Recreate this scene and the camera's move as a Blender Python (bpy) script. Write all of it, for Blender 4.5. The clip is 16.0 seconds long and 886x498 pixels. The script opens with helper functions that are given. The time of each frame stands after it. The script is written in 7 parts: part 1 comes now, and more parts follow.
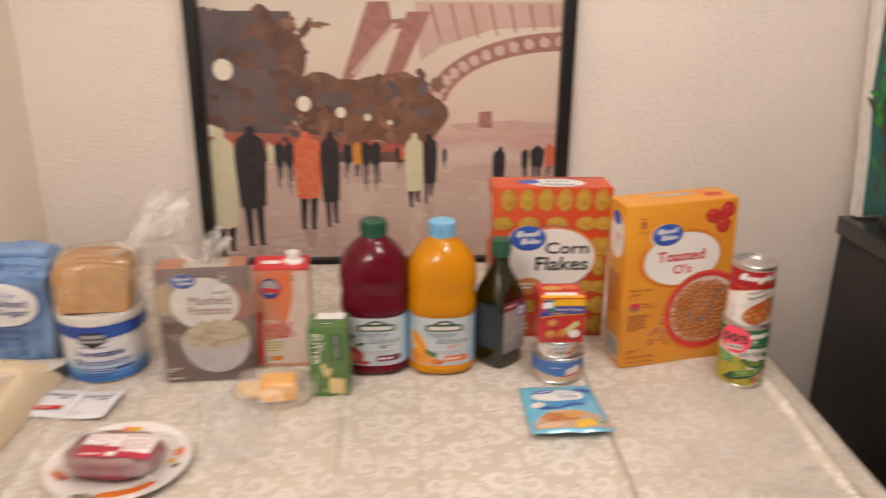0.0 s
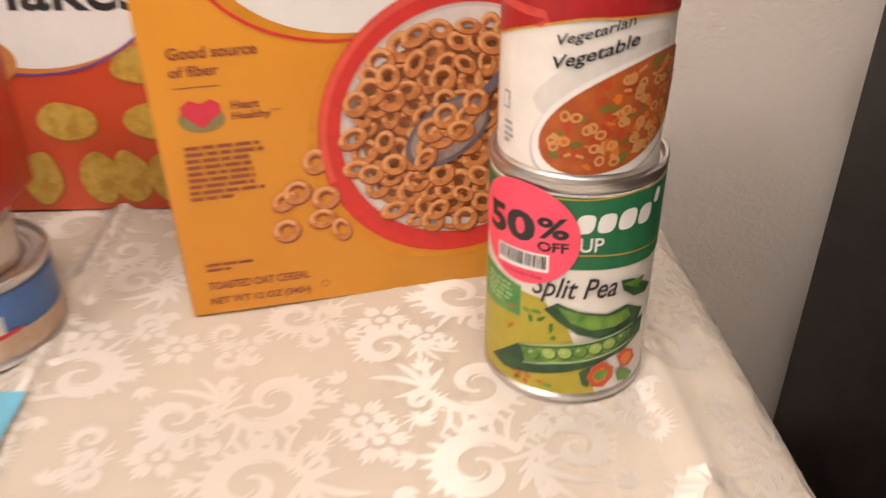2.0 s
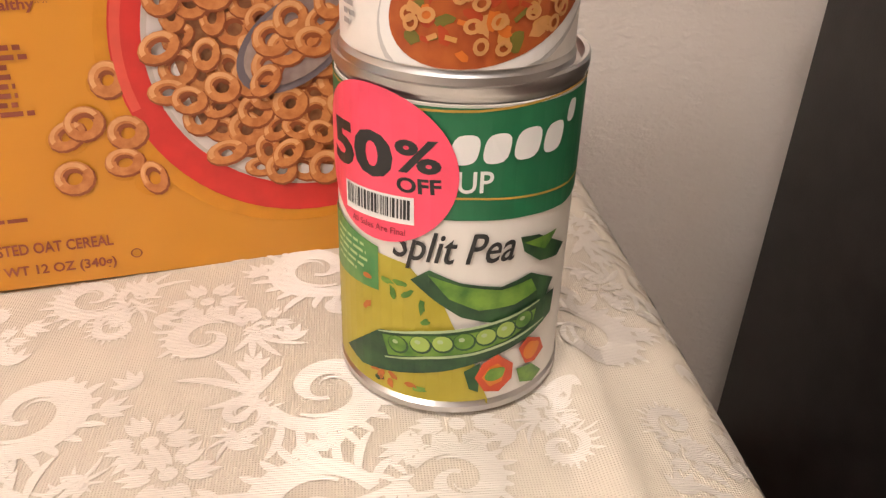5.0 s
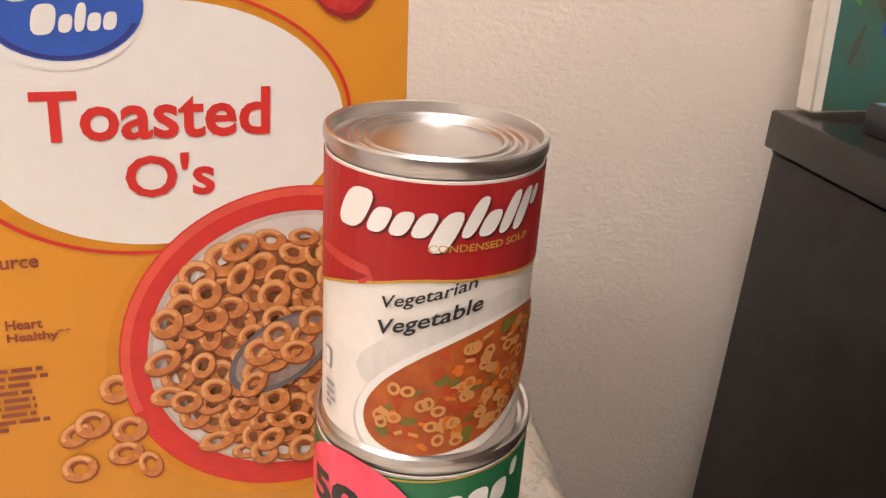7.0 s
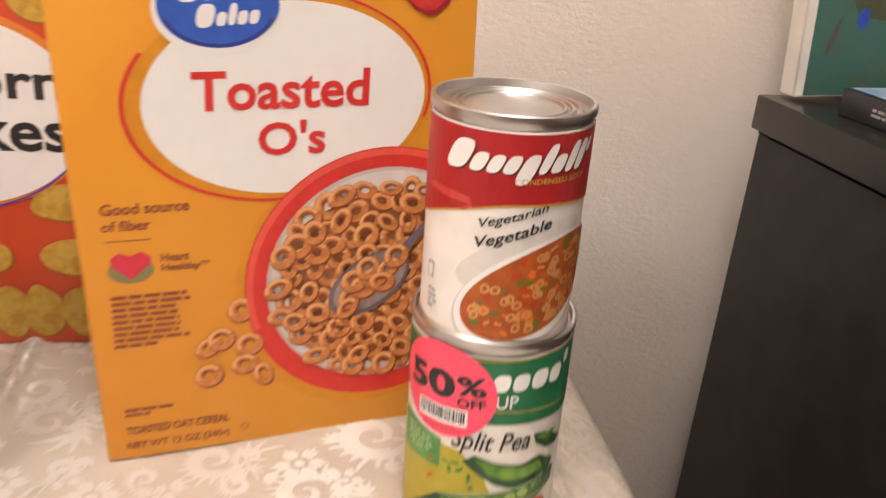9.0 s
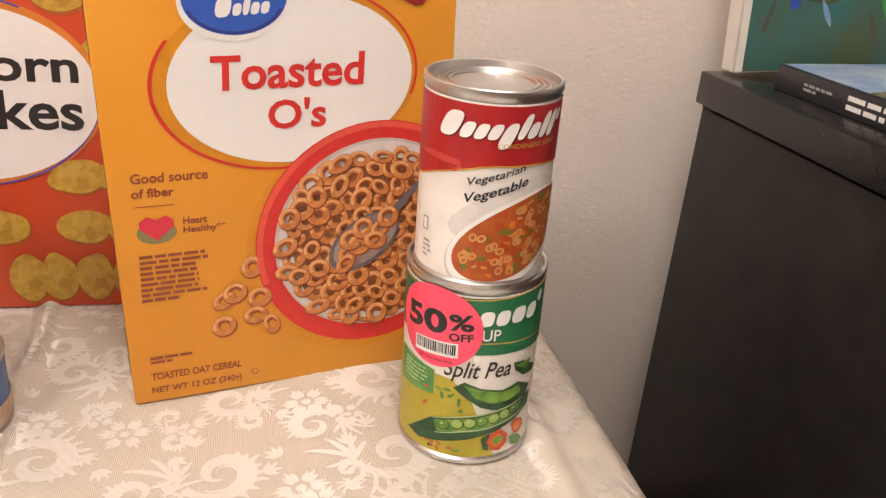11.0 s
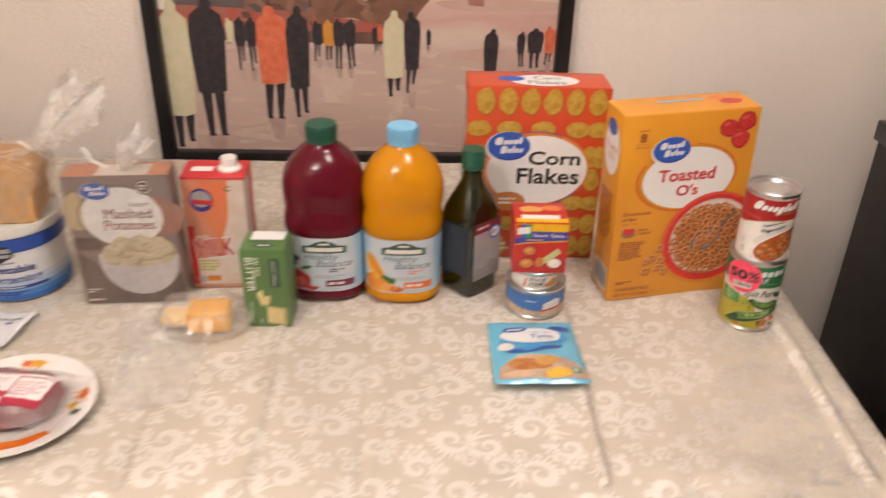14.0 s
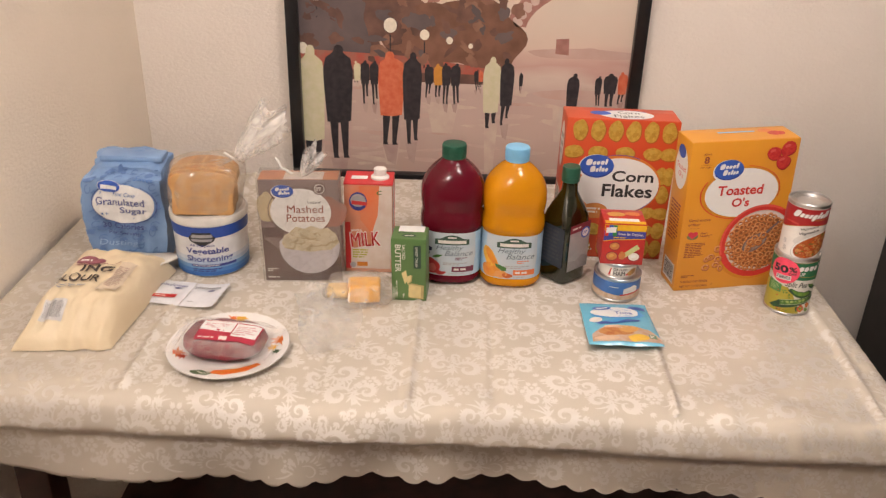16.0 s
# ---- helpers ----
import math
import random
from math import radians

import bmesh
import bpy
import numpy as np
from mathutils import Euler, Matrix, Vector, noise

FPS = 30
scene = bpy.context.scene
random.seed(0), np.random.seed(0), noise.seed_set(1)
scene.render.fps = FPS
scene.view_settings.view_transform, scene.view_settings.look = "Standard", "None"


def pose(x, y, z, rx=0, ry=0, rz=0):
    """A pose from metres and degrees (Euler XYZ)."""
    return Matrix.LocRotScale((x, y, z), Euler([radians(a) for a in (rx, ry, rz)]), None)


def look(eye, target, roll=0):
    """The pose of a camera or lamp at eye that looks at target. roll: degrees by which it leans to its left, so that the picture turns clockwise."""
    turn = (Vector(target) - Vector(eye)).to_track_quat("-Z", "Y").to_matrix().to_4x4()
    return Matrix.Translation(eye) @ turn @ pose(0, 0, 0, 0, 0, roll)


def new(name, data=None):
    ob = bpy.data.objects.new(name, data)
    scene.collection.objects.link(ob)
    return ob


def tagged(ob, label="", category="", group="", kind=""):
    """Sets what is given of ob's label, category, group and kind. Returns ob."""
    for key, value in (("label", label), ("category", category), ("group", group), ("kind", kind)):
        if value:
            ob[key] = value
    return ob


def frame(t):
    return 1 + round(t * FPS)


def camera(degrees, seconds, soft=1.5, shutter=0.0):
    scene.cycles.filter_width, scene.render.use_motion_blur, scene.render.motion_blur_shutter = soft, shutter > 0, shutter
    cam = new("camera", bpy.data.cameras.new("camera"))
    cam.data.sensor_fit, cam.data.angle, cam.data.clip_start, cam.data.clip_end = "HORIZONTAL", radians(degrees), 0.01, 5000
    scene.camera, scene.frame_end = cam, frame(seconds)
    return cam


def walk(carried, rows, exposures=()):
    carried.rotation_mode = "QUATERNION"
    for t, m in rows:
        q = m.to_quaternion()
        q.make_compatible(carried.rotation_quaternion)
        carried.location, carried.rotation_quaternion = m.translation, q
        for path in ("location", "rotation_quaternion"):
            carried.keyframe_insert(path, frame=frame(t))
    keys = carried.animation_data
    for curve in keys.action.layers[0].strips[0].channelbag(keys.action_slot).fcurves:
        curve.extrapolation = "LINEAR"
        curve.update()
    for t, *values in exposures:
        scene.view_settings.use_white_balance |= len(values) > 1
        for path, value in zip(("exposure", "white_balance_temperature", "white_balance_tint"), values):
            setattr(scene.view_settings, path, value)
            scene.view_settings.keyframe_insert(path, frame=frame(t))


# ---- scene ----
# ---- scene ----
cam = camera(55.33, 16.0, soft=1.3, shutter=0.5)
PATH = [
    (0, (0.1051, -0.0389, 1.4568), (0.2138, 1.8294, 0.7513), 0.56),
    (0.5, (0.2868, 0.1456, 1.3929), (0.5085, 1.9908, 0.6541), 1.83),
    (1, (0.4402, 0.4072, 1.2461), (0.5916, 2.19, 0.3524), 0.77),
    (1.5, (0.5356, 0.6832, 1.0716), (0.7117, 2.4118, 0.0812), 1.09),
    (2, (0.5982, 0.854, 1.0143), (0.7007, 2.5775, 0.0048), 0.5),
    (2.5, (0.6369, 0.9124, 0.9581), (0.8472, 2.6471, -0.0148), 1.55),
    (3, (0.6461, 0.9306, 0.9469), (0.8892, 2.6505, -0.0444), 2.24),
    (3.5, (0.6402, 0.9432, 0.9407), (0.8813, 2.6527, -0.0689), 2.71),
    (3.7, (0.6422, 0.9449, 0.9404), (0.8783, 2.6529, -0.0729), 2.8),
    (5.9, (0.6362, 0.9398, 0.9501), (0.8809, 2.6674, -0.0273), 3.07),
    (6.5, (0.634, 0.9401, 1.0241), (0.9217, 2.7305, 0.1805), 3.87),
    (7, (0.6352, 0.9327, 1.0375), (0.9501, 2.7462, 0.2552), 4.53),
    (7.5, (0.632, 0.9231, 1.041), (0.968, 2.7373, 0.2691), 4.97),
    (8, (0.6277, 0.9185, 1.0379), (0.9578, 2.7337, 0.2656), 4.94),
    (8.5, (0.6195, 0.9098, 1.0319), (0.952, 2.7183, 0.2451), 4.81),
    (9, (0.5841, 0.8461, 1.0497), (0.9303, 2.6474, 0.2526), 4.64),
    (9.2, (0.5696, 0.8107, 1.0535), (0.9277, 2.6093, 0.2554), 4.56),
    (11.5, (0.5479, 0.7867, 1.0631), (1.007, 2.5436, 0.225), 4.97),
    (12, (0.5299, 0.7855, 1.065), (0.9664, 2.5456, 0.2213), 4.33),
    (12.5, (0.4873, 0.7125, 1.1393), (0.8488, 2.4832, 0.2824), 4.02),
    (13, (0.4455, 0.5324, 1.2778), (0.6665, 2.3004, 0.3693), 3.27),
    (13.5, (0.3677, 0.3344, 1.389), (0.4437, 2.0928, 0.4391), 3.65),
    (14, (0.2026, 0.1768, 1.4357), (0.2617, 1.9178, 0.4532), 1.56),
    (14.5, (0.0907, 0.0816, 1.4673), (0.1296, 1.8131, 0.4671), 0.98),
    (15, (0.0508, -0.01, 1.5028), (0.0559, 1.7395, 0.5337), 0.97),
    (15.5, (0.0665, -0.0815, 1.5155), (0.0464, 1.6947, 0.5965), 0.72),
    (16, (0.0799, -0.1556, 1.5228), (0.0443, 1.6296, 0.6218), 1.7),
]
walk(cam, [(t, look(eye, target, roll)) for t, eye, target, roll in PATH],
     [(0.0, -0.45), (0.5, -0.22), (1.0, -0.16), (2.0, -0.03), (3.5, -0.04), (6.5, -0.06), (9.0, -0.04), (12.0, -0.06), (13.0, -0.2), (14.0, -0.34), (15.0, -0.45), (16.0, -0.4)])

# ---- world, lights ----
world = bpy.data.worlds.new("room_dim")
scene.world = world
world.use_nodes = True
bgn = world.node_tree.nodes["Background"]
bgn.inputs[0].default_value = (1.0, 0.85, 0.7, 1)
bgn.inputs[1].default_value = 0.04


def unseen_lamp(name, x, y, size, watts, colour):
    lamp = bpy.data.lights.new(name, "POINT")
    lamp.shadow_soft_size, lamp.energy, lamp.color = size, watts, colour
    ob = new(name, lamp)
    ob.matrix_basis = pose(x, y, 2.2)
    return ob


WARM = (1.0, 0.915, 0.89)
unseen_lamp("unseen_lamp_beam", 0.58, 0.75, 0.13, 32, WARM)
# added fill lamp with no known source, lifts the left wall
unseen_lamp("unseen_lamp_beam", -0.46, -0.15, 0.13, 50, WARM)

# ---- materials ----
MATS = {}


def mat(name, col, rough=0.5, var=0.06, scale=30, bump=0.0, bscale=300, metal=0.0, coat=0.0, alpha=1.0, col2=None, trans=0.0, spec=0.5):
    """Node material: base colour broken up by noise at two sizes, with a fine bump."""
    if name in MATS:
        return MATS[name]
    m = bpy.data.materials.new(name)
    m.use_nodes = True
    n, l = m.node_tree.nodes, m.node_tree.links
    p = n["Principled BSDF"]
    p.inputs["Roughness"].default_value = rough
    p.inputs["Metallic"].default_value = metal
    p.inputs["Coat Weight"].default_value = coat
    p.inputs["Coat Roughness"].default_value = 0.12
    p.inputs["Alpha"].default_value = alpha
    p.inputs["Transmission Weight"].default_value = trans
    p.inputs["Specular IOR Level"].default_value = spec
    tc = n.new("ShaderNodeTexCoord")
    no = n.new("ShaderNodeTexNoise")
    no.inputs["Scale"].default_value = scale
    no.inputs["Detail"].default_value = 5
    l.new(tc.outputs["Object"], no.inputs["Vector"])
    ramp = n.new("ShaderNodeValToRGB")
    c2 = col2 or tuple(min(1, c * (1 + var)) for c in col)
    c1 = col if col2 else tuple(c * (1 - var) for c in col)
    ramp.color_ramp.elements[0].position, ramp.color_ramp.elements[1].position = 0.35, 0.65
    ramp.color_ramp.elements[0].color, ramp.color_ramp.elements[1].color = (*c1, 1), (*c2, 1)
    l.new(no.outputs["Fac"], ramp.inputs["Fac"])
    l.new(ramp.outputs["Color"], p.inputs["Base Color"])
    if bump:
        nb = n.new("ShaderNodeTexNoise")
        nb.inputs["Scale"].default_value = bscale
        nb.inputs["Detail"].default_value = 4
        l.new(tc.outputs["Object"], nb.inputs["Vector"])
        b = n.new("ShaderNodeBump")
        b.inputs["Strength"].default_value = bump
        b.inputs["Distance"].default_value = 0.002
        l.new(nb.outputs["Fac"], b.inputs["Height"])
        l.new(b.outputs["Normal"], p.inputs["Normal"])
    MATS[name] = m
    return m


def card(name, col, **k):
    """Printed, lightly varnished carton or paper."""
    return mat(name, col, **{"rough": 0.42, "coat": 0.12, "var": 0.05, "scale": 60, "bump": 0.04, "bscale": 180, **k})


def ink(name, col, **k):
    return mat("ink_" + name, col, **{"rough": 0.45, "var": 0.06, "scale": 120, "coat": 0.1, **k})


def satin(name, col, rough, aniso, silk=0.0, cross=True):
    """Woven satin: threads lie along the cloth's width, so the gloss spreads across them."""
    m = mat(name, col, rough=rough, var=0.05, scale=9, bump=0.0, metal=silk)
    n, l = m.node_tree.nodes, m.node_tree.links
    p = n["Principled BSDF"]
    p.inputs["Anisotropic"].default_value = aniso
    p.inputs["Anisotropic Rotation"].default_value = 0.25
    p.inputs["Specular IOR Level"].default_value = 0.8
    tg = n.new("ShaderNodeTangent")
    tg.direction_type, tg.uv_map = "UV_MAP", "weave"
    l.new(tg.outputs["Tangent"], p.inputs["Tangent"])
    uv = n.new("ShaderNodeUVMap")
    uv.uv_map = "weave"
    w1, w2 = n.new("ShaderNodeTexWave"), n.new("ShaderNodeTexWave")
    w1.bands_direction, w2.bands_direction = "X", "Y"
    for w in (w1, w2):
        w.inputs["Scale"].default_value = 330
        w.inputs["Distortion"].default_value = 0.6
        l.new(uv.outputs["UV"], w.inputs["Vector"])
    add = n.new("ShaderNodeMath")
    if cross:
        l.new(w1.outputs["Fac"], add.inputs[0])
    l.new(w2.outputs["Fac"], add.inputs[1])
    b = n.new("ShaderNodeBump")
    b.inputs["Strength"].default_value, b.inputs["Distance"].default_value = 0.35, 0.0004
    l.new(add.outputs["Value"], b.inputs["Height"])
    l.new(b.outputs["Normal"], p.inputs["Normal"])
    return m


def wall_paint(name, col):
    """Painted plaster with a hand-trowelled orange-peel relief."""
    m = mat(name, col, rough=0.75, var=0.025, scale=2.5)
    n, l = m.node_tree.nodes, m.node_tree.links
    p = n["Principled BSDF"]
    tc = n.new("ShaderNodeTexCoord")
    a, c = n.new("ShaderNodeTexNoise"), n.new("ShaderNodeTexNoise")
    a.inputs["Scale"].default_value, c.inputs["Scale"].default_value = 105, 260
    a.inputs["Detail"].default_value, c.inputs["Detail"].default_value = 3, 4
    mp = n.new("ShaderNodeMapping")
    mp.inputs["Scale"].default_value = (1, 1, 1.5)
    l.new(tc.outputs["Object"], mp.inputs["Vector"])
    for w in (a, c):
        l.new(mp.outputs["Vector"], w.inputs["Vector"])
    add = n.new("ShaderNodeMath")
    add.operation = "MULTIPLY_ADD"
    add.inputs[1].default_value = 0.35
    l.new(c.outputs["Fac"], add.inputs[0])
    l.new(a.outputs["Fac"], add.inputs[2])
    b = n.new("ShaderNodeBump")
    b.inputs["Strength"].default_value, b.inputs["Distance"].default_value = 0.5, 0.0044
    l.new(add.outputs["Value"], b.inputs["Height"])
    l.new(b.outputs["Normal"], p.inputs["Normal"])
    return m


def film(name, alpha, tint=(0.95, 0.95, 0.95), bump=0.5, bscale=45):
    """Thin clear plastic film: see-through and bumpy, with pale noise patches painted in as the wrinkles' glints."""
    if name in MATS:
        return MATS[name]
    m = mat(name, tint, rough=0.16, bump=bump, bscale=bscale, spec=1.0, coat=0.6)
    n, l = m.node_tree.nodes, m.node_tree.links
    clear, mix = n.new("ShaderNodeBsdfTransparent"), n.new("ShaderNodeMixShader")
    clear.inputs["Color"].default_value = (0.97, 0.965, 0.955, 1)
    tc, no, ramp = n.new("ShaderNodeTexCoord"), n.new("ShaderNodeTexNoise"), n.new("ShaderNodeValToRGB")
    no.inputs["Scale"].default_value, no.inputs["Detail"].default_value, no.inputs["Distortion"].default_value = bscale, 4, 1.6
    ramp.color_ramp.elements[0].position, ramp.color_ramp.elements[1].position = 0.32, 0.74
    lo, hi = alpha * 0.4, min(0.85, alpha * 1.8)
    ramp.color_ramp.elements[0].color, ramp.color_ramp.elements[1].color = (lo, lo, lo, 1), (hi, hi, hi, 1)
    l.new(tc.outputs["Object"], no.inputs["Vector"])
    l.new(no.outputs["Fac"], ramp.inputs["Fac"])
    l.new(ramp.outputs["Color"], mix.inputs["Fac"])
    l.new(clear.outputs["BSDF"], mix.inputs[1])
    l.new(n["Principled BSDF"].outputs["BSDF"], mix.inputs[2])
    l.new(mix.outputs["Shader"], n["Material Output"].inputs["Surface"])
    return m


M_WALL = wall_paint("plaster_cream", (0.87, 0.79, 0.71))
M_WALL2 = wall_paint("plaster_pale", (0.93, 0.83, 0.70))
M_CEIL = mat("ceiling_white", (0.78, 0.75, 0.70), rough=0.9, bump=0.2, bscale=60)
M_FLOOR = mat("floor_redwood", (0.055, 0.018, 0.012), rough=0.35, var=0.3, scale=14, bump=0.1, bscale=80)
M_BLACK = mat("black_lacquer", (0.017, 0.015, 0.014), spec=0.35, rough=0.42, var=0.25, scale=25, bump=0.05, bscale=400)
M_FRAME = mat("black_frame", (0.012, 0.011, 0.012), rough=0.3, var=0.2, scale=30)
M_TABLE = mat("dark_wood", (0.05, 0.022, 0.014), rough=0.4, var=0.3, scale=20, bump=0.1)
M_CLOTH = satin("cloth_ground", (0.56, 0.495, 0.405), 0.55, 0.4)
M_MOTIF = satin("cloth_motif", (0.70, 0.65, 0.585), 0.42, 0.95, 0.36, False)
M_TIN = mat("tinned_steel", (0.60, 0.59, 0.585), rough=0.32, metal=1.0, var=0.06, scale=40, bump=0.04, bscale=200)
M_TIND = mat("tinned_steel_dull", (0.5, 0.49, 0.47), rough=0.35, metal=1.0, var=0.08, scale=40)
M_FILM = film("clear_film", 0.2)
M_FILMW = film("milky_film", 0.33, (0.9, 0.88, 0.86), 0.8, 70)
WHITE = ink("white", (0.76, 0.75, 0.73), var=0.012)
PALE = ink("pale", (0.7, 0.66, 0.6))
BLACK = ink("black", (0.02, 0.02, 0.02))
RED = ink("red", (0.6, 0.03, 0.025))
BLUE = ink("blue", (0.03, 0.10, 0.46))
NAVY = ink("navy", (0.03, 0.04, 0.22))
BROWN = ink("brown", (0.26, 0.06, 0.03))
GREY = ink("grey", (0.35, 0.34, 0.34))


# ---- building helpers ----
def obj(name, bm, materials, parent=None, label="", smooth=True):
    """Links a bmesh as one mesh object."""
    me = bpy.data.meshes.new(name)
    bm.to_mesh(me)
    bm.free()
    for m in materials if isinstance(materials, (list, tuple)) else [materials]:
        me.materials.append(m)
    if smooth:
        me.polygons.foreach_set("use_smooth", [True] * len(me.polygons))
        me.set_sharp_from_angle(angle=radians(38))
    ob = new(name, me)
    if parent:
        ob.parent = parent
    if label:
        tagged(ob, label)
    return ob


def part(name, bm, material, parent, label="", smooth=True):
    return obj(name, bm, material, parent, label, smooth)


def thing(name, m, label, category, group=""):
    ob = new(name)
    ob.empty_display_size = 0.05
    ob.matrix_basis = m
    return tagged(ob, label, category, group)


def rbox(w, d, h, bevel=0.0015, segs=2, at=(0, 0, 0)):
    """A box with rounded edges, its base centred on at."""
    bm = bmesh.new()
    bmesh.ops.create_cube(bm, size=1)
    bmesh.ops.transform(bm, matrix=Matrix.Translation((at[0], at[1], at[2] + h / 2)) @ Matrix.Diagonal((w, d, h, 1)), verts=bm.verts)
    if bevel:
        bmesh.ops.bevel(bm, geom=bm.edges[:], offset=bevel, segments=segs, affect="EDGES", profile=0.5)
    return bm


def loft(rows, n=48, close_bottom=True, close_top=True):
    """Rings of (z, rx, ry, exponent, dx, dy) joined into a skin; exponent 2 is round, 4 squarish."""
    bm = bmesh.new()
    rings = []
    for z, rx, ry, e, dx, dy in rows:
        ring = []
        for i in range(n):
            a = 2 * math.pi * i / n
            c, s = math.cos(a), math.sin(a)
            k = (abs(c) ** e + abs(s) ** e) ** (-1 / e)
            ring.append(bm.verts.new((dx + rx * k * c, dy + ry * k * s, z)))
        rings.append(ring)
    for a, b in zip(rings, rings[1:]):
        for i in range(n):
            bm.faces.new((a[i], a[(i + 1) % n], b[(i + 1) % n], b[i]))
    if close_bottom:
        bm.faces.new(rings[0][::-1])
    if close_top:
        bm.faces.new(rings[-1])
    return bm


def lathe(profile, n=64, **k):
    return loft([(z, r, r, 2, 0, 0) for r, z in profile], n, **k)


def rough_up(bm, amount, scale, seed=0.0):
    """Pushes the skin in and out by noise."""
    bm.normal_update()
    moved = []
    for v in bm.verts:
        moved.append(v.co + v.normal * amount * noise.noise(v.co * scale + Vector((seed, seed * 1.7, 3.1))))
    for v, c in zip(bm.verts, moved):
        v.co = c
    return bm


def pillow(w, d, h, nx=26, ny=26, power=0.55, edge=0.002):
    """A filled bag lying flat: thick in the middle, thin at its seams."""
    bm = bmesh.new()
    top, bot = {}, {}
    for i in range(nx + 1):
        for j in range(ny + 1):
            u, v = 2 * i / nx - 1, 2 * j / ny - 1
            k = max(0.0, (1 - u ** 4) * (1 - v ** 4)) ** power
            top[i, j] = bm.verts.new((u * w / 2, v * d / 2, h * (0.35 + 0.65 * k) if k > 0.01 else h * 0.35))
            rim = i in (0, nx) or j in (0, ny)
            bot[i, j] = top[i, j] if rim else bm.verts.new((u * w / 2, v * d / 2, h * 0.35 * (1 - k)))
    for i in range(nx):
        for j in range(ny):
            q = [(i, j), (i + 1, j), (i + 1, j + 1), (i, j + 1)]
            bm.faces.new([top[a] for a in q])
            f = [bot[a] for a in q[::-1]]
            if len(set(f)) == 4 and set(f) != {top[a] for a in q}:
                bm.faces.new(f)
    return bm


# flat shapes for printed art: each gives points and faces in the plane of its label
def poly(pts):
    return [tuple(p) for p in pts], [tuple(range(len(pts)))]


def rect(x0, y0, x1, y1):
    return poly([(x0, y0), (x1, y0), (x1, y1), (x0, y1)])


def ell(cx, cy, rx, ry, rot=0, n=36):
    a = radians(rot)
    out = []
    for i in range(n):
        t = 2 * math.pi * i / n
        x, y = rx * math.cos(t), ry * math.sin(t)
        out.append((cx + x * math.cos(a) - y * math.sin(a), cy + x * math.sin(a) + y * math.cos(a)))
    return poly(out)


def hoop(cx, cy, rx, ry, inner, rot=0, n=16, a0=0, a1=360):
    """A ring or an arc of one."""
    a = radians(rot)
    full = a1 - a0 >= 360
    vs, fs = [], []
    m = n if full else n + 1
    for i in range(m):
        t = radians(a0 + (a1 - a0) * i / n)
        for k in (1, inner):
            x, y = rx * k * math.cos(t), ry * k * math.sin(t)
            vs.append((cx + x * math.cos(a) - y * math.sin(a), cy + x * math.sin(a) + y * math.cos(a)))
    for i in range(n):
        j = (i + 1) % m
        fs.append((2 * i, 2 * j, 2 * j + 1, 2 * i + 1))
    return vs, fs


def blob(cx, cy, rx, ry, seed=1, rot=0, wobble=0.12, n=22):
    r = random.Random(seed)
    ph = [(r.uniform(0, 6.28), r.uniform(0.3, 1)) for _ in range(4)]
    a = radians(rot)
    out = []
    for i in range(n):
        t = 2 * math.pi * i / n
        k = 1 + wobble * sum(w * math.sin((q + 2) * t + p) for q, (p, w) in enumerate(ph)) / 2
        x, y = rx * k * math.cos(t), ry * k * math.sin(t)
        out.append((cx + x * math.cos(a) - y * math.sin(a), cy + x * math.sin(a) + y * math.cos(a)))
    return poly(out)


def word(text, x0, y0, x1, y1, bold=0.0, shear=0.0, rot=0):
    """Letters of the built-in font, fitted to a rectangle."""
    cu = bpy.data.curves.new("letters", "FONT")
    cu.body, cu.resolution_u, cu.offset, cu.shear = text, 3, 0.0 if "M" in text else bold, shear
    ob = bpy.data.objects.new("letters", cu)
    scene.collection.objects.link(ob)
    me = bpy.data.meshes.new_from_object(ob)
    vs = [(v.co.x, v.co.y) for v in me.vertices]
    fs = [tuple(p.vertices) for p in me.polygons]
    if "M" in text:
        n = len(vs)
        vs = [(x - bold * 0.8, y) for x, y in vs] + [(x + bold * 0.8, y) for x, y in vs]
        fs = fs + [tuple(i + n for i in f) for f in fs]
    bpy.data.objects.remove(ob)
    bpy.data.curves.remove(cu)
    bpy.data.meshes.remove(me)
    lx, hx = min(v[0] for v in vs), max(v[0] for v in vs)
    ly, hy = min(v[1] for v in vs), max(v[1] for v in vs)
    cx, cy, a = (x0 + x1) / 2, (y0 + y1) / 2, radians(rot)
    out = []
    for x, y in vs:
        x, y = x0 + (x - lx) / (hx - lx) * (x1 - x0) - cx, y0 + (y - ly) / (hy - ly) * (y1 - y0) - cy
        out.append((cx + x * math.cos(a) - y * math.sin(a), cy + x * math.sin(a) + y * math.cos(a)))
    return out, fs


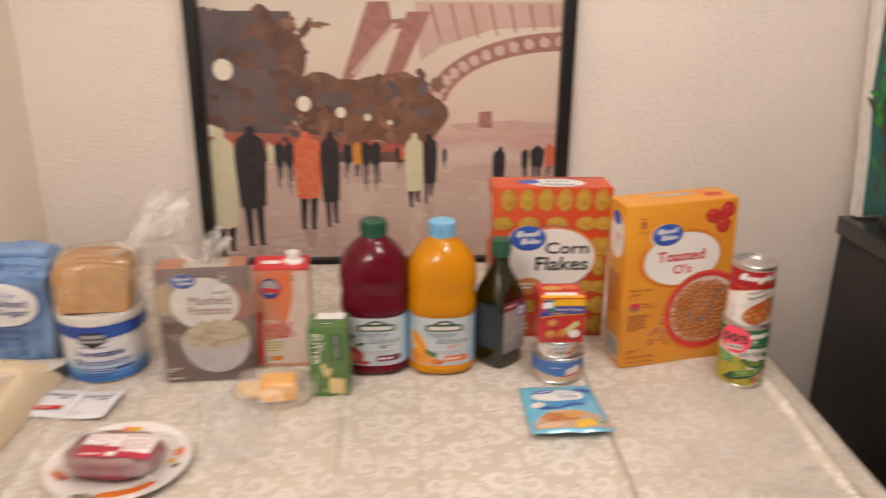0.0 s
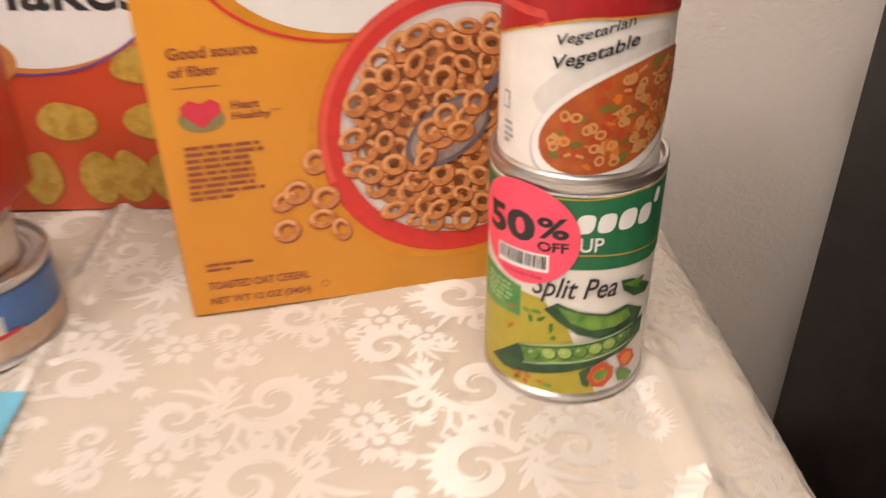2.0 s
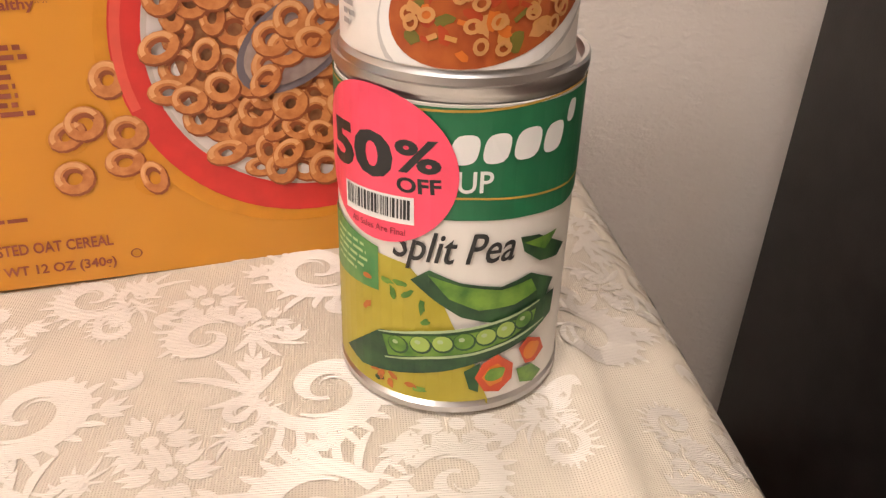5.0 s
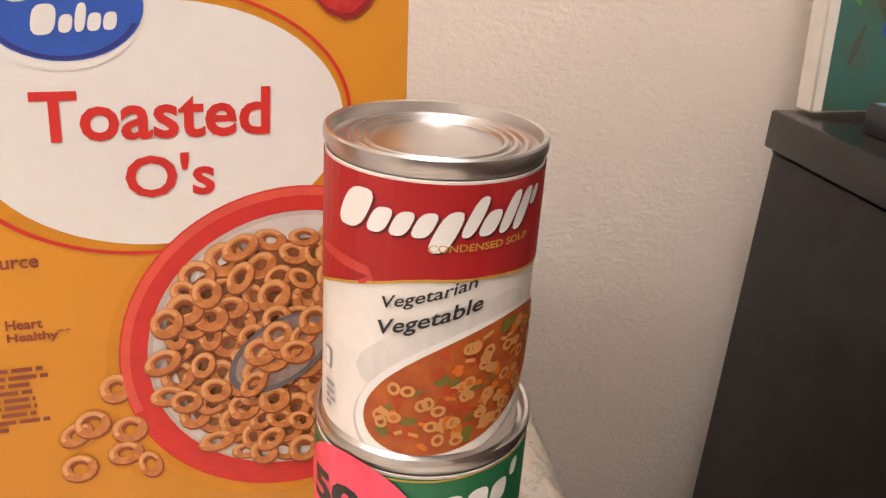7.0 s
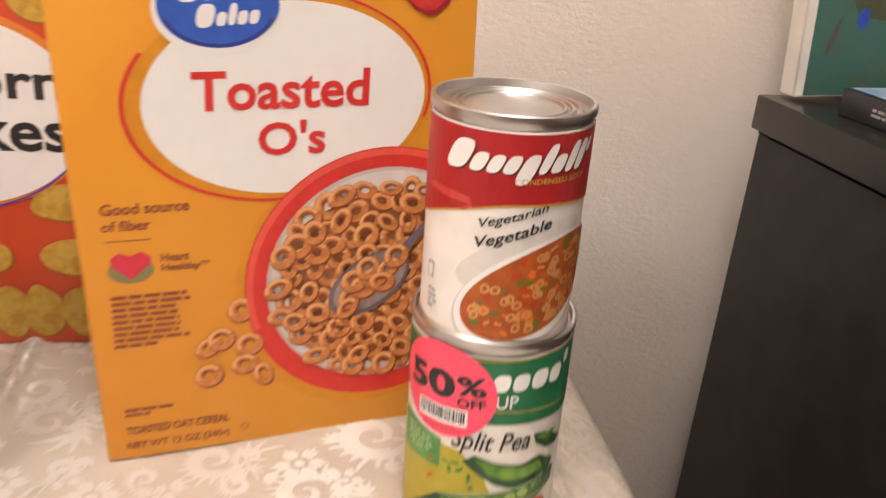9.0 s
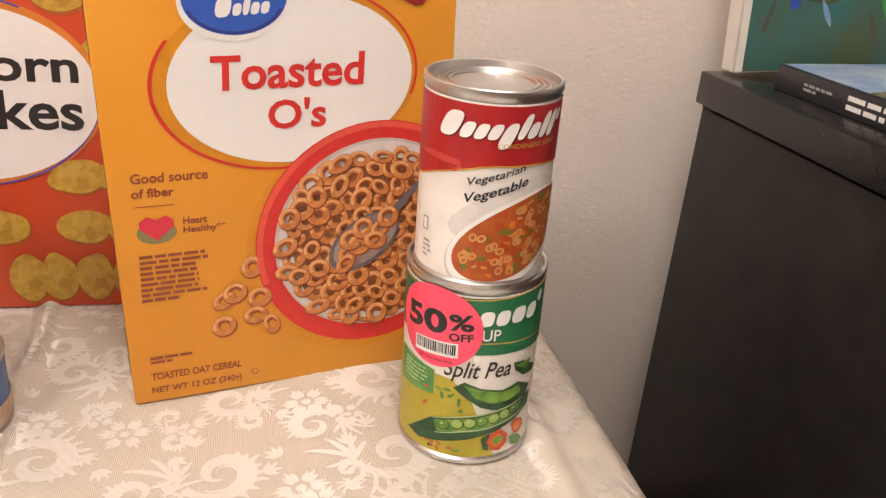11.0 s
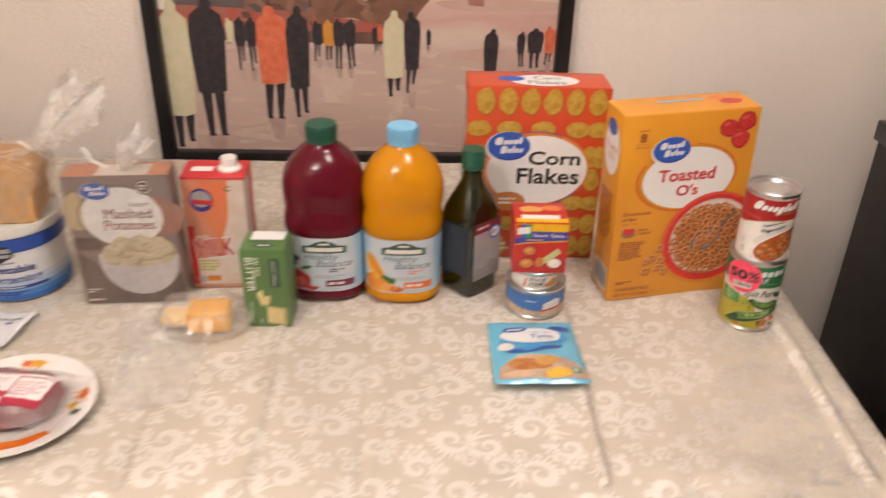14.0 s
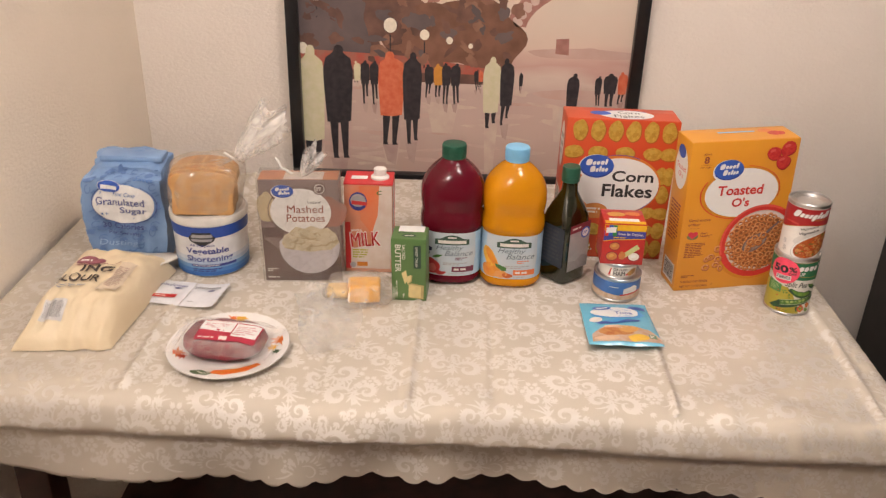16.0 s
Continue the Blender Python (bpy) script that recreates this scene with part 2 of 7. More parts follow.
def name_bars(x0, y0, x1, y1, kinds, slope=0.0, lean=0.15):
    """A maker's name as a row of plain rounded shapes, no letters: C a large one, L, I and p tall, o round, s small."""
    wide = {"C": 1.7, "L": 0.75, "I": 0.5, "p": 1.1, "o": 1.05, "s": 0.95}
    unit = (x1 - x0) / sum(wide[c] for c in kinds)
    out, x, h = [], x0, y1 - y0
    for c in kinds:
        w = wide[c] * unit
        lo, hi = {"C": (-0.05, 1.55), "L": (0.0, 1.5), "I": (0.75, 1.45), "p": (-0.55, 1.0), "o": (0.0, 1.0), "s": (0.0, 0.95)}[c]
        n, pts = 20, []
        for i in range(n):
            a = 2 * math.pi * i / n
            k = (abs(math.cos(a)) ** 3 + abs(math.sin(a)) ** 3) ** (-1 / 3)
            px, py = 0.43 * w * k * math.cos(a), (lo + hi) / 2 * h + (hi - lo) / 2 * h * k * math.sin(a)
            px += lean * py + x + w / 2
            pts.append((px, y0 + py + slope * (px - x0)))
        out.append(poly(pts))
        x += w
    return out


def lines(x0, y0, x1, y1, rows, seed=3, fill=0.55):
    """Small print too fine to read: rows of short bars."""
    r = random.Random(seed)
    vs, fs = [], []
    step = (y1 - y0) / rows
    for i in range(rows):
        x, y = x0, y1 - (i + 1) * step + step * (1 - fill) / 2
        end = x1 - (x1 - x0) * (r.uniform(0, 0.2) if i < rows - 1 else r.uniform(0.3, 0.6))
        while x < end:
            w = min(r.uniform(0.6, 1.8) * step * 1.6, end - x)
            k = len(vs)
            vs += [(x, y), (x + w, y), (x + w, y + step * fill), (x, y + step * fill)]
            fs.append((k, k + 1, k + 2, k + 3))
            x += w + step * 0.35
    return vs, fs


def stripes(x0, y0, x1, y1, seed=1):
    """Upright bars of uneven width."""
    r = random.Random(seed)
    vs, fs, x = [], [], x0
    unit = (x1 - x0) / 60
    while x < x1 - unit:
        w = unit * r.choice((0.7, 0.7, 1.4, 2.2))
        k = len(vs)
        vs += [(x, y0), (x + w, y0), (x + w, y1), (x, y1)]
        fs.append((k, k + 1, k + 2, k + 3))
        x += w + unit * r.choice((0.7, 0.9, 1.5))
    return vs, fs


def art(name, parent, fn, shapes, label="", cut=0.0, cutv=0.0, lift=0.0003, kind=""):
    """Printed art as thin layers on a surface. shapes: (shape, material, layer). fn maps (u, v, height) to the thing's own space."""
    verts, faces, mids, mats = [], [], [], []
    for (pts, fs), m, layer in shapes:
        if m not in mats:
            mats.append(m)
        bm = bmesh.new()
        vs = [bm.verts.new((x, y, 0)) for x, y in pts]
        for f in fs:
            try:
                bm.faces.new([vs[i] for i in f])
            except ValueError:
                pass
        for axis, step in ((0, cut), (1, cutv)):
            if step:
                lo, hi = min(p[axis] for p in pts), max(p[axis] for p in pts)
                k = math.ceil(lo / step) * step
                way = (1, 0, 0) if axis == 0 else (0, 1, 0)
                while k < hi:
                    bmesh.ops.bisect_plane(bm, geom=bm.verts[:] + bm.edges[:] + bm.faces[:], plane_co=tuple(k * c for c in way), plane_no=way)
                    k += step
        bmesh.ops.triangulate(bm, faces=bm.faces[:])
        bm.normal_update()
        base = len(verts)
        h = lift + layer * 0.00012
        bm.verts.index_update()
        verts += [fn(v.co.x, v.co.y, h) for v in bm.verts]
        for f in bm.faces:
            ix = [base + v.index for v in f.verts]
            faces.append(ix if f.normal.z > 0 else ix[::-1])
            mids.append(mats.index(m))
        bm.free()
    me = bpy.data.meshes.new(name)
    me.from_pydata([tuple(v) for v in verts], [], faces)
    for m in mats:
        me.materials.append(m)
    me.polygons.foreach_set("material_index", mids)
    ob = new(name, me)
    ob.parent = parent
    if label:
        tagged(ob, label)
    if kind:
        tagged(ob, kind=kind)
    return ob


def arts(name, parent, fn, shapes, label="", cut=0.0, cutv=0.0):
    """As art(), with an object for every printed shape."""
    for one in shapes:
        art(name, parent, fn, [one], label, cut, cutv)


def front_of(w, d):
    return lambda u, v, h: (u - w / 2, -d / 2 - h, v)


def left_of(w, d):
    return lambda u, v, h: (-w / 2 - h, d / 2 - u, v)


def right_of(w, d):
    return lambda u, v, h: (w / 2 + h, -d / 2 + u, v)


def top_of(w, d, z):
    return lambda u, v, h: (u - w / 2, v - d / 2, z + h)


def round_of(r, turn=0.0, taper=0.0):
    def fn(u, v, h):
        q = r + taper * v + h
        a = u / r + radians(turn)
        return (q * math.sin(a), -q * math.cos(a), v)
    return fn


# ---- structure ----
def slab(name, x0, x1, y0, y1, z0, z1, m, label, category="wall"):
    bm = rbox(x1 - x0, y1 - y0, z1 - z0, 0, 1, ((x0 + x1) / 2, (y0 + y1) / 2, z0))
    return tagged(obj(name, bm, m, smooth=False), label, category, kind="structure")


slab("wall_north", -0.735, 3.2, 1.93, 2.05, 0, 2.4, M_WALL, "cream plaster wall with a trowelled texture behind the table")
slab("wall_west", -0.855, -0.735, -2.6, 2.05, 0, 2.4, M_WALL2, "pale plaster wall beside the table")
slab("wall_east", 3.2, 3.32, -2.6, 2.05, 0, 2.4, M_WALL, "plain cream plaster wall")
slab("wall_south", -0.855, 3.32, -2.72, -2.6, 0, 2.4, M_WALL, "plain cream plaster wall")
slab("ceiling", -0.855, 3.32, -2.72, 2.05, 2.4, 2.5, M_CEIL, "plain white ceiling", "ceiling")
slab("floor", -0.855, 3.32, -2.72, 2.05, -0.1, 0, M_FLOOR, "dark reddish wooden floor", "floor")


def unseen_ceiling_light(x, y):
    t = thing("unseen_ceiling_light", pose(x, y, 2.4), "unseen round white flush ceiling light", "ceiling light", "ceiling lights")
    part("rim", lathe([(0.19, -0.03), (0.2, -0.028), (0.2, 0.0), (0.175, 0.0)], 48, close_bottom=False, close_top=False), M_TIND, t)
    g = mat("lamp_diffuser", (0.9, 0.85, 0.78), rough=0.5)
    g.node_tree.nodes["Principled BSDF"].inputs["Emission Color"].default_value = (1, 0.82, 0.62, 1)
    g.node_tree.nodes["Principled BSDF"].inputs["Emission Strength"].default_value = 4.0
    part("diffuser", lathe([(0.178, -0.004), (0.178, -0.014)], 48), g, t)


unseen_ceiling_light(0.58, 0.75)
# unseen fixture, made up to go with the added fill lamp
unseen_ceiling_light(-0.4, -0.6)

# ---- table and cloth ----
TX0, TX1, TY0, TY1, TZ = -0.725, 0.757, 0.862, 1.742, 0.75
EDGE = 0.02


def table():
    t = thing("table", pose(0, 0, 0), "dark wooden dining table under a cloth", "table")
    part("tabletop", rbox(TX1 - TX0 - 0.012, TY1 - TY0 - 0.03, 0.03, 0.004, 2, ((TX0 + TX1) / 2, (TY0 + TY1) / 2 + 0.008, 0.712)), M_TABLE, t)
    for x in (TX0 + 0.08, TX1 - 0.09):
        for y in (TY0 + 0.12, TY1 - 0.09):
            part("leg", rbox(0.06, 0.06, 0.712, 0.006, 2, (x, y, 0)), M_TABLE, t)


table()


def past_edge(e):
    """Out and down along the drop, e metres past the edge of the table."""
    q = EDGE * math.pi / 2
    if e <= 0:
        return e, 0.0
    if e < q:
        a = e / EDGE
        return EDGE * math.sin(a), EDGE * (1 - math.cos(a))
    return EDGE, EDGE + e - q


def smooth_step(a, b, x):
    k = min(1, max(0, (x - a) / (b - a)))
    return k * k * (3 - 2 * k)


CREASES = ((-0.42, 1), (-0.13, -1), (0.012, 1), (0.142, -1), (0.415, 1), (0.722, 1))


def cloth_at(s, t):
    """The tablecloth: s along the table's width and t along its depth, both measured over the cloth."""
    ox, dx = past_edge(s - TX1) if s > TX1 else (s - TX1, 0.0)
    x = TX1 + ox
    y, dy = t, 0.0
    if t < TY0:
        oy, dy = past_edge(TY0 - t)
        y = TY0 - oy
        fold = smooth_step(0.045, 0.075, dy)
        y -= 0.012 * smooth_step(0.0, 0.05, dy) * (1 - 0.2 * math.sin(9 * s))
        y += fold * (0.026 + 0.01 * math.sin(7 * s + 1))
        y -= 0.012 * smooth_step(0.07, 0.16, dy) * math.sin(21 * s + 2 * math.sin(5 * s))
    elif t > TY1:
        oy, dy = past_edge(t - TY1)
        y = TY1 + min(oy, 0.02)
    if dx > 0:
        x += 0.014 * smooth_step(0.02, 0.16, dx) * (1 + math.sin(14 * t + 0.6)) + 0.02 * smooth_step(0, 0.12, dx)
    z = TZ - max(dx, dy) - 0.12 * min(dx, dy)
    if dx == 0 and dy == 0:
        for c, sign in CREASES:
            k = (s - c) / 0.007
            if abs(k) < 4:
                z += (0.0055 if sign > 0 else -0.0034) * math.exp(-k * k) * (1 + 0.3 * noise.noise((c * 9, t * 5, 0.7)))
    z += 0.0012 * noise.noise((x * 5, y * 5, 0.3)) - 0.0012
    z += 0.0072 * smooth_step(0.5, 0.64, s) * smooth_step(0.95, 1.12, t) * smooth_step(TX1 + 0.03, TX1 - 0.03, s)
    front = smooth_step(0.17, 0.0, t - TY0) * smooth_step(-0.06, 0.0, t - TY0)
    if front > 0 and dx == 0:
        z += front * (0.006 * max(-0.5, noise.noise((x * 9, y * 14, 1.3))) + 0.0012 * noise.noise((x * 26, y * 30, 2.1)) - 0.0004)
    if t < TY0 + 0.02 and dx == 0:
        z -= 0.004 * (0.5 + noise.noise((x * 16, 0.2, 0.1))) * smooth_step(0.03, 0.0, t - TY0 + 0.01)
    return Vector((x, y, z))


def tablecloth():
    s1, t0 = TX1 + 0.24, TY0 - 0.165
    ns, nt = 320, 180
    t1 = TY1 + 0.12
    verts, uvs, faces = [], [], []
    for j in range(nt + 1):
        for i in range(ns + 1):
            s = TX0 + (s1 - TX0) * i / ns
            t = t0 + (t1 - t0) * j / nt
            hem = t0 + 0.011 * (1 - abs(math.sin(math.pi * s / 0.043))) + 0.012 * math.sin(2.3 * s + 0.5)
            hem_s = s1 - 0.011 * (1 - abs(math.sin(math.pi * t / 0.043)))
            s, t = min(s, hem_s), max(t, hem)
            verts.append(tuple(cloth_at(s, t)))
            uvs.append((s, t))
    for j in range(nt):
        for i in range(ns):
            a = j * (ns + 1) + i
            faces.append((a, a + 1, a + ns + 2, a + ns + 1))
    me = bpy.data.meshes.new("tablecloth")
    me.from_pydata(verts, [], faces)
    lay = me.uv_layers.new(name="weave")
    for lp in me.loops:
        lay.data[lp.index].uv = uvs[lp.vertex_index]
    me.materials.append(M_CLOTH)
    me.polygons.foreach_set("use_smooth", [True] * len(me.polygons))
    ob = tagged(new("tablecloth", me), "beige damask tablecloth with woven flower scrolls and scalloped hem", "tablecloth")
    so = ob.modifiers.new("thickness", "SOLIDIFY")
    so.thickness, so.offset = 0.0008, -1
    return ob


CLOTH = tablecloth()


def ribbon(pts, widths):
    vs, fs = [], []
    for i, (x, y) in enumerate(pts):
        xa, ya = pts[max(0, i - 1)]
        xb, yb = pts[min(len(pts) - 1, i + 1)]
        dx, dy = xb - xa, yb - ya
        k = math.hypot(dx, dy) or 1
        w = widths[i] / 2
        vs += [(x - dy / k * w, y + dx / k * w), (x + dy / k * w, y - dx / k * w)]
    for i in range(len(pts) - 1):
        fs.append((2 * i, 2 * i + 1, 2 * i + 3, 2 * i + 2))
    return vs, fs


def scroll(cx, cy, r, start, turns, width, hand):
    pts, ws = [], []
    n = 26
    for i in range(n + 1):
        k = i / n
        a = radians(start) + hand * turns * 2 * math.pi * k
        q = r * (1 - 0.78 * k)
        pts.append((cx + q * math.cos(a), cy + q * math.sin(a)))
        ws.append(width * (0.35 + 1.1 * math.sin(math.pi * min(1, k * 1.05 + 0.08)) ** 0.8))
    return ribbon(pts, ws)


def leaf(cx, cy, length, width, rot):
    a = radians(rot)
    out = []
    for i in range(7):
        k = i / 6
        out.append((k * length, width / 2 * math.sin(math.pi * k ** 0.8)))
    for i in range(5, 0, -1):
        k = i / 6
        out.append((k * length, -width / 2 * math.sin(math.pi * k ** 0.8)))
    return poly([(cx + x * math.cos(a) - y * math.sin(a), cy + x * math.sin(a) + y * math.cos(a)) for x, y in out])


def frond(x, y, length, width, rot, bend, n=9):
    """A long bent stroke, thick in its middle."""
    pts, ws, a = [], [], radians(rot)
    for i in range(n + 1):
        k = i / n
        pts.append((x, y))
        ws.append(width * (0.12 + math.sin(math.pi * min(1, k * 0.95 + 0.06)) ** 0.7))
        x, y = x + length / n * math.cos(a), y + length / n * math.sin(a)
        a += radians(bend) / n
    return ribbon(pts, ws)


def motif_cell(hand, seed):
    """One repeat of the damask: an acanthus scroll with combed fronds, a curl, a flower and a sprig."""
    r = random.Random(seed)
    out = []
    for cx, cy, q, st in ((-0.03, -0.016, 0.029, 205), (0.042, 0.03, 0.021, 25), (0.066, -0.03, 0.012, 290), (-0.006, 0.046, 0.011, 120)):
        s0 = st if hand > 0 else 180 - st
        out.append(scroll(cx * hand, cy, q, s0, 1.2, q * 0.3, hand))
        out.append(scroll(cx * hand, cy, q * 0.72, s0 + hand * 30, 0.75, q * 0.09, hand))
        for k in range(15):
            a = s0 + hand * (-30 + 17 * k)
            ra = radians(a)
            f = 1.12 - 0.03 * k
            long = q * (1.0 - 0.04 * k) * (0.75 + 0.4 * (k % 3 == 0)) * r.uniform(0.9, 1.1)
            out.append(frond(cx * hand + q * f * math.cos(ra), cy + q * f * math.sin(ra), long * 0.8, q * 0.13, a + hand * 52, -hand * 48))
        tail = radians(s0 - hand * 20)
        for k in range(4):
            out.append(frond(cx * hand + q * 1.15 * math.cos(tail), cy + q * 1.15 * math.sin(tail), q * (1.5 - 0.22 * k), q * 0.16, s0 - hand * (70 + 22 * k), hand * (50 - 22 * k), 11))
    for fx, fy, q, petals in ((0.028, -0.044, 0.02, 6), (-0.062, 0.04, 0.014, 5)):
        for i in range(petals):
            a = 360 / petals * i + r.uniform(-6, 6)
            ra = radians(a)
            for off in (-16, 0, 16):
                rb = radians(a + off)
                out.append(leaf(fx * hand + q * 0.34 * math.cos(rb), fy + q * 0.34 * math.sin(rb), q * (0.78 if off == 0 else 0.62), q * 0.24, a + off * 0.7))
        out.append(ell(fx * hand, fy, q * 0.2, q * 0.2, 0, 12))
    sprigs = [(0.064, -0.004, 70), (-0.07, -0.05, 40), (0.012, 0.0, 95), (-0.03, -0.06, 150), (0.0, -0.022, 20), (-0.05, 0.018, 100), (0.07, 0.056, 200), (0.018, 0.056, 10)]
    sprigs = [(a + r.uniform(-0.006, 0.006), b + r.uniform(-0.006, 0.006), c + r.uniform(-40, 40)) for a, b, c in sprigs]
    for sx, sy, rot in sprigs:
        for off in (-42, -15, 15, 42):
            out.append(leaf(sx * hand, sy, 0.017 - abs(off) * 0.0001, 0.0046, (rot if hand > 0 else 180 - rot) + off))
    return out


def damask():
    cells = [motif_cell(1, 5), motif_cell(-1, 8), motif_cell(1, 13), motif_cell(-1, 21)]
    turned = [[([(-x, -y) for x, y in pts], fs) for pts, fs in c] for c in cells]
    cells = [cells[0], turned[1], cells[3], turned[2], turned[0], cells[1], turned[3], cells[2]]
    verts, uvs, faces = [], [], []
    SIZE = 0.72
    PX, PY = 0.134 * SIZE, 0.108 * SIZE
    t = TY0 - 0.15
    row = 0
    while t < TY1 + 0.03:
        s = TX0 + 0.03 + (row % 2) * PX / 2
        col = 0
        while s < TX1 + 0.22:
            for pts, fs in cells[(3 * row + col) % 8]:
                ps = [(s + x * SIZE, t + y * SIZE) for x, y in pts]
                if all(TX0 + 0.002 < p[0] < TX1 + 0.228 and TY0 - 0.15 < p[1] < TY1 + 0.02 for p in ps):
                    base = len(verts)
                    for a, b in ps:
                        c = cloth_at(a, b)
                        n = (cloth_at(a + 0.003, b) - c).cross(cloth_at(a, b + 0.003) - c).normalized()
                        verts.append(tuple(c + n * 0.0004))
                        uvs.append((a, b))
                    faces += [tuple(base + i for i in f) for f in fs]
            s += PX
            col += 1
        t += PY
        row += 1
    me = bpy.data.meshes.new("woven_pattern")
    me.from_pydata(verts, [], faces)
    lay = me.uv_layers.new(name="weave")
    for lp in me.loops:
        lay.data[lp.index].uv = uvs[lp.vertex_index]
    me.materials.append(M_MOTIF)
    ob = new("woven_pattern", me)
    ob.parent = CLOTH
    tagged(ob, "shiny woven flowers and scrolls", kind="stuff")


damask()


# ---- painting on the wall ----
def painting():
    w, h, y = 0.872, 0.90, 1.93
    x0, z0 = -0.358, 0.672
    t = thing("framed_painting", pose(x0, y, z0), "framed street painting of blurred coats under a lattice tower", "painting")
    f = 0.03
    for nm, bx in (("frame_rail", (f, h, 0, 0)), ("frame_rail", (f, h, w - f, 0)), ("frame_rail", (w - 2 * f, f, f, 0)), ("frame_rail", (w - 2 * f, f, f, h - f))):
        bw, bh, bx0, bz0 = bx
        part(nm, rbox(bw, 0.035, bh, 0.003, 2, (bx0 + bw / 2, -0.0185, bz0)), M_FRAME, t)
    m = mat("painted_sky_ground", (0.5, 0.38, 0.32), rough=0.5, bump=0.25, bscale=40)
    n, l = m.node_tree.nodes, m.node_tree.links
    tc, sp = n.new("ShaderNodeTexCoord"), n.new("ShaderNodeSeparateXYZ")
    l.new(tc.outputs["Object"], sp.inputs[0])
    wob = n.new("ShaderNodeTexNoise")
    wob.inputs["Scale"].default_value = 9
    mp = n.new("ShaderNodeMapping")
    mp.inputs["Scale"].default_value = (0.6, 1, 2.2)
    l.new(tc.outputs["Object"], mp.inputs["Vector"])
    l.new(mp.outputs["Vector"], wob.inputs["Vector"])
    ad = n.new("ShaderNodeMath")
    ad.operation = "MULTIPLY_ADD"
    ad.inputs[1].default_value = 0.09
    l.new(wob.outputs["Fac"], ad.inputs[0])
    l.new(sp.outputs["Z"], ad.inputs[2])
    ramp = n.new("ShaderNodeValToRGB")
    els = ramp.color_ramp.elements
    stops = ((0.05, (0.52, 0.37, 0.31)), (0.2, (0.57, 0.42, 0.36)), (0.29, (0.56, 0.41, 0.36)), (0.325, (0.66, 0.53, 0.45)), (0.36, (0.58, 0.36, 0.31)), (0.42, (0.70, 0.56, 0.46)), (0.62, (0.70, 0.62, 0.51)), (0.9, (0.54, 0.53, 0.47)))
    while len(els) < len(stops):
        els.new(0.5)
    for e, (p, c) in zip(els, stops):
        e.position, e.color = p, (*c, 1)
    l.new(ad.outputs["Value"], ramp.inputs["Fac"])
    l.new(ramp.outputs["Color"], n["Principled BSDF"].inputs["Base Color"])
    part("canvas", rbox(w - 2 * f + 0.004, 0.012, h - 2 * f + 0.004, 0, 1, (w / 2, -0.008, f - 0.002)), m, t)

    def P(px, py):
        return (-0.345 + (px - 50) * 0.00118 - x0, 1.243 - 0.0011006 * py - 2.72e-7 * py * py - z0)

    def fn(u, v, hh):
        return (u, -0.0142 - hh, v)

    def B(px0, py0, px1, py1, seed, wob=0.12):
        (a, b), (c, d) = P(px0, py1), P(px1, py0)
        return blob((a + c) / 2, (b + d) / 2, (c - a) / 2, (d - b) / 2, seed, 0, wob, 40)

    dk = ink("paint_umber", (0.10, 0.05, 0.04), col2=(0.2, 0.1, 0.07), scale=18, rough=0.6, bump=0.4, bscale=60)
    dg = ink("paint_slate", (0.10, 0.08, 0.08), col2=(0.15, 0.11, 0.11), scale=14, rough=0.6, bump=0.4, bscale=60)
    ru = ink("paint_rust", (0.16, 0.075, 0.045), col2=(0.23, 0.11, 0.07), scale=25, rough=0.6, bump=0.4, bscale=60)
    rd = ink("paint_redglow", (0.45, 0.08, 0.05), col2=(0.35, 0.14, 0.1), scale=40, rough=0.6)
    pk = ink("paint_pink", (0.42, 0.20, 0.16), col2=(0.33, 0.15, 0.12), scale=50, rough=0.6)
    lp = ink("paint_lightpink", (0.62, 0.48, 0.41), col2=(0.58, 0.42, 0.36), scale=40, rough=0.6)
    hz = ink("paint_haze", (0.56, 0.37, 0.31), col2=(0.6, 0.43, 0.37), scale=20, rough=0.6)
    cr = ink("paint_cream", (0.62, 0.58, 0.36), col2=(0.68, 0.62, 0.45), scale=60, rough=0.6)
    oc = ink("paint_orange", (0.62, 0.12, 0.05), col2=(0.7, 0.2, 0.1), scale=60, rough=0.6)
    ye = ink("paint_amber", (0.62, 0.27, 0.04), scale=60, rough=0.6)
    bk = ink("paint_black", (0.018, 0.016, 0.02), col2=(0.04, 0.03, 0.035), scale=60, rough=0.6)
    lt = ink("paint_lamp", (0.8, 0.74, 0.62), rough=0.6)
    wm = ink("paint_wet", (0.64, 0.52, 0.42), col2=(0.57, 0.42, 0.36), scale=30, rough=0.6)

    warm = ink("paint_sienna", (0.22, 0.105, 0.07), col2=(0.29, 0.15, 0.1), scale=40, rough=0.6)
    trees = [(poly([P(52, 215), P(52, -40), P(235, -40), P(250, 60), P(242, 150), P(215, 215)]), dg, 0), (B(120, -40, 255, 190, 4, 0.2), dk, 1), (B(225, 85, 400, 225, 9, 0.2), dk, 2), (B(330, 82, 530, 240, 12, 0.22), ru, 3), (B(240, 100, 420, 200, 31, 0.25), ru, 4), (B(70, 60, 210, 200, 17, 0.25), dg, 2.5)]
    arts("painted_tree", t, fn, trees)
    rs = random.Random(41)
    dabs = []
    for i in range(150):
        px, py = rs.uniform(60, 520), rs.uniform(-45, 215)
        if px > 300 and py < 90 - (px - 300) * 0.05:
            continue
        m1 = rs.choice((dk, dk, ru, warm, dg) if px > 200 else (dk, dg, dk, dg))
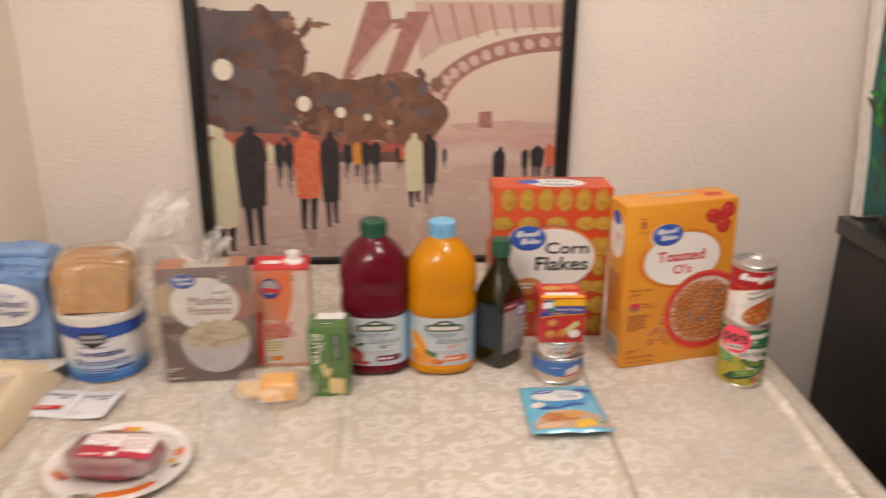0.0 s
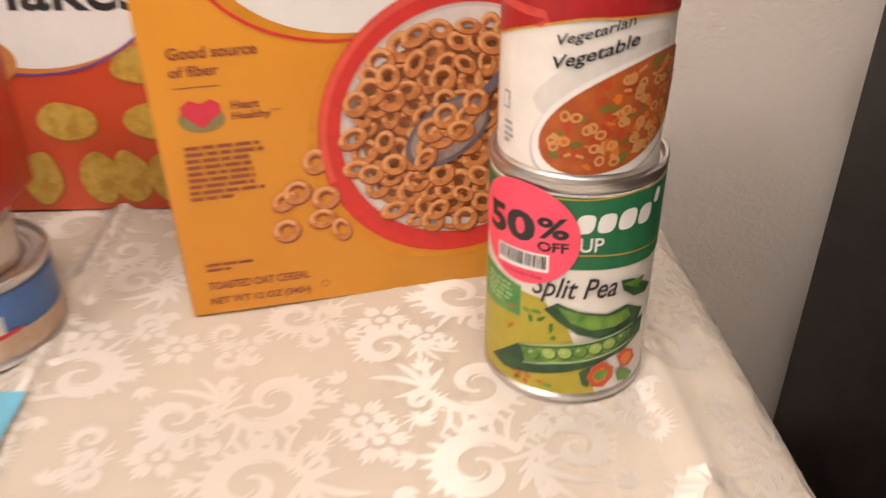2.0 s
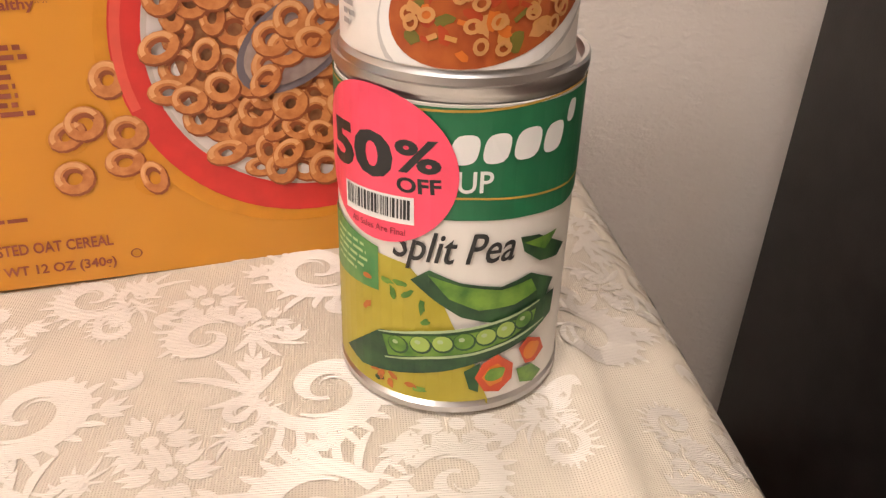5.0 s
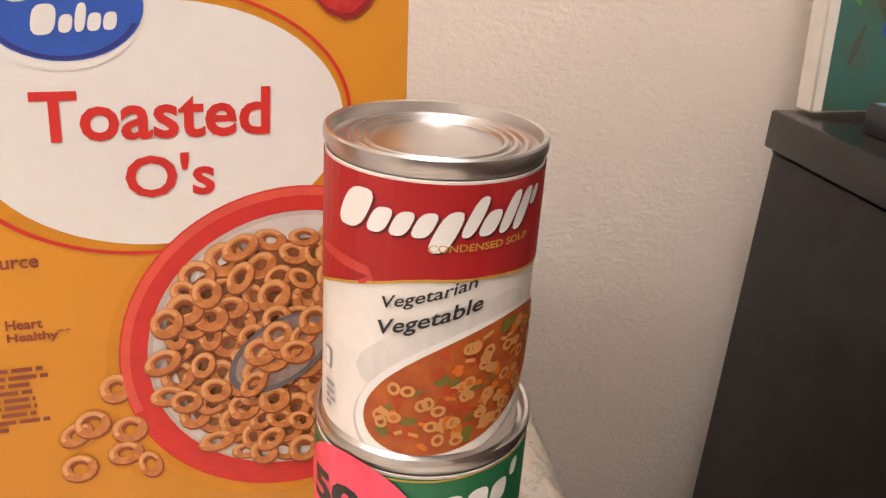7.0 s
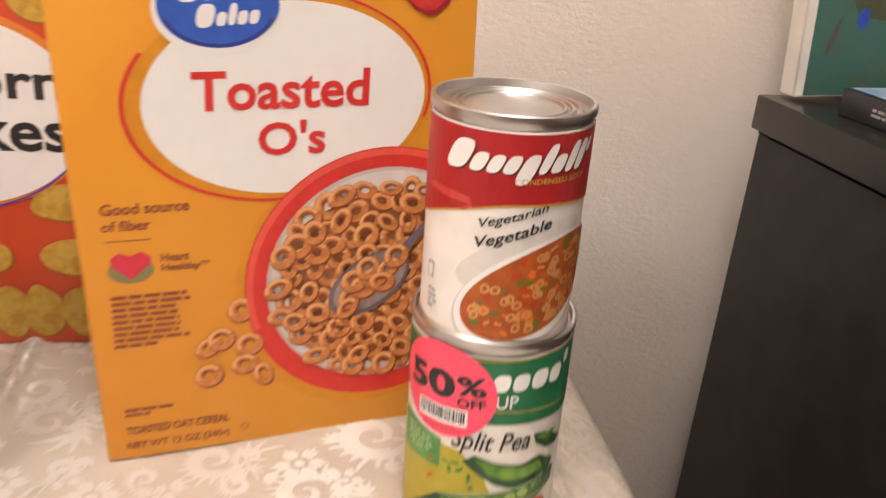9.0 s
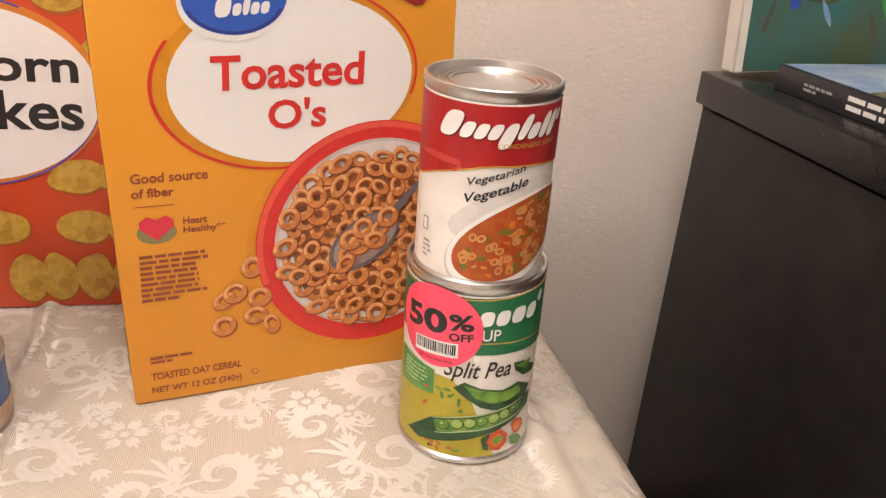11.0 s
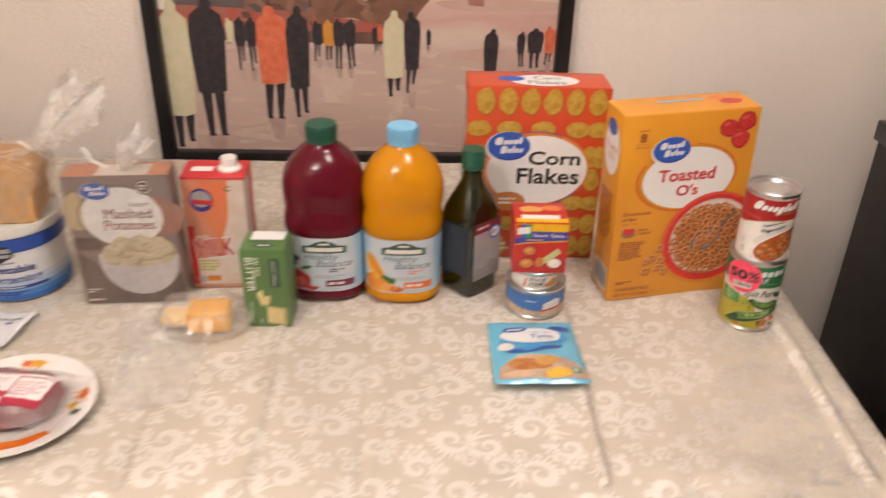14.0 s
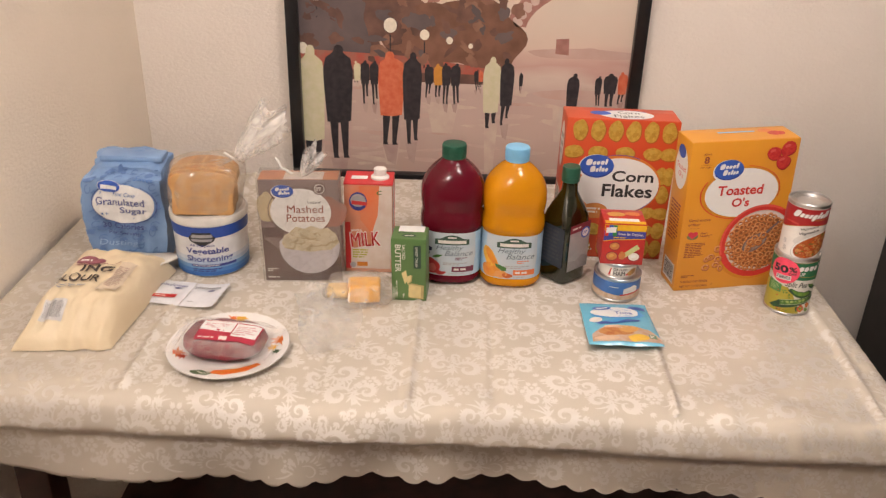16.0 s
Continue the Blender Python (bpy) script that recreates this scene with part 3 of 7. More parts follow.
        dabs.append((blob(*P(px, py), rs.uniform(0.008, 0.026), rs.uniform(0.006, 0.02), i, rs.uniform(0, 180), 0.35, 16), m1, 4.2 + i * 0.01))
    art("painted_leaves", t, fn, dabs, kind="stuff")
    ground = []
    for i in range(70):
        px, py = rs.uniform(70, 750), rs.uniform(262, 470)
        ground.append((blob(*P(px, py), rs.uniform(0.02, 0.07), rs.uniform(0.003, 0.009), i + 7, rs.uniform(-8, 8), 0.3, 16), rs.choice((wm, hz, lp, wm)), 0.4 + i * 0.005))
    art("painted_wash", t, fn, ground, kind="stuff")
    tower = [(poly([P(328, 95), P(352, 92), P(428, -10), P(420, -60), P(380, -60)]), pk, 1), (poly([P(405, 100), P(440, 98), P(470, 30), P(500, -40), P(455, -40)]), pk, 1.4)]
    tower += [(poly([P(395 + 0 * k, 0), P(470, -10), P(470, -30), P(395, -20)]), pk, 1.7) for k in range(1)]
    for k in range(6):
        px = 345 + 14 * k
        tower.append((poly([P(px, 85 - 17 * k), P(px + 9, 85 - 17 * k), P(px + 24, 68 - 17 * k), P(px + 14, 68 - 17 * k)]), lp, 3))
    arch_o = [P(765 - 275 * math.cos(radians(a)) - 0, 150 - 150 * math.sin(radians(a))) for a in range(6, 92, 5)]
    arch_i = [P(765 - 235 * math.cos(radians(a)) - 0, 150 - 112 * math.sin(radians(a))) for a in range(6, 92, 5)]
    tower.append((poly(arch_o + arch_i[::-1]), pk, 2.3))
    for a in range(10, 90, 7):
        c, s = math.cos(radians(a)), math.sin(radians(a))
        tower.append((blob(*P(765 - 255 * c, 150 - 131 * s), 0.011, 0.013, a, 30), lp, 3))
    tower.append((poly([P(470, -60), P(765, -60), P(765, -12), P(620, -5), P(520, 30), P(480, 60)]), hz, 0.5))
    for k in range(7):
        tower.append((ribbon([P(500 + 38 * k, -55), P(520 + 36 * k, 22 - 5 * k)], [0.006, 0.004]), pk, 2))
    art("painted_tower", t, fn, tower)
    far = [(B(540, 178, 770, 200, 3, 0.1), hz, 1), (poly([P(596, 190), P(596, 160), P(622, 158), P(624, 192)]), pk, 2), (B(640, 176, 690, 196, 5), hz, 2), (poly([P(55, 240), P(55, 196), P(300, 205), P(455, 225), P(455, 248)]), rd, 4), (poly([P(55, 255), P(55, 232), P(300, 238), P(455, 238), P(455, 258)]), dk, 5), (B(560, 262, 765, 285, 8), hz, 1), (poly([P(690, 300), P(758, 296), P(758, 420), P(720, 430), P(705, 360)]), ink("paint_shade", (0.3, 0.19, 0.16), scale=30), 1)]
    art("painted_distance", t, fn, far)
    lamps = [(ell(*P(px, py), q * 0.00114, q * 0.00128), lt, 6) for px, py, q in ((102, 76, 19), (253, 143, 14), (324, 160, 10), (376, 170, 7), (420, 180, 5), (70, 195, 11))]
    lamps += [(ribbon([P(px, py), P(px, py + 60)], [0.003, 0.003]), bk, 5) for px, py in ((253, 150), (102, 90), (324, 168))]
    for one in lamps[:6]:
        art("painted_lamp", t, fn, [one])
    art("painted_posts", t, fn, lamps[6:], kind="stuff")
    wet = [(poly([P(px, py), P(px + wd, py), P(px + wd * 0.8, py + hh), P(px + wd * 0.2, py + hh)]), wm, 1) for px, py, wd, hh in ((455, 330, 30, 110), (60, 390, 50, 50), (235, 380, 40, 50), (600, 300, 40, 70), (330, 300, 70, 60))]
    arts("painted_puddle", t, fn, wet)
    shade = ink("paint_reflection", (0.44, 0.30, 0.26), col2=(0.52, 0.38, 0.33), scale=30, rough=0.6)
    # coats: plain tapered shapes only
    for k9, (px0, px1, py0, py1, m1, py2) in enumerate(((58, 112, 188, 385, cr, 440), (112, 172, 186, 345, bk, 420), (228, 282, 196, 328, oc, 388), (280, 319, 196, 335, bk, 385), (450, 486, 200, 315, cr, 347), (486, 514, 202, 300, bk, 340), (627, 652, 228, 300, bk, 335), (345, 364, 218, 262, ye, 286), (362, 381, 216, 262, bk, 300), (381, 401, 216, 262, bk, 300), (326, 344, 220, 260, bk, 288), (190, 209, 216, 265, bk, 305), (210, 228, 216, 265, bk, 306), (176, 190, 218, 258, cr, 262), (685, 699, 232, 270, bk, 292), (703, 731, 226, 268, bk, 294), (733, 752, 222, 268, oc, 288), (430, 439, 228, 252, bk, 270), (440, 449, 228, 252, oc, 268), (525, 533, 230, 258, bk, 266))):
        mid, hw = (px0 + px1) / 2, (px1 - px0) / 2
        lean = 3 * math.sin(k9 * 2.3)
        tall = py1 - py0
        body = ((-0.3, 0.03), (-0.1, 0.0), (0.2, 0.01), (0.34, 0.05), (0.32, 0.1), (0.55, 0.125), (0.9, 0.17), (1.05, 0.34), (1.0, 0.55), (0.86, 0.98), (0.1, 1.01), (-0.86, 1.0), (-1.02, 0.55), (-1.05, 0.33), (-0.86, 0.17), (-0.5, 0.12), (-0.38, 0.09))
        coat = [(poly([P(mid + hw * a + (lean if b < 0.11 else 0), py0 + tall * b) for a, b in body]), m1, 8 + k9 * 0.1)]
        for side, reach in ((-0.38, 1.0), (0.36, 0.82 + 0.2 * math.sin(k9))):
            c, e = mid + hw * side, py1 + (py2 - py1) * reach
            coat.append((poly([P(c - hw * 0.3, py1 - 4), P(c + hw * 0.32, py1 - 4), P(c + hw * 0.16 + lean, e - 6), P(c + hw * 0.26 + lean, e), P(c - hw * 0.16 + lean, e)]), bk, 7 + k9 * 0.02))
        coat.append((poly([P(mid - hw * 0.7, py2), P(mid + hw * 0.6, py2 - 4), P(mid + hw * 0.35, py2 + (py2 - py0) * 0.22), P(mid - hw * 0.3, py2 + (py2 - py0) * 0.18)]), wm if m1 is cr else shade, 5 + k9 * 0.02))
        art("painted_coat", t, fn, coat)


painting()


# ---- cabinet at the wall with a canvas and a book ----
def cabinet():
    t = thing("cabinet", pose(1.139, 1.784, 0, 0, 0, 4), "black lacquered sideboard cabinet against the wall", "cabinet")
    w, d, h = 1.3, 0.56, 0.842
    lip, gap = 0.042, 0.006
    part("body", rbox(w - 0.016, d - 0.006, h - lip - gap - 0.06, 0.003, 2, (w / 2 - 0.001, -d / 2, 0.06)), M_BLACK, t)
    part("plinth", rbox(w - 0.05, d - 0.05, 0.06, 0.002, 1, (w / 2 + 0.01, -d / 2, 0)), M_BLACK, t)
    part("shadow_rail", rbox(w - 0.036, d - 0.026, gap, 0, 1, (w / 2 + 0.002, -d / 2, h - lip - gap)), M_FRAME, t)
    part("back_strip", rbox(w - 0.016, 0.02, gap, 0, 1, (w / 2 - 0.001, -0.0135, h - lip - gap)), M_BLACK, t)
    part("top", rbox(w, d, lip, 0.003, 2, (w / 2 - 0.004, -d / 2, h - lip)), mat("black_gloss", (0.02, 0.018, 0.017), rough=0.22, var=0.2, scale=30), t)


cabinet()


def flower_canvas():
    w, h, d = 0.5, 0.62, 0.03
    t = thing("flower_canvas", pose(1.165, 1.772, 0.8445, -3.0, -3.0, 2), "unframed canvas of bright flowers on teal, leaning on the wall", "painting")
    part("stretcher", rbox(w, d, h, 0.002, 1, (w / 2, 0, 0)), mat("canvas_edge", (0.75, 0.71, 0.65), rough=0.8, bump=0.2, bscale=500), t, "bare white canvas edge")
    fn = lambda u, v, hh: (u, -d / 2 - hh, v)
    teal = ink("oil_teal", (0.02, 0.16, 0.17), col2=(0.07, 0.11, 0.06), scale=9, rough=0.4, bump=0.5, bscale=50)
    dkg = ink("oil_moss", (0.05, 0.07, 0.03), col2=(0.09, 0.08, 0.07), scale=16, rough=0.4, bump=0.5, bscale=60)
    gr = ink("oil_green", (0.04, 0.3, 0.05), rough=0.4)
    wh = ink("oil_white", (0.75, 0.72, 0.66), col2=(0.55, 0.53, 0.5), scale=60, rough=0.4, bump=0.5, bscale=90)
    bl = ink("oil_blue", (0.02, 0.05, 0.4), col2=(0.03, 0.12, 0.55), scale=50, rough=0.4)
    ye = ink("oil_yellow", (0.75, 0.55, 0.02), rough=0.4)
    rd = ink("oil_red", (0.55, 0.03, 0.08), col2=(0.65, 0.2, 0.25), scale=60, rough=0.4)
    sky = ink("oil_sky", (0.12, 0.28, 0.5), col2=(0.3, 0.42, 0.55), scale=15, rough=0.4)
    bk = ink("oil_black", (0.01, 0.01, 0.015), rough=0.3)
    base = [(poly([(0.012, 0.002), (w - 0.003, 0.002), (w - 0.003, h - 0.003), (0.012, h - 0.003), (0.016, 0.45), (0.006, 0.3), (0.014, 0.15)]), teal, 0), (blob(0.2, 0.2, 0.17, 0.12, 3, 0, 0.2), dkg, 1), (blob(0.1, 0.4, 0.08, 0.14, 5, 0, 0.25), dkg, 1), (blob(0.3, 0.52, 0.16, 0.09, 7, 0, 0.3), sky, 1)]
    art("background", t, fn, base)
    r = random.Random(4)
    strokes = []
    for i in range(26):
        x, y = r.uniform(0.02, 0.16), r.uniform(0.2, 0.34)
        strokes.append((leaf(x, y, r.uniform(0.02, 0.05), 0.012, r.uniform(40, 150)), r.choice((gr, dkg)), 2))
    for i in range(20):
        x = r.uniform(0.02, 0.4)
        strokes.append((leaf(x, r.uniform(0.02, 0.12), r.uniform(0.04, 0.09), 0.008, r.uniform(60, 120)), r.choice((gr, dkg, teal, sky)), 2))
    strokes.append((blob(0.075, 0.09, 0.008, 0.012, 2), bl, 3))
    art("leaves", t, fn, strokes)
    art("vase", t, fn, [(poly([(0.15, 0.33), (0.24, 0.35), (0.235, 0.27), (0.3, 0.19), (0.36, 0.2), (0.36, 0.14), (0.2, 0.13), (0.19, 0.16), (0.23, 0.2)]), bk, 3)])
    for nm, cx, cy, q, m1 in (("white_flower", 0.1, 0.43, 0.075, wh), ("blue_flower", 0.2, 0.38, 0.065, bl), ("red_flower", 0.29, 0.3, 0.045, rd), ("blue_flower", 0.24, 0.5, 0.05, bl)):
        sh = []
        for i in range(9):
            a = 40 * i
            sh.append((blob(cx + 0.55 * q * math.cos(radians(a)), cy + 0.55 * q * math.sin(radians(a)), q * 0.5, q * 0.36, i + 3, a), m1, 4 + i % 2))
        for i in range(5):
            sh.append((hoop(cx, cy, q * (0.35 + 0.13 * i), q * (0.33 + 0.13 * i), 0.93, 20 * i, 14, 30 * i, 30 * i + 200), dkg, 6))
        sh.append((blob(cx + 0.005, cy, q * 0.22, q * 0.28, 3), ye, 7))
        art(nm, t, fn, sh)


flower_canvas()


def book():
    t = thing("book", pose(1.318, 1.565, 0.8425, 0, 0, 6), "hardback picture book with a blue sky cover lying flat", "book")
    w, d, h = 0.23, 0.29, 0.03
    cov = ink("book_black", (0.02, 0.02, 0.025), rough=0.3)
    part("cover", rbox(w, d, 0.003, 0.001, 1, (0, 0, 0)), cov, t)
    part("pages", rbox(w - 0.008, d - 0.01, h - 0.006, 0.001, 1, (0.002, 0, 0.003)), mat("paper", (0.72, 0.68, 0.6), rough=0.8), t)
    part("spine", rbox(0.004, d, h, 0.0015, 2, (-w / 2, 0, 0)), cov, t)
    part("cover", rbox(w, d, 0.003, 0.001, 1, (0, 0, h - 0.003)), cov, t)
    sky = ink("book_sky", (0.25, 0.42, 0.72), col2=(0.55, 0.65, 0.8), scale=14, rough=0.25)
    gnd = ink("book_land", (0.12, 0.1, 0.06), col2=(0.2, 0.17, 0.1), scale=60, rough=0.25)
    fn = top_of(w, d, h)
    art("cover_picture", t, fn, [(rect(0.004, 0.12, w - 0.003, d - 0.003), sky, 0), (poly([(0.004, 0.12), (w - 0.003, 0.12), (w - 0.003, 0.16), (0.15, 0.15), (0.08, 0.165), (0.004, 0.15)]), gnd, 1), (rect(0.004, 0.003, w - 0.003, 0.12), gnd, 0)])
    arts("spine_print", t, lambda u, v, hh: (-w / 2 - 0.002 - hh, d / 2 - u, v), [(lines(0.05, 0.009, 0.1, 0.02, 2, 4), GREY, 0), (lines(0.12, 0.005, 0.2, 0.025, 2, 6), WHITE, 0)])


book()

# ---- groceries: cereal boxes ----
def carton(t, w, d, h, m, bevel=0.0012):
    """A paperboard box with its glued top flaps."""
    part("body", rbox(w, d, h - 0.0008, bevel, 2), m, t)
    part("top_flap", rbox(w - 0.003, d * 0.62, 0.0008, 0, 1, (0, -d * 0.17, h - 0.0008)), m, t)


def logo_oval(t, fn, cx, cy, rx, ry, layer=3, cut=0.0):
    """A blue oval maker's badge with two rows of plain white shapes."""
    art("badge", t, fn, [(ell(cx - rx * 0.04, cy - ry * 0.08, rx * 1.04, ry * 1.1), WHITE, layer), (ell(cx, cy, rx, ry), BLUE, layer + 1), (hoop(cx, cy, rx * 0.97, ry * 0.97, 0.93, 0, 30, 200, 340), NAVY, layer + 1.5)], "blue oval badge", cut)
    arts("badge_bar", t, fn, [(g, WHITE, layer + 2) for g in name_bars(cx - rx * 0.7, cy + ry * 0.06, cx + rx * 0.6, cy + ry * 0.4, "CssoL", 0.06) + name_bars(cx - rx * 0.42, cy - ry * 0.52, cx + rx * 0.66, cy - ry * 0.18, "CsLss", 0.06)], "", cut)


def oat_rings(cx, cy, rx, ry, count, size, seed, layer0=6, tilt=0):
    """Printed cereal rings, lapped over one another."""
    r = random.Random(seed)
    dark, mid, light = ink("oat_dark", (0.27, 0.07, 0.02)), ink("oat_mid", (0.60, 0.24, 0.075), col2=(0.46, 0.15, 0.04), scale=260), ink("oat_light", (0.72, 0.38, 0.17), col2=(0.64, 0.30, 0.12), scale=200)
    out = []
    spots = []
    tries = 0
    while len(spots) < count and tries < 6000:
        tries += 1
        a, q = r.uniform(0, 6.283), math.sqrt(r.random())
        x, y = cx + rx * q * math.cos(a), cy + ry * q * math.sin(a)
        if all((x - p) ** 2 + (y - s) ** 2 > (size * 1.02) ** 2 for p, s in spots):
            spots.append((x, y))
    for i, (x, y) in enumerate(spots):
        out += one_ring(x, y, size * r.uniform(0.85, 1.1), r, layer0 + i * 0.1)
    return out


def one_ring(x, y, q, r, layer):
    dark, mid, light = MATS["ink_oat_dark"], MATS["ink_oat_mid"], MATS["ink_oat_light"]
    sq, rot = r.uniform(0.62, 1.0), r.uniform(0, 180)
    hole = r.uniform(0.36, 0.5)
    return [(hoop(x + q * 0.06, y - q * 0.1, q * 1.05, q * 1.05 * sq, hole * 0.85, rot, 14), dark, layer), (hoop(x, y, q, q * sq, hole, rot, 14), mid, layer + 0.04),
            (hoop(x - q * 0.04, y + q * 0.05, q * 0.88, q * sq * 0.88, 0.7, rot, 9, 30 - rot, 215 - rot), light, layer + 0.07), (hoop(x, y, q * hole * 1.25, q * sq * hole * 1.25, 0.78, rot, 8, 20 - rot, 170 - rot), dark, layer + 0.08)]


def oat_box():
    w, d, h = 0.197, 0.068, 0.293
    a = radians(8.9)
    cx = 0.486 + math.cos(a) * w / 2 - math.sin(a) * d / 2
    cy = 1.238 + math.sin(a) * w / 2 + math.cos(a) * d / 2
    t = thing("cereal_box", pose(cx, cy, TZ + 0.003, 0, -1.9, 8.9), "golden yellow cereal box showing a red bowl of oat rings", "cereal box", "cereal boxes")
    carton(t, w, d, h, card("carton_gold", (0.63, 0.25, 0.016), col2=(0.68, 0.30, 0.024), scale=6))
    f = lambda u, v, hh: (1.02 * u + 0.044 * v - 0.0012 - w / 2, -d / 2 - hh, 0.985 * v - 0.0015)
    gold = ink("deep_gold", (0.60, 0.24, 0.012))
    oval = [(ell(0.0915, 0.199, 0.0715, 0.051, 1, 60), gold, 0), (hoop(0.089, 0.199, 0.0712, 0.0515, 0.972, 1, 50, 150, 300), RED, 2), (hoop(0.092, 0.2, 0.0712, 0.0515, 0.98, 1, 30, -15, 85), RED, 2), (ell(0.0935, 0.199, 0.0665, 0.0475, 1, 60), WHITE, 1)]
    art("name_panel", t, f, oval, "white oval name panel with a red outline")
    logo_oval(t, f, 0.062, 0.2445, 0.0265, 0.0195)
    arts("title", t, f, [(word("Toasted", 0.049, 0.195, 0.1318, 0.2142, 0.022), RED, 4), (word("O's", 0.079, 0.1715, 0.1112, 0.1892, 0.022), RED, 4)], "red product title")
    bx, by = 0.1435, 0.0985
    bowl = [(ell(bx - 0.003, by - 0.003, 0.0735, 0.0765, 0, 60), gold, 0), (ell(bx, by, 0.0715, 0.0745, 0, 64), RED, 3), (hoop(bx, by, 0.0708, 0.0738, 0.95, 0, 40, 60, 200), ink("red_light", (0.7, 0.09, 0.06)), 4), (ell(bx + 0.0005, by + 0.0005, 0.061, 0.063, 0, 60), ink("milk_shade", (0.52, 0.46, 0.42)), 4), (ell(bx + 0.001, by, 0.0595, 0.0615, 0, 60), ink("milk_white_cool", (0.64, 0.58, 0.56)), 5)]
    keep = []
    for shp, m, layer in bowl:
        keep.append((([(min(x, w + 0.0015), max(0.0035, y)) for x, y in shp[0]], shp[1]), m, layer))
    arts("bowl_picture", t, f, keep)
    rings = [(blob(bx - 0.002, by - 0.002, 0.051, 0.053, 5, 0, 0.1, 40), ink("oat_under", (0.30, 0.13, 0.05), col2=(0.2, 0.07, 0.025), scale=260), 6)] + oat_rings(bx - 0.002, by - 0.001, 0.054, 0.056, 150, 0.0072, 5, 7)
    rings = [g for g in rings if max(p[0] for p in g[0][0]) < w + 0.001]
    art("cereal_picture", t, f, rings, "printed oat rings heaped in the bowl", kind="stuff")
    r = random.Random(9)
    spoon = [(ell(0.1365, 0.0965, 0.0245, 0.0155, 38, 30), ink("steel_dark", (0.16, 0.13, 0.15)), 24), (ell(0.137, 0.0975, 0.0222, 0.0134, 38, 30), ink("steel_grey", (0.36, 0.28, 0.25), col2=(0.22, 0.15, 0.14), scale=90), 28), (ribbon([(0.152, 0.112), (0.163, 0.126), (0.175, 0.138)], [0.006, 0.004, 0.003]), ink("steel_dark", (0.16, 0.13, 0.15)), 25)]
    for k9, (x, y) in enumerate(((0.126, 0.089), (0.133, 0.095), (0.128, 0.099), (0.139, 0.1), (0.135, 0.106), (0.146, 0.105), (0.143, 0.097), (0.15, 0.112), (0.125, 0.083))):
        spoon += one_ring(x, y, 0.0072, r, 30 + k9 * 0.1)
    arts("spoon_picture", t, f, spoon[:3], "printed steel spoon")
    for k9 in range(3, len(spoon), 4):
        art("spoon_ring", t, f, spoon[k9:k9 + 4])
    for x, y in ((0.069, 0.087), (0.0525, 0.0664), (0.0589, 0.0706), (0.0733, 0.0657), (0.0709, 0.0536), (0.0524, 0.0489), (0.0807, 0.046)):
        art("ring_picture", t, f, [(ell(x + 0.001, y - 0.002, 0.0074, 0.0064, 0, 18), gold, y)] + one_ring(x + 0.001, y, 0.0072, r, 3 + 10 * x))
    berry, leafm = ink("strawberry", (0.45, 0.012, 0.02), col2=(0.55, 0.04, 0.03), scale=220), ink("berry_shade", (0.28, 0.01, 0.015))
    fruit = [(1.0, 0), (0.93, 25), (0.88, 60), (0.95, 90), (0.98, 120), (1.02, 150), (0.98, 180), (1.0, 205), (1.08, 235), (1.2, 262), (1.2, 278), (1.08, 305), (1.0, 335)]
    for x, y, q, rot in ((0.1375, 0.2735, 0.0125, 30), (0.163, 0.2815, 0.0135, -35), (0.1575, 0.2565, 0.013, 10)):
        berry_shape = lambda k, dx, dy: poly([(x + dx + q * k * m9 * math.cos(radians(b9 + rot)), y + dy + q * k * m9 * math.sin(radians(b9 + rot))) for m9, b9 in fruit])
        br = [(berry_shape(1.04, 0.0008, -0.0013), leafm, 1), (berry_shape(0.97, 0, 0), berry, 2), (blob(x - q * 0.25, y + q * 0.3, q * 0.4, q * 0.22, 7, 20), ink("berry_light", (0.6, 0.1, 0.08)), 3)]
        art("strawberry_picture", t, f, [(g, m, ly + 20 * x) for g, m, ly in br])
    fine = [(word("about", 0.012, 0.2745, 0.026, 0.279), BROWN, 1), (word("8", 0.0145, 0.2585, 0.0235, 0.272, 0.03), BROWN, 1), (rect(0.009, 0.2555, 0.029, 0.256), BROWN, 1), (word("servings", 0.0095, 0.249, 0.0285, 0.2535), BROWN, 1),
            (word("Good source", 0.0065, 0.1455, 0.0465, 0.1515, 0.02), BROWN, 1), (word("of fiber", 0.0065, 0.137, 0.0285, 0.1425, 0.02), BROWN, 1), (rect(0.0075, 0.1315, 0.0285, 0.132), BROWN, 1), (word("Heart", 0.0325, 0.119, 0.0455, 0.1235, 0.025), BROWN, 1), (word("Healthy**", 0.0325, 0.1125, 0.0555, 0.1178, 0.025), BROWN, 1), (lines(0.0085, 0.071, 0.0455, 0.1025, 9, 3), BROWN, 1),
            (lines(0.011, 0.0285, 0.038, 0.0345, 2, 5), BROWN, 1), (word("TOASTED OAT CEREAL", 0.011, 0.0175, 0.0635, 0.0225, 0.02), BROWN, 1), (word("NET WT 12 OZ (340g)", 0.011, 0.0068, 0.0635, 0.0125, 0.02), BROWN, 1), (hoop(0.0715, 0.0125, 0.0022, 0.0022, 0.8), BROWN, 1)]
    arts("fine_print", t, f, fine)
    art("heart_picture", t, f, [(ell(0.0185, 0.1155, 0.0105, 0.0068), ink("bowl_green", (0.22, 0.2, 0.08)), 1), (poly([(0.0185, 0.1105), (0.0275, 0.1185), (0.0275, 0.1225), (0.0235, 0.1255), (0.0185, 0.1232), (0.0135, 0.1255), (0.0095, 0.1225), (0.0095, 0.1185)]), ink("heart_red", (0.6, 0.03, 0.06)), 2)])
    tp = top_of(w, d, h)
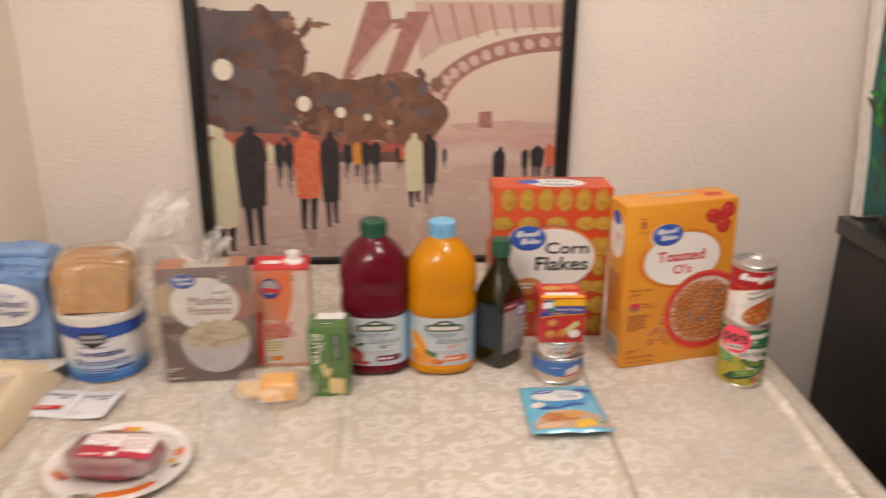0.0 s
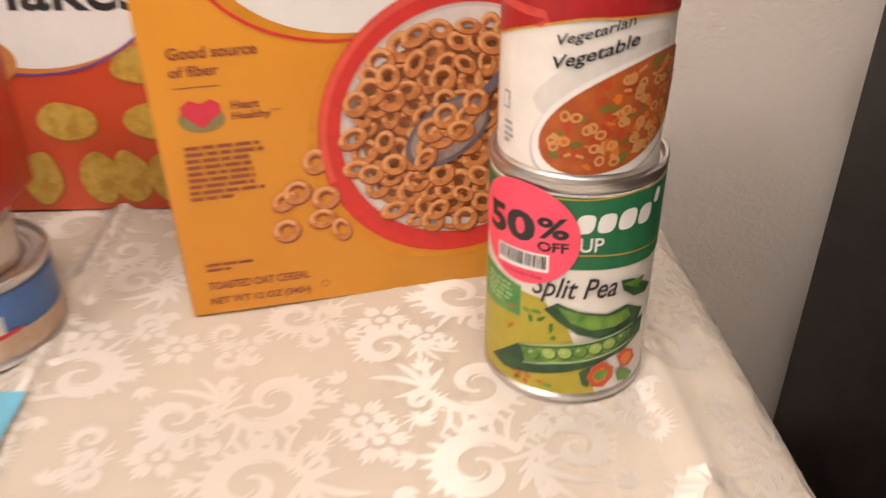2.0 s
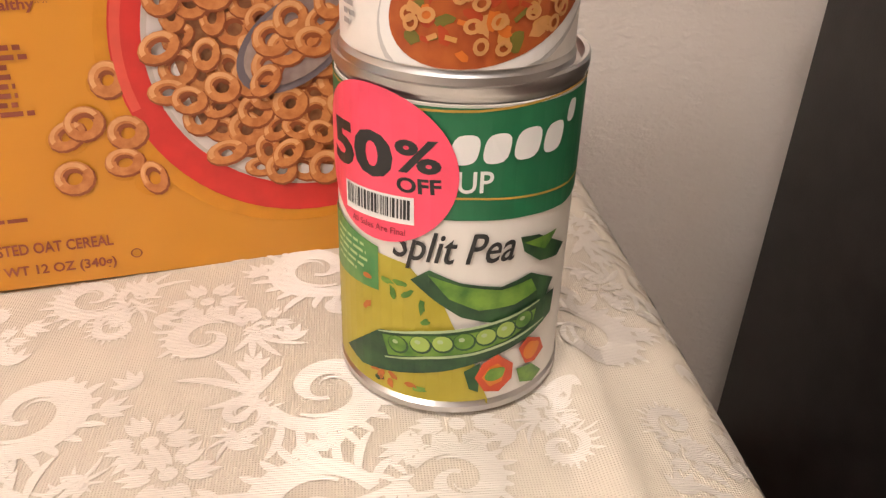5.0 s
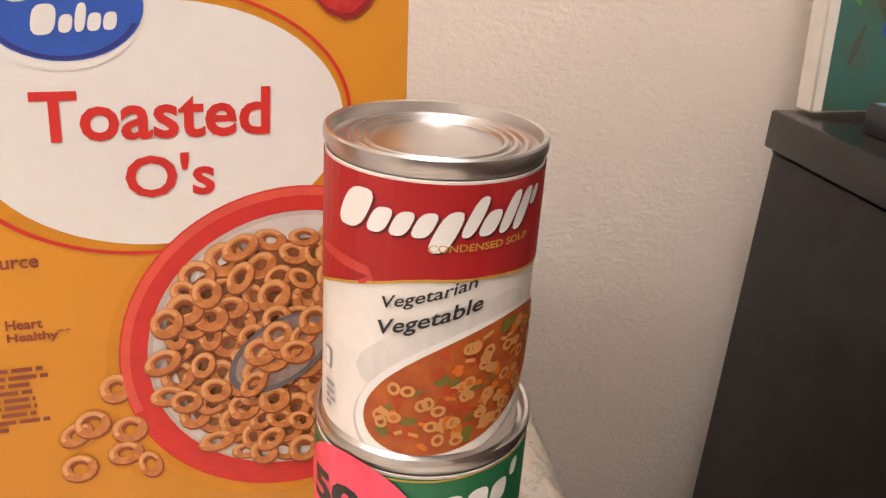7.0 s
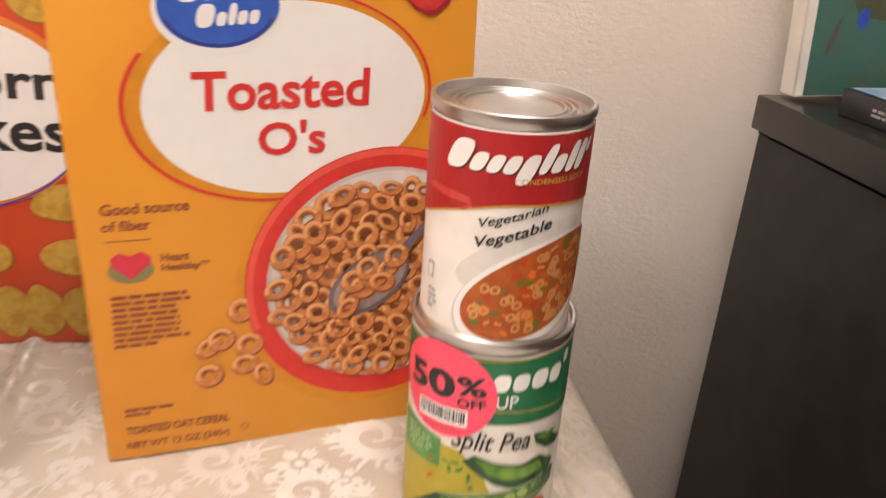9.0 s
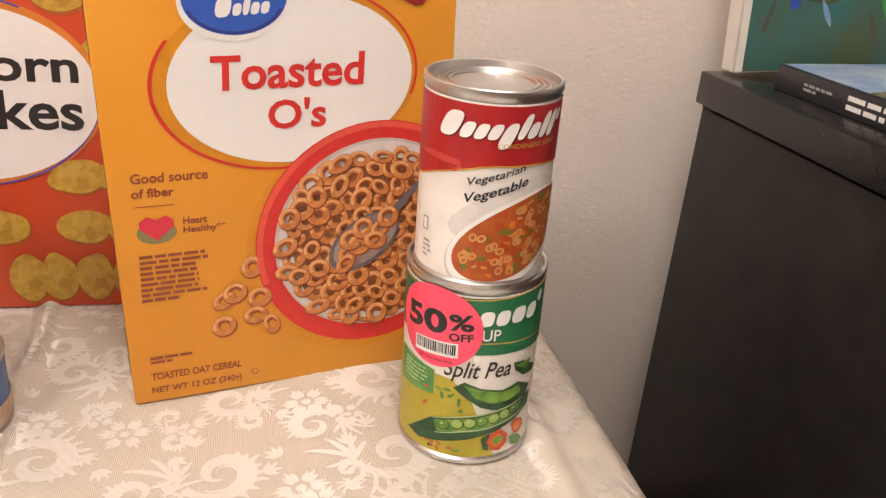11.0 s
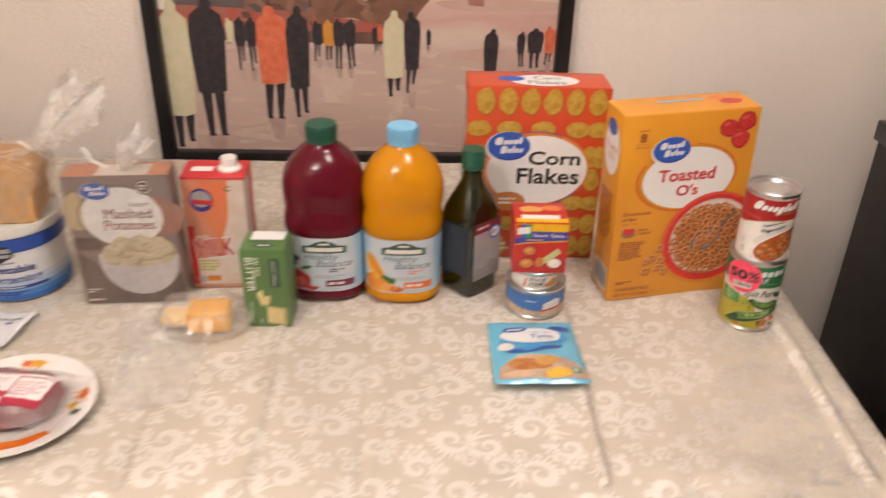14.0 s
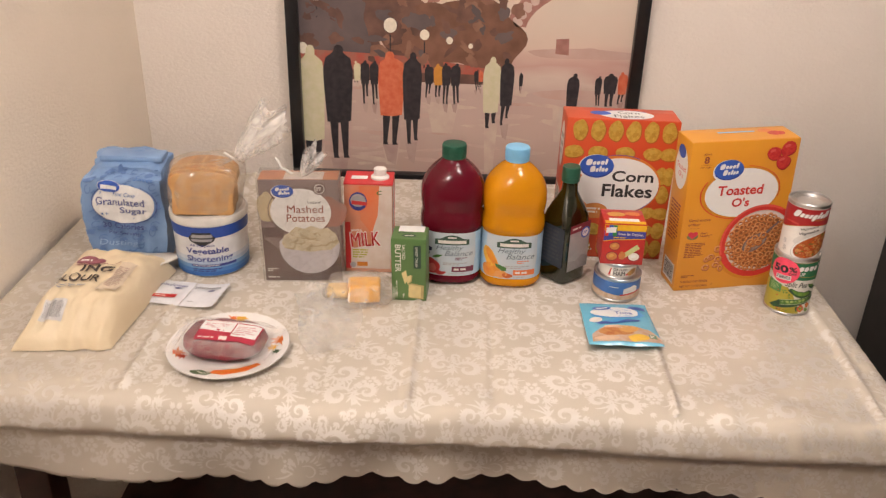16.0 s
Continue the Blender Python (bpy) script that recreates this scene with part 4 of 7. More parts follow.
    art("top_print", t, tp, [(rect(0.062, 0.04, 0.13, 0.046), ink("tab_blue", (0.2, 0.42, 0.72)), 1), (blob(0.165, 0.03, 0.016, 0.011, 4), berry, 1), (blob(0.15, 0.045, 0.014, 0.009, 6), ink("berry_pale", (0.66, 0.2, 0.06)), 1)])
    lf = left_of(w, d)
    arts("side_print", t, lf, [(ell(d * 0.5, 0.235, 0.027, 0.04), WHITE, 1), (word("Toasted", 0.014, 0.232, 0.054, 0.242), RED, 2), (word("O's", 0.024, 0.218, 0.044, 0.228), RED, 2), (ell(d * 0.45, 0.265, 0.016, 0.012), BLUE, 2), (lines(0.01, 0.09, 0.055, 0.17, 12, 8), BROWN, 1), (rect(0.01, 0.01, 0.058, 0.05), WHITE, 1), (stripes(0.013, 0.014, 0.055, 0.046, 4), BLACK, 2)])


oat_box()


def flake(x, y, rx, ry, seed, rot):
    g1, g2, g3 = ink("flake_gold", (0.42, 0.25, 0.03), col2=(0.56, 0.36, 0.06), scale=160, bump=0.3, bscale=250), ink("flake_shade", (0.36, 0.1, 0.015)), ink("flake_light", (0.52, 0.34, 0.06))
    return [(blob(x + 0.0008, y - 0.0012, rx * 1.06, ry * 1.04, seed, rot, 0.07), g2, 1), (blob(x, y, rx, ry, seed, rot, 0.07), g1, 2), (blob(x - rx * 0.2, y + ry * 0.25, rx * 0.4, ry * 0.35, seed + 5, rot + 20, 0.3), g3, 3), (blob(x + rx * 0.25, y - ry * 0.3, rx * 0.35, ry * 0.25, seed + 9, rot - 30, 0.35), ink("flake_mid", (0.42, 0.24, 0.03)), 3)]


def flake_box():
    w, d, h = 0.213, 0.074, 0.288
    t = thing("cereal_box", pose(0.271 + w / 2, 1.367 + d / 2, TZ, 0, 0.6, 0.8), "orange-red cereal box printed with golden corn flakes", "cereal box", "cereal boxes")
    carton(t, w, d, h, card("carton_orange", (0.55, 0.055, 0.016), col2=(0.60, 0.08, 0.022), scale=7))
    f = front_of(w, d)
    sh = []
    k = 0
    for i in range(6):
        sh += flake(0.026 + 0.0335 * i, 0.2655, 0.0135, 0.0205, 11 + i, 0)
    rows = ((0.2225, ((0.018, 90), (0.064, 90), (0.115, 95), (0.168, 85), (0.2, 90))), (0.178, ((0.022, 5), (0.19, 0), (0.205, 0))), (0.14, ((0.02, 85), (0.197, 5))), (0.1, ((0.019, 0), (0.055, 90), (0.17, 95), (0.2, 90))), (0.063, ((0.024, 90), (0.07, 80), (0.118, 90), (0.172, 90), (0.2, 0))), (0.024, ((0.022, 0), (0.058, 5), (0.095, 0), (0.132, 0), (0.152, 0), (0.176, 0), (0.2, 0))))
    for y, cols in rows:
        for x, rot in cols:
            k += 1
            sh += flake(x, y, 0.0125, 0.0185, 40 + k, rot)
    sh = [(([(min(w - 0.001, max(0.001, a)), b) for a, b in s[0]], s[1]), m, ly) for s, m, ly in sh]
    for i in range(0, len(sh), 4):
        art("flake_picture", t, f, [(g, m, ly + i * 0.002) for g, m, ly in sh[i:i + 4]])
    pur = ink("purple_line", (0.12, 0.06, 0.3))
    art("name_panel", t, f, [(ell(0.1085, 0.156, 0.083, 0.0625, 2, 60), ink("orange_glow", (0.62, 0.2, 0.03)), 4), (hoop(0.107, 0.156, 0.082, 0.063, 0.978, 2, 60, 60, 360), pur, 5), (ell(0.111, 0.155, 0.0775, 0.0575, 2, 60), WHITE, 6)], "white oval name panel")
    logo_oval(t, f, 0.065, 0.1945, 0.0325, 0.0235, 8)
    arts("title", t, f, [(word("Corn", 0.0965, 0.1645, 0.1765, 0.187, 0.022), BLACK, 8), (word("Flakes", 0.0805, 0.1325, 0.1775, 0.159, 0.022), BLACK, 8)], "black product title")
    art("claim_oval", t, f, [(ell(0.0705, 0.102, 0.026, 0.0165), ink("orange_claim", (0.52, 0.2, 0.05)), 7), (lines(0.055, 0.096, 0.087, 0.11, 2, 2), PALE, 8)])
    art("fine_print", t, f, [(lines(0.03, 0.006, 0.075, 0.03, 3, 9), PALE, 5)])
    tp = top_of(w, d, h)
    art("top_print", t, tp, [(ell(0.115, 0.03, 0.052, 0.026), WHITE, 1), (word("Corn", 0.1, 0.034, 0.14, 0.049), BLACK, 2), (word("Flakes", 0.09, 0.012, 0.146, 0.028), BLACK, 2), (ell(0.066, 0.036, 0.02, 0.012), BLUE, 2), (hoop(0.115, 0.03, 0.053, 0.028, 0.95, 0, 30, 40, 150), BLUE, 2)])
    lf = left_of(w, d)
    arts("side_print", t, lf, [(ell(d / 2, 0.225, 0.022, 0.045), WHITE, 1), (lines(0.022, 0.2, 0.052, 0.25, 3, 3), GREY, 2), (rect(0.012, 0.02, 0.062, 0.14), ink("nutri_panel", (0.62, 0.5, 0.42)), 1), (lines(0.016, 0.025, 0.058, 0.136, 16, 3), BLACK, 2)])


flake_box()


# ---- cans ----
def can(t, r, h, lidrings=3, label_m=None):
    """A tin: bottom seam, wall, rolled top seam and a beaded lid set below it."""
    prof = [(r * 0.9, 0.0), (r * 0.99, 0.0), (r + 0.0012, 0.0012), (r + 0.0012, 0.0034), (r, 0.0048), (r, h - 0.006), (r + 0.0006, h - 0.0048), (r + 0.0013, h - 0.0036), (r + 0.0013, h - 0.0006), (r + 0.0006, h), (r - 0.0006, h - 0.0003), (r - 0.0012, h - 0.0038)]
    lid = r - 0.0018
    z = h - 0.0042
    prof.append((lid, z))
    for i in range(lidrings):
        q = lid * (0.93 - 0.1 * i)
        prof += [(q, z), (q - 0.0009, z + 0.0011), (q - 0.002, z + 0.0011), (q - 0.0028, z)]
    prof.append((lid * 0.5, z + 0.0002))
    part("tin_body", lathe(prof, 96), M_TIN, t, "bare steel tin with rolled seams")
    if label_m:
        part("paper_label", lathe([(r + 0.0003, 0.0052), (r + 0.0006, 0.0054), (r + 0.0006, h - 0.0066), (r + 0.0003, h - 0.0064)], 96, close_bottom=False, close_top=False), label_m, t, "wrapped paper label")


def pea_can():
    r, h = 0.0374, 0.113
    t = thing("soup_can", pose(0.678, 1.1887, TZ + 0.0068, 0, -0.8, 0), "green and white split pea soup can with a pink sale sticker", "can", "stacked soup cans")
    can(t, r, h, 2, card("label_white", (0.72, 0.69, 0.64), bump=0.02))
    f = round_of(r + 0.0007)
    C = 0.004
    grn = ink("label_green", (0.012, 0.15, 0.06))
    gold = ink("label_gold", (0.5, 0.3, 0.05))
    olive = ink("label_olive", (0.36, 0.30, 0.02), col2=(0.42, 0.35, 0.04), scale=50)
    top = h - 0.0072
    band = [(poly([(-0.118, 0.0755), (-0.06, 0.0735), (-0.02, 0.0722), (0.0, 0.0721), (0.018, 0.0712), (0.034, 0.0697), (0.118, 0.074), (0.118, top), (-0.118, top)]), grn, 0), (poly([(-0.118, 0.107), (-0.03, 0.104), (0.0, 0.1047), (0.034, 0.1069), (0.118, 0.105), (0.118, 0.1057), (0.034, 0.1076), (0.0, 0.1054), (-0.03, 0.1047), (-0.118, 0.1077)]), gold, 1), (poly([(-0.118, 0.083), (-0.02, 0.079), (0.0, 0.0788), (0.018, 0.0774), (0.036, 0.0757), (0.118, 0.08), (0.118, 0.0807), (0.036, 0.0764), (0.018, 0.0781), (0.0, 0.0795), (-0.02, 0.0797), (-0.118, 0.0837)]), gold, 1)]
    art("green_band", t, f, band, "dark green band with thin gold lines", C)
    arts("brand_bar", t, f, [(g, WHITE, 2) for g in name_bars(-0.0525, 0.0885, 0.033, 0.0978, "LossossosI", 0.02)], "plain white shapes in place of the maker's name", C)
    art("kind_word", t, f, [(word("SOUP", -0.0158, 0.0808, 0.0053, 0.0876, 0.012), WHITE, 2)], "", C)
    leafm = ink("label_leaf", (0.03, 0.2, 0.06), col2=(0.12, 0.28, 0.07), scale=60)
    edge = [(-0.0291, 0.0566), (-0.0188, 0.0556), (-0.0122, 0.0489), (-0.0075, 0.0433), (-0.0045, 0.036), (0.0028, 0.0213), (0.0058, 0.0115), (0.0081, 0.0018)]
    low = [(poly([(-0.118, 0.0056), (0.0081, 0.0056)] + edge[::-1] + [(-0.06, 0.0585), (-0.118, 0.06)]), olive, 0), (poly([(-0.0575, 0.04), (-0.0288, 0.043), (-0.029, 0.0585), (-0.0575, 0.062)]), leafm, 1), (lines(-0.052, 0.0455, -0.031, 0.058, 5, 2, 0.4), ink("soft_green", (0.4, 0.55, 0.25)), 2)]
    art("olive_panel", t, f, low, "olive yellow lower panel", C)
    title = word("Split Pea", -0.0235, 0.0, 0.0135, 0.0135, 0.01, 0.3)
    art("title", t, f, [(([(x, y + 0.0545) for x, y in title[0]], title[1]), BLACK, 3)], "black slanted title", C)
    pod, pod2, pealt, line = ink("pod_green", (0.05, 0.16, 0.02), col2=(0.17, 0.32, 0.04), scale=130), ink("pod_dark", (0.008, 0.04, 0.018), col2=(0.03, 0.1, 0.03), scale=90), ink("pea_light", (0.3, 0.42, 0.09)), ink("pod_pale", (0.36, 0.46, 0.26))
    pic = [(poly([(-0.0177, 0.0507), (-0.012, 0.0551), (-0.0028, 0.0513), (0.01, 0.0487), (0.0204, 0.0509), (0.0319, 0.0444), (0.0285, 0.0389), (0.0199, 0.0367), (0.0093, 0.0355), (-0.002, 0.0389), (-0.0102, 0.0446)]), pod2, 2), (poly([(-0.0124, 0.0534), (-0.0027, 0.0503), (0.0101, 0.0476), (0.0207, 0.0487), (0.0236, 0.0433), (0.0148, 0.0411), (0.0032, 0.0412), (-0.0059, 0.0456)]), pod, 3), (poly([(0.0153, 0.0647), (0.0222, 0.0637), (0.0372, 0.0547), (0.0329, 0.0519), (0.0238, 0.0539), (0.017, 0.0593)]), pod2, 2), (poly([(0.0165, 0.0625), (0.024, 0.0625), (0.031, 0.0625), (0.0255, 0.0575)]), pod, 3),
           (poly([(-0.0458, 0.0132), (-0.0285, 0.0288), (-0.0142, 0.0326), (0.0, 0.035), (0.0121, 0.037), (0.022, 0.0396), (0.0331, 0.0398), (0.0323, 0.0312), (0.0213, 0.0264), (0.0084, 0.0227), (-0.0062, 0.0184), (-0.0215, 0.0146), (-0.0364, 0.0111)]), pod2, 4), (poly([(-0.0273, 0.0275), (-0.0123, 0.0313), (0.0019, 0.0333), (0.0134, 0.0349), (0.0238, 0.0366), (0.023, 0.0325), (0.013, 0.0283), (0.0006, 0.0256), (-0.0138, 0.0233), (-0.0249, 0.0204)]), pod, 5), (ribbon([(-0.0285, 0.0286), (-0.0142, 0.0326), (0.0009, 0.0351), (0.0131, 0.037), (0.0247, 0.0395)], [0.0005, 0.001, 0.001, 0.001, 0.0005]), line, 8), (ribbon([(-0.026, 0.0194), (-0.012, 0.0233), (0.0025, 0.0254), (0.0151, 0.0281), (0.0276, 0.0314)], [0.0005, 0.001, 0.001, 0.001, 0.0005]), line, 8)]
    for i, (x, y) in enumerate([(-0.0214, 0.0257), (-0.014, 0.0276), (-0.0071, 0.0288), (-0.0006, 0.0299), (0.0062, 0.031), (0.0126, 0.0323), (0.019, 0.0341)]):
        pic += [(ell(x, y, 0.0036, 0.0034, 0, 14), pod2, 5.5), (ell(x - 0.0002, y + 0.0003, 0.0031, 0.0029, 0, 14), pealt if i % 3 else pod, 6), (ell(x - 0.0009, y + 0.001, 0.001, 0.0008, 0, 8), line, 7)]
    art("pea_pod_picture", t, f, pic, "printed open pea pods", C)
    carrot, cy = ink("pepper_red", (0.55, 0.07, 0.02)), ink("pepper_orange", (0.66, 0.2, 0.02))
    veg = [(poly([(-0.0004, 0.0181), (0.0047, 0.0211), (0.0046, 0.0093), (0.0016, 0.0109)]), pod2, 3), (poly([(0.0032, 0.0154), (0.0056, 0.0209), (0.0103, 0.0234), (0.0163, 0.018), (0.0162, 0.0121), (0.0117, 0.0081), (0.0065, 0.0094)]), carrot, 4), (poly([(0.0055, 0.0151), (0.0077, 0.0189), (0.0107, 0.0198), (0.0135, 0.0166), (0.0124, 0.0122), (0.0084, 0.011)]), cy, 5), (blob(0.0098, 0.0158, 0.0035, 0.0026, 2), pod, 6), (poly([(0.018, 0.0232), (0.0213, 0.0264), (0.0275, 0.0234), (0.0302, 0.0178), (0.0258, 0.0148), (0.0214, 0.0158)]), carrot, 4), (blob(0.0235, 0.0205, 0.0035, 0.0035, 9), cy, 5), (poly([(0.0178, 0.0151), (0.0244, 0.0144), (0.0302, 0.0086), (0.0256, 0.0064), (0.0197, 0.0089)]), pod, 4)]
    rr = random.Random(3)
    for i in range(16):
        veg.append((blob(rr.uniform(-0.034, -0.012), rr.choice((rr.uniform(0.034, 0.05), rr.uniform(0.007, 0.013))), rr.uniform(0.0015, 0.0026), 0.0011, i, rr.uniform(0, 180), 0.3, 10), rr.choice((pod2, ink("flake_red", (0.42, 0.12, 0.02)), pod)), 2))
    art("vegetable_picture", t, f, veg, "printed red pepper slices and herbs", C)
    pink = ink("sticker_pink", (0.86, 0.075, 0.14), rough=0.35)
    g = round_of(r + 0.0013)
    art("sale_sticker", t, g, [(ell(-0.031, 0.0853, 0.0266, 0.0239, 0, 60), pink, 0)], "round fluorescent pink sale sticker", C)
    arts("sale_text", t, g, [(word("5", -0.0512, 0.0806, -0.0388, 0.0945, 0.04, 0, 4), BLACK, 1), (word("0", -0.0385, 0.0815, -0.0236, 0.0957, 0.04, 0, 4), BLACK, 1), (word("%", -0.0229, 0.0859, -0.0095, 0.0958, 0.03, 0, 4), BLACK, 1), (word("OFF", -0.0224, 0.0797, -0.0092, 0.0845, 0.03, 0, 4), BLACK, 1)], "black sale lettering", C)
    art("sticker_print", t, g, [(poly([(-0.0436, 0.0762), (-0.017, 0.0782), (-0.0168, 0.0695), (-0.0434, 0.0672)]), WHITE, 1)] + [(([(x, y + 0.06 * (x + 0.03)) for x, y in v[0]], v[1]), m, 2) for v, m in ((stripes(-0.0424, 0.0702, -0.0182, 0.0765, 2), BLACK), (word("All Sales Are Final", -0.04, 0.0648, -0.0195, 0.0669), ink("dark_red", (0.25, 0.02, 0.03))))], "plain bars and small print", C)


pea_can()


def soup_can():
    r, h = 0.0334, 0.1025
    t = thing("soup_can", pose(0.6745, 1.1826, TZ + 0.1182, 0, -0.4, 0), "red and white vegetable soup can standing on another can", "can", "stacked soup cans")
    can(t, r, h, 3, card("label_cream", (0.74, 0.71, 0.67), bump=0.02))
    f = round_of(r + 0.0007)
    C = 0.004
    red = ink("label_red", (0.35, 0.009, 0.012), col2=(0.38, 0.013, 0.015), scale=20)
    gold = ink("label_gold", (0.5, 0.3, 0.05))
    top = h - 0.0072
    edge = [(-0.105, 0.052), (-0.06, 0.052), (-0.0486, 0.0538), (-0.036, 0.0585), (-0.022, 0.0627), (-0.012, 0.0653), (-0.0048, 0.0663), (0.015, 0.0663), (0.0337, 0.065), (0.105, 0.064)]
    art("red_band", t, f, [(poly(edge + [(0.105, top), (-0.105, top)]), red, 0), (ribbon(edge, [0.0009] * len(edge)), gold, 1), (ribbon([(-0.05, 0.066), (-0.042, 0.067), (-0.032, 0.0665), (-0.0235, 0.066), (-0.022, 0.0635), (-0.0265, 0.0615)], [0.001, 0.003, 0.0035, 0.003, 0.0026, 0.001]), ink("red_sheen", (0.5, 0.05, 0.04)), 1)], "red upper band with a gold edge", C)
    # maker's script as plain slanting shapes
    for dx, dy, m1, ly in ((0.0007, -0.0006, ink("script_shade", (0.1, 0.004, 0.006)), 2), (0, 0, WHITE, 3)):
        arts("brand_bar", t, f, [(([(x + dx, y + dy) for x, y in g[0]], g[1]), m1, ly) for g in name_bars(-0.037, 0.0785, 0.0275, 0.0865, "CosspLsLLI", 0.028, 0.45)], "plain white shapes in place of the maker's script", C)
    vs, fs = word("CONDENSED SOUP", -0.0054, 0.0, 0.0276, 0.0023, 0.01)
    art("kind_words", t, f, [(([(x, y + 0.0753 + 0.03 * x) for x, y in vs], fs), gold, 3)], "", C)
    t1, t2 = word("Vegetarian", -0.0182, 0.0, 0.0098, 0.0052, 0.012, 0.12), word("Vegetable", -0.0192, 0.0, 0.0122, 0.0064, 0.016, 0.12)
    arts("title", t, f, [(([(x, y + 0.0597 + x * 0.3) for x, y in t1[0]], t1[1]), BLACK, 3), (([(x, y + 0.0511 + x * 0.32) for x, y in t2[0]], t2[1]), BLACK, 3)], "black slanted title", C)
    fsp = lambda u, v, hh: f(u, max(0.0056, v), hh)
    bowl = [(blob(0.002, 0.043, 0.03, 0.013, 3, 25, 0.1), ink("steam_grey", (0.62, 0.6, 0.57)), 0), (ell(0.0105, 0.0262, 0.0402, 0.0225, 26, 50), ink("bowl_rim", (0.5, 0.49, 0.48)), 1), (ell(0.0108, 0.0275, 0.0396, 0.0218, 26, 50), WHITE, 2), (ell(0.0115, 0.029, 0.0372, 0.0188, 26, 50), ink("soup", (0.34, 0.065, 0.012), col2=(0.42, 0.1, 0.015), scale=150), 3)]
    bowl = [(([(x, max(0.0057, y)) for x, y in s[0]], s[1]), m, ly) for s, m, ly in bowl]
    rr = random.Random(6)
    bits = [ink("carrot", (0.6, 0.15, 0.015)), ink("potato", (0.55, 0.27, 0.07)), ink("bean", (0.16, 0.14, 0.02)), ink("pasta", (0.56, 0.27, 0.09)), ink("tomato", (0.42, 0.05, 0.01))]
    for i in range(125):
        a, q = rr.uniform(0, 6.283), math.sqrt(rr.random()) * 0.9
        ux, uy = 0.0366 * q * math.cos(a), 0.0184 * q * math.sin(a)
        x, y = 0.0115 + ux * 0.899 - uy * 0.438, 0.029 + ux * 0.438 + uy * 0.899
        if y < 0.0085:
            continue
        if i % 4 == 0:
            bowl.append((hoop(x, y, 0.0024, 0.002, 0.5, rr.uniform(0, 90), 12), bits[3], 6 + i * 0.02))
        elif i % 4 == 1:
            bowl.append((ribbon([(x, y), (x + rr.uniform(0.002, 0.004), y + rr.uniform(-0.002, 0.003))], [0.0013, 0.0013]), rr.choice(bits), 5 + i * 0.01))
        else:
            bowl.append((blob(x, y, rr.uniform(0.0014, 0.003), rr.uniform(0.0012, 0.0022), i, rr.uniform(0, 180), 0.3, 10), rr.choice(bits), 4 + i * 0.01))
    art("soup_picture", t, fsp, bowl, "printed bowl of red vegetable soup with pasta", C)
    art("side_mark", t, f, [(rect(-0.0437, 0.0255, -0.0392, 0.033), GREY, 1), (rect(-0.0428, 0.0264, -0.04, 0.0321), WHITE, 2), (lines(-0.0425, 0.011, -0.036, 0.0215, 4, 3), GREY, 1)], "", C)


soup_can()


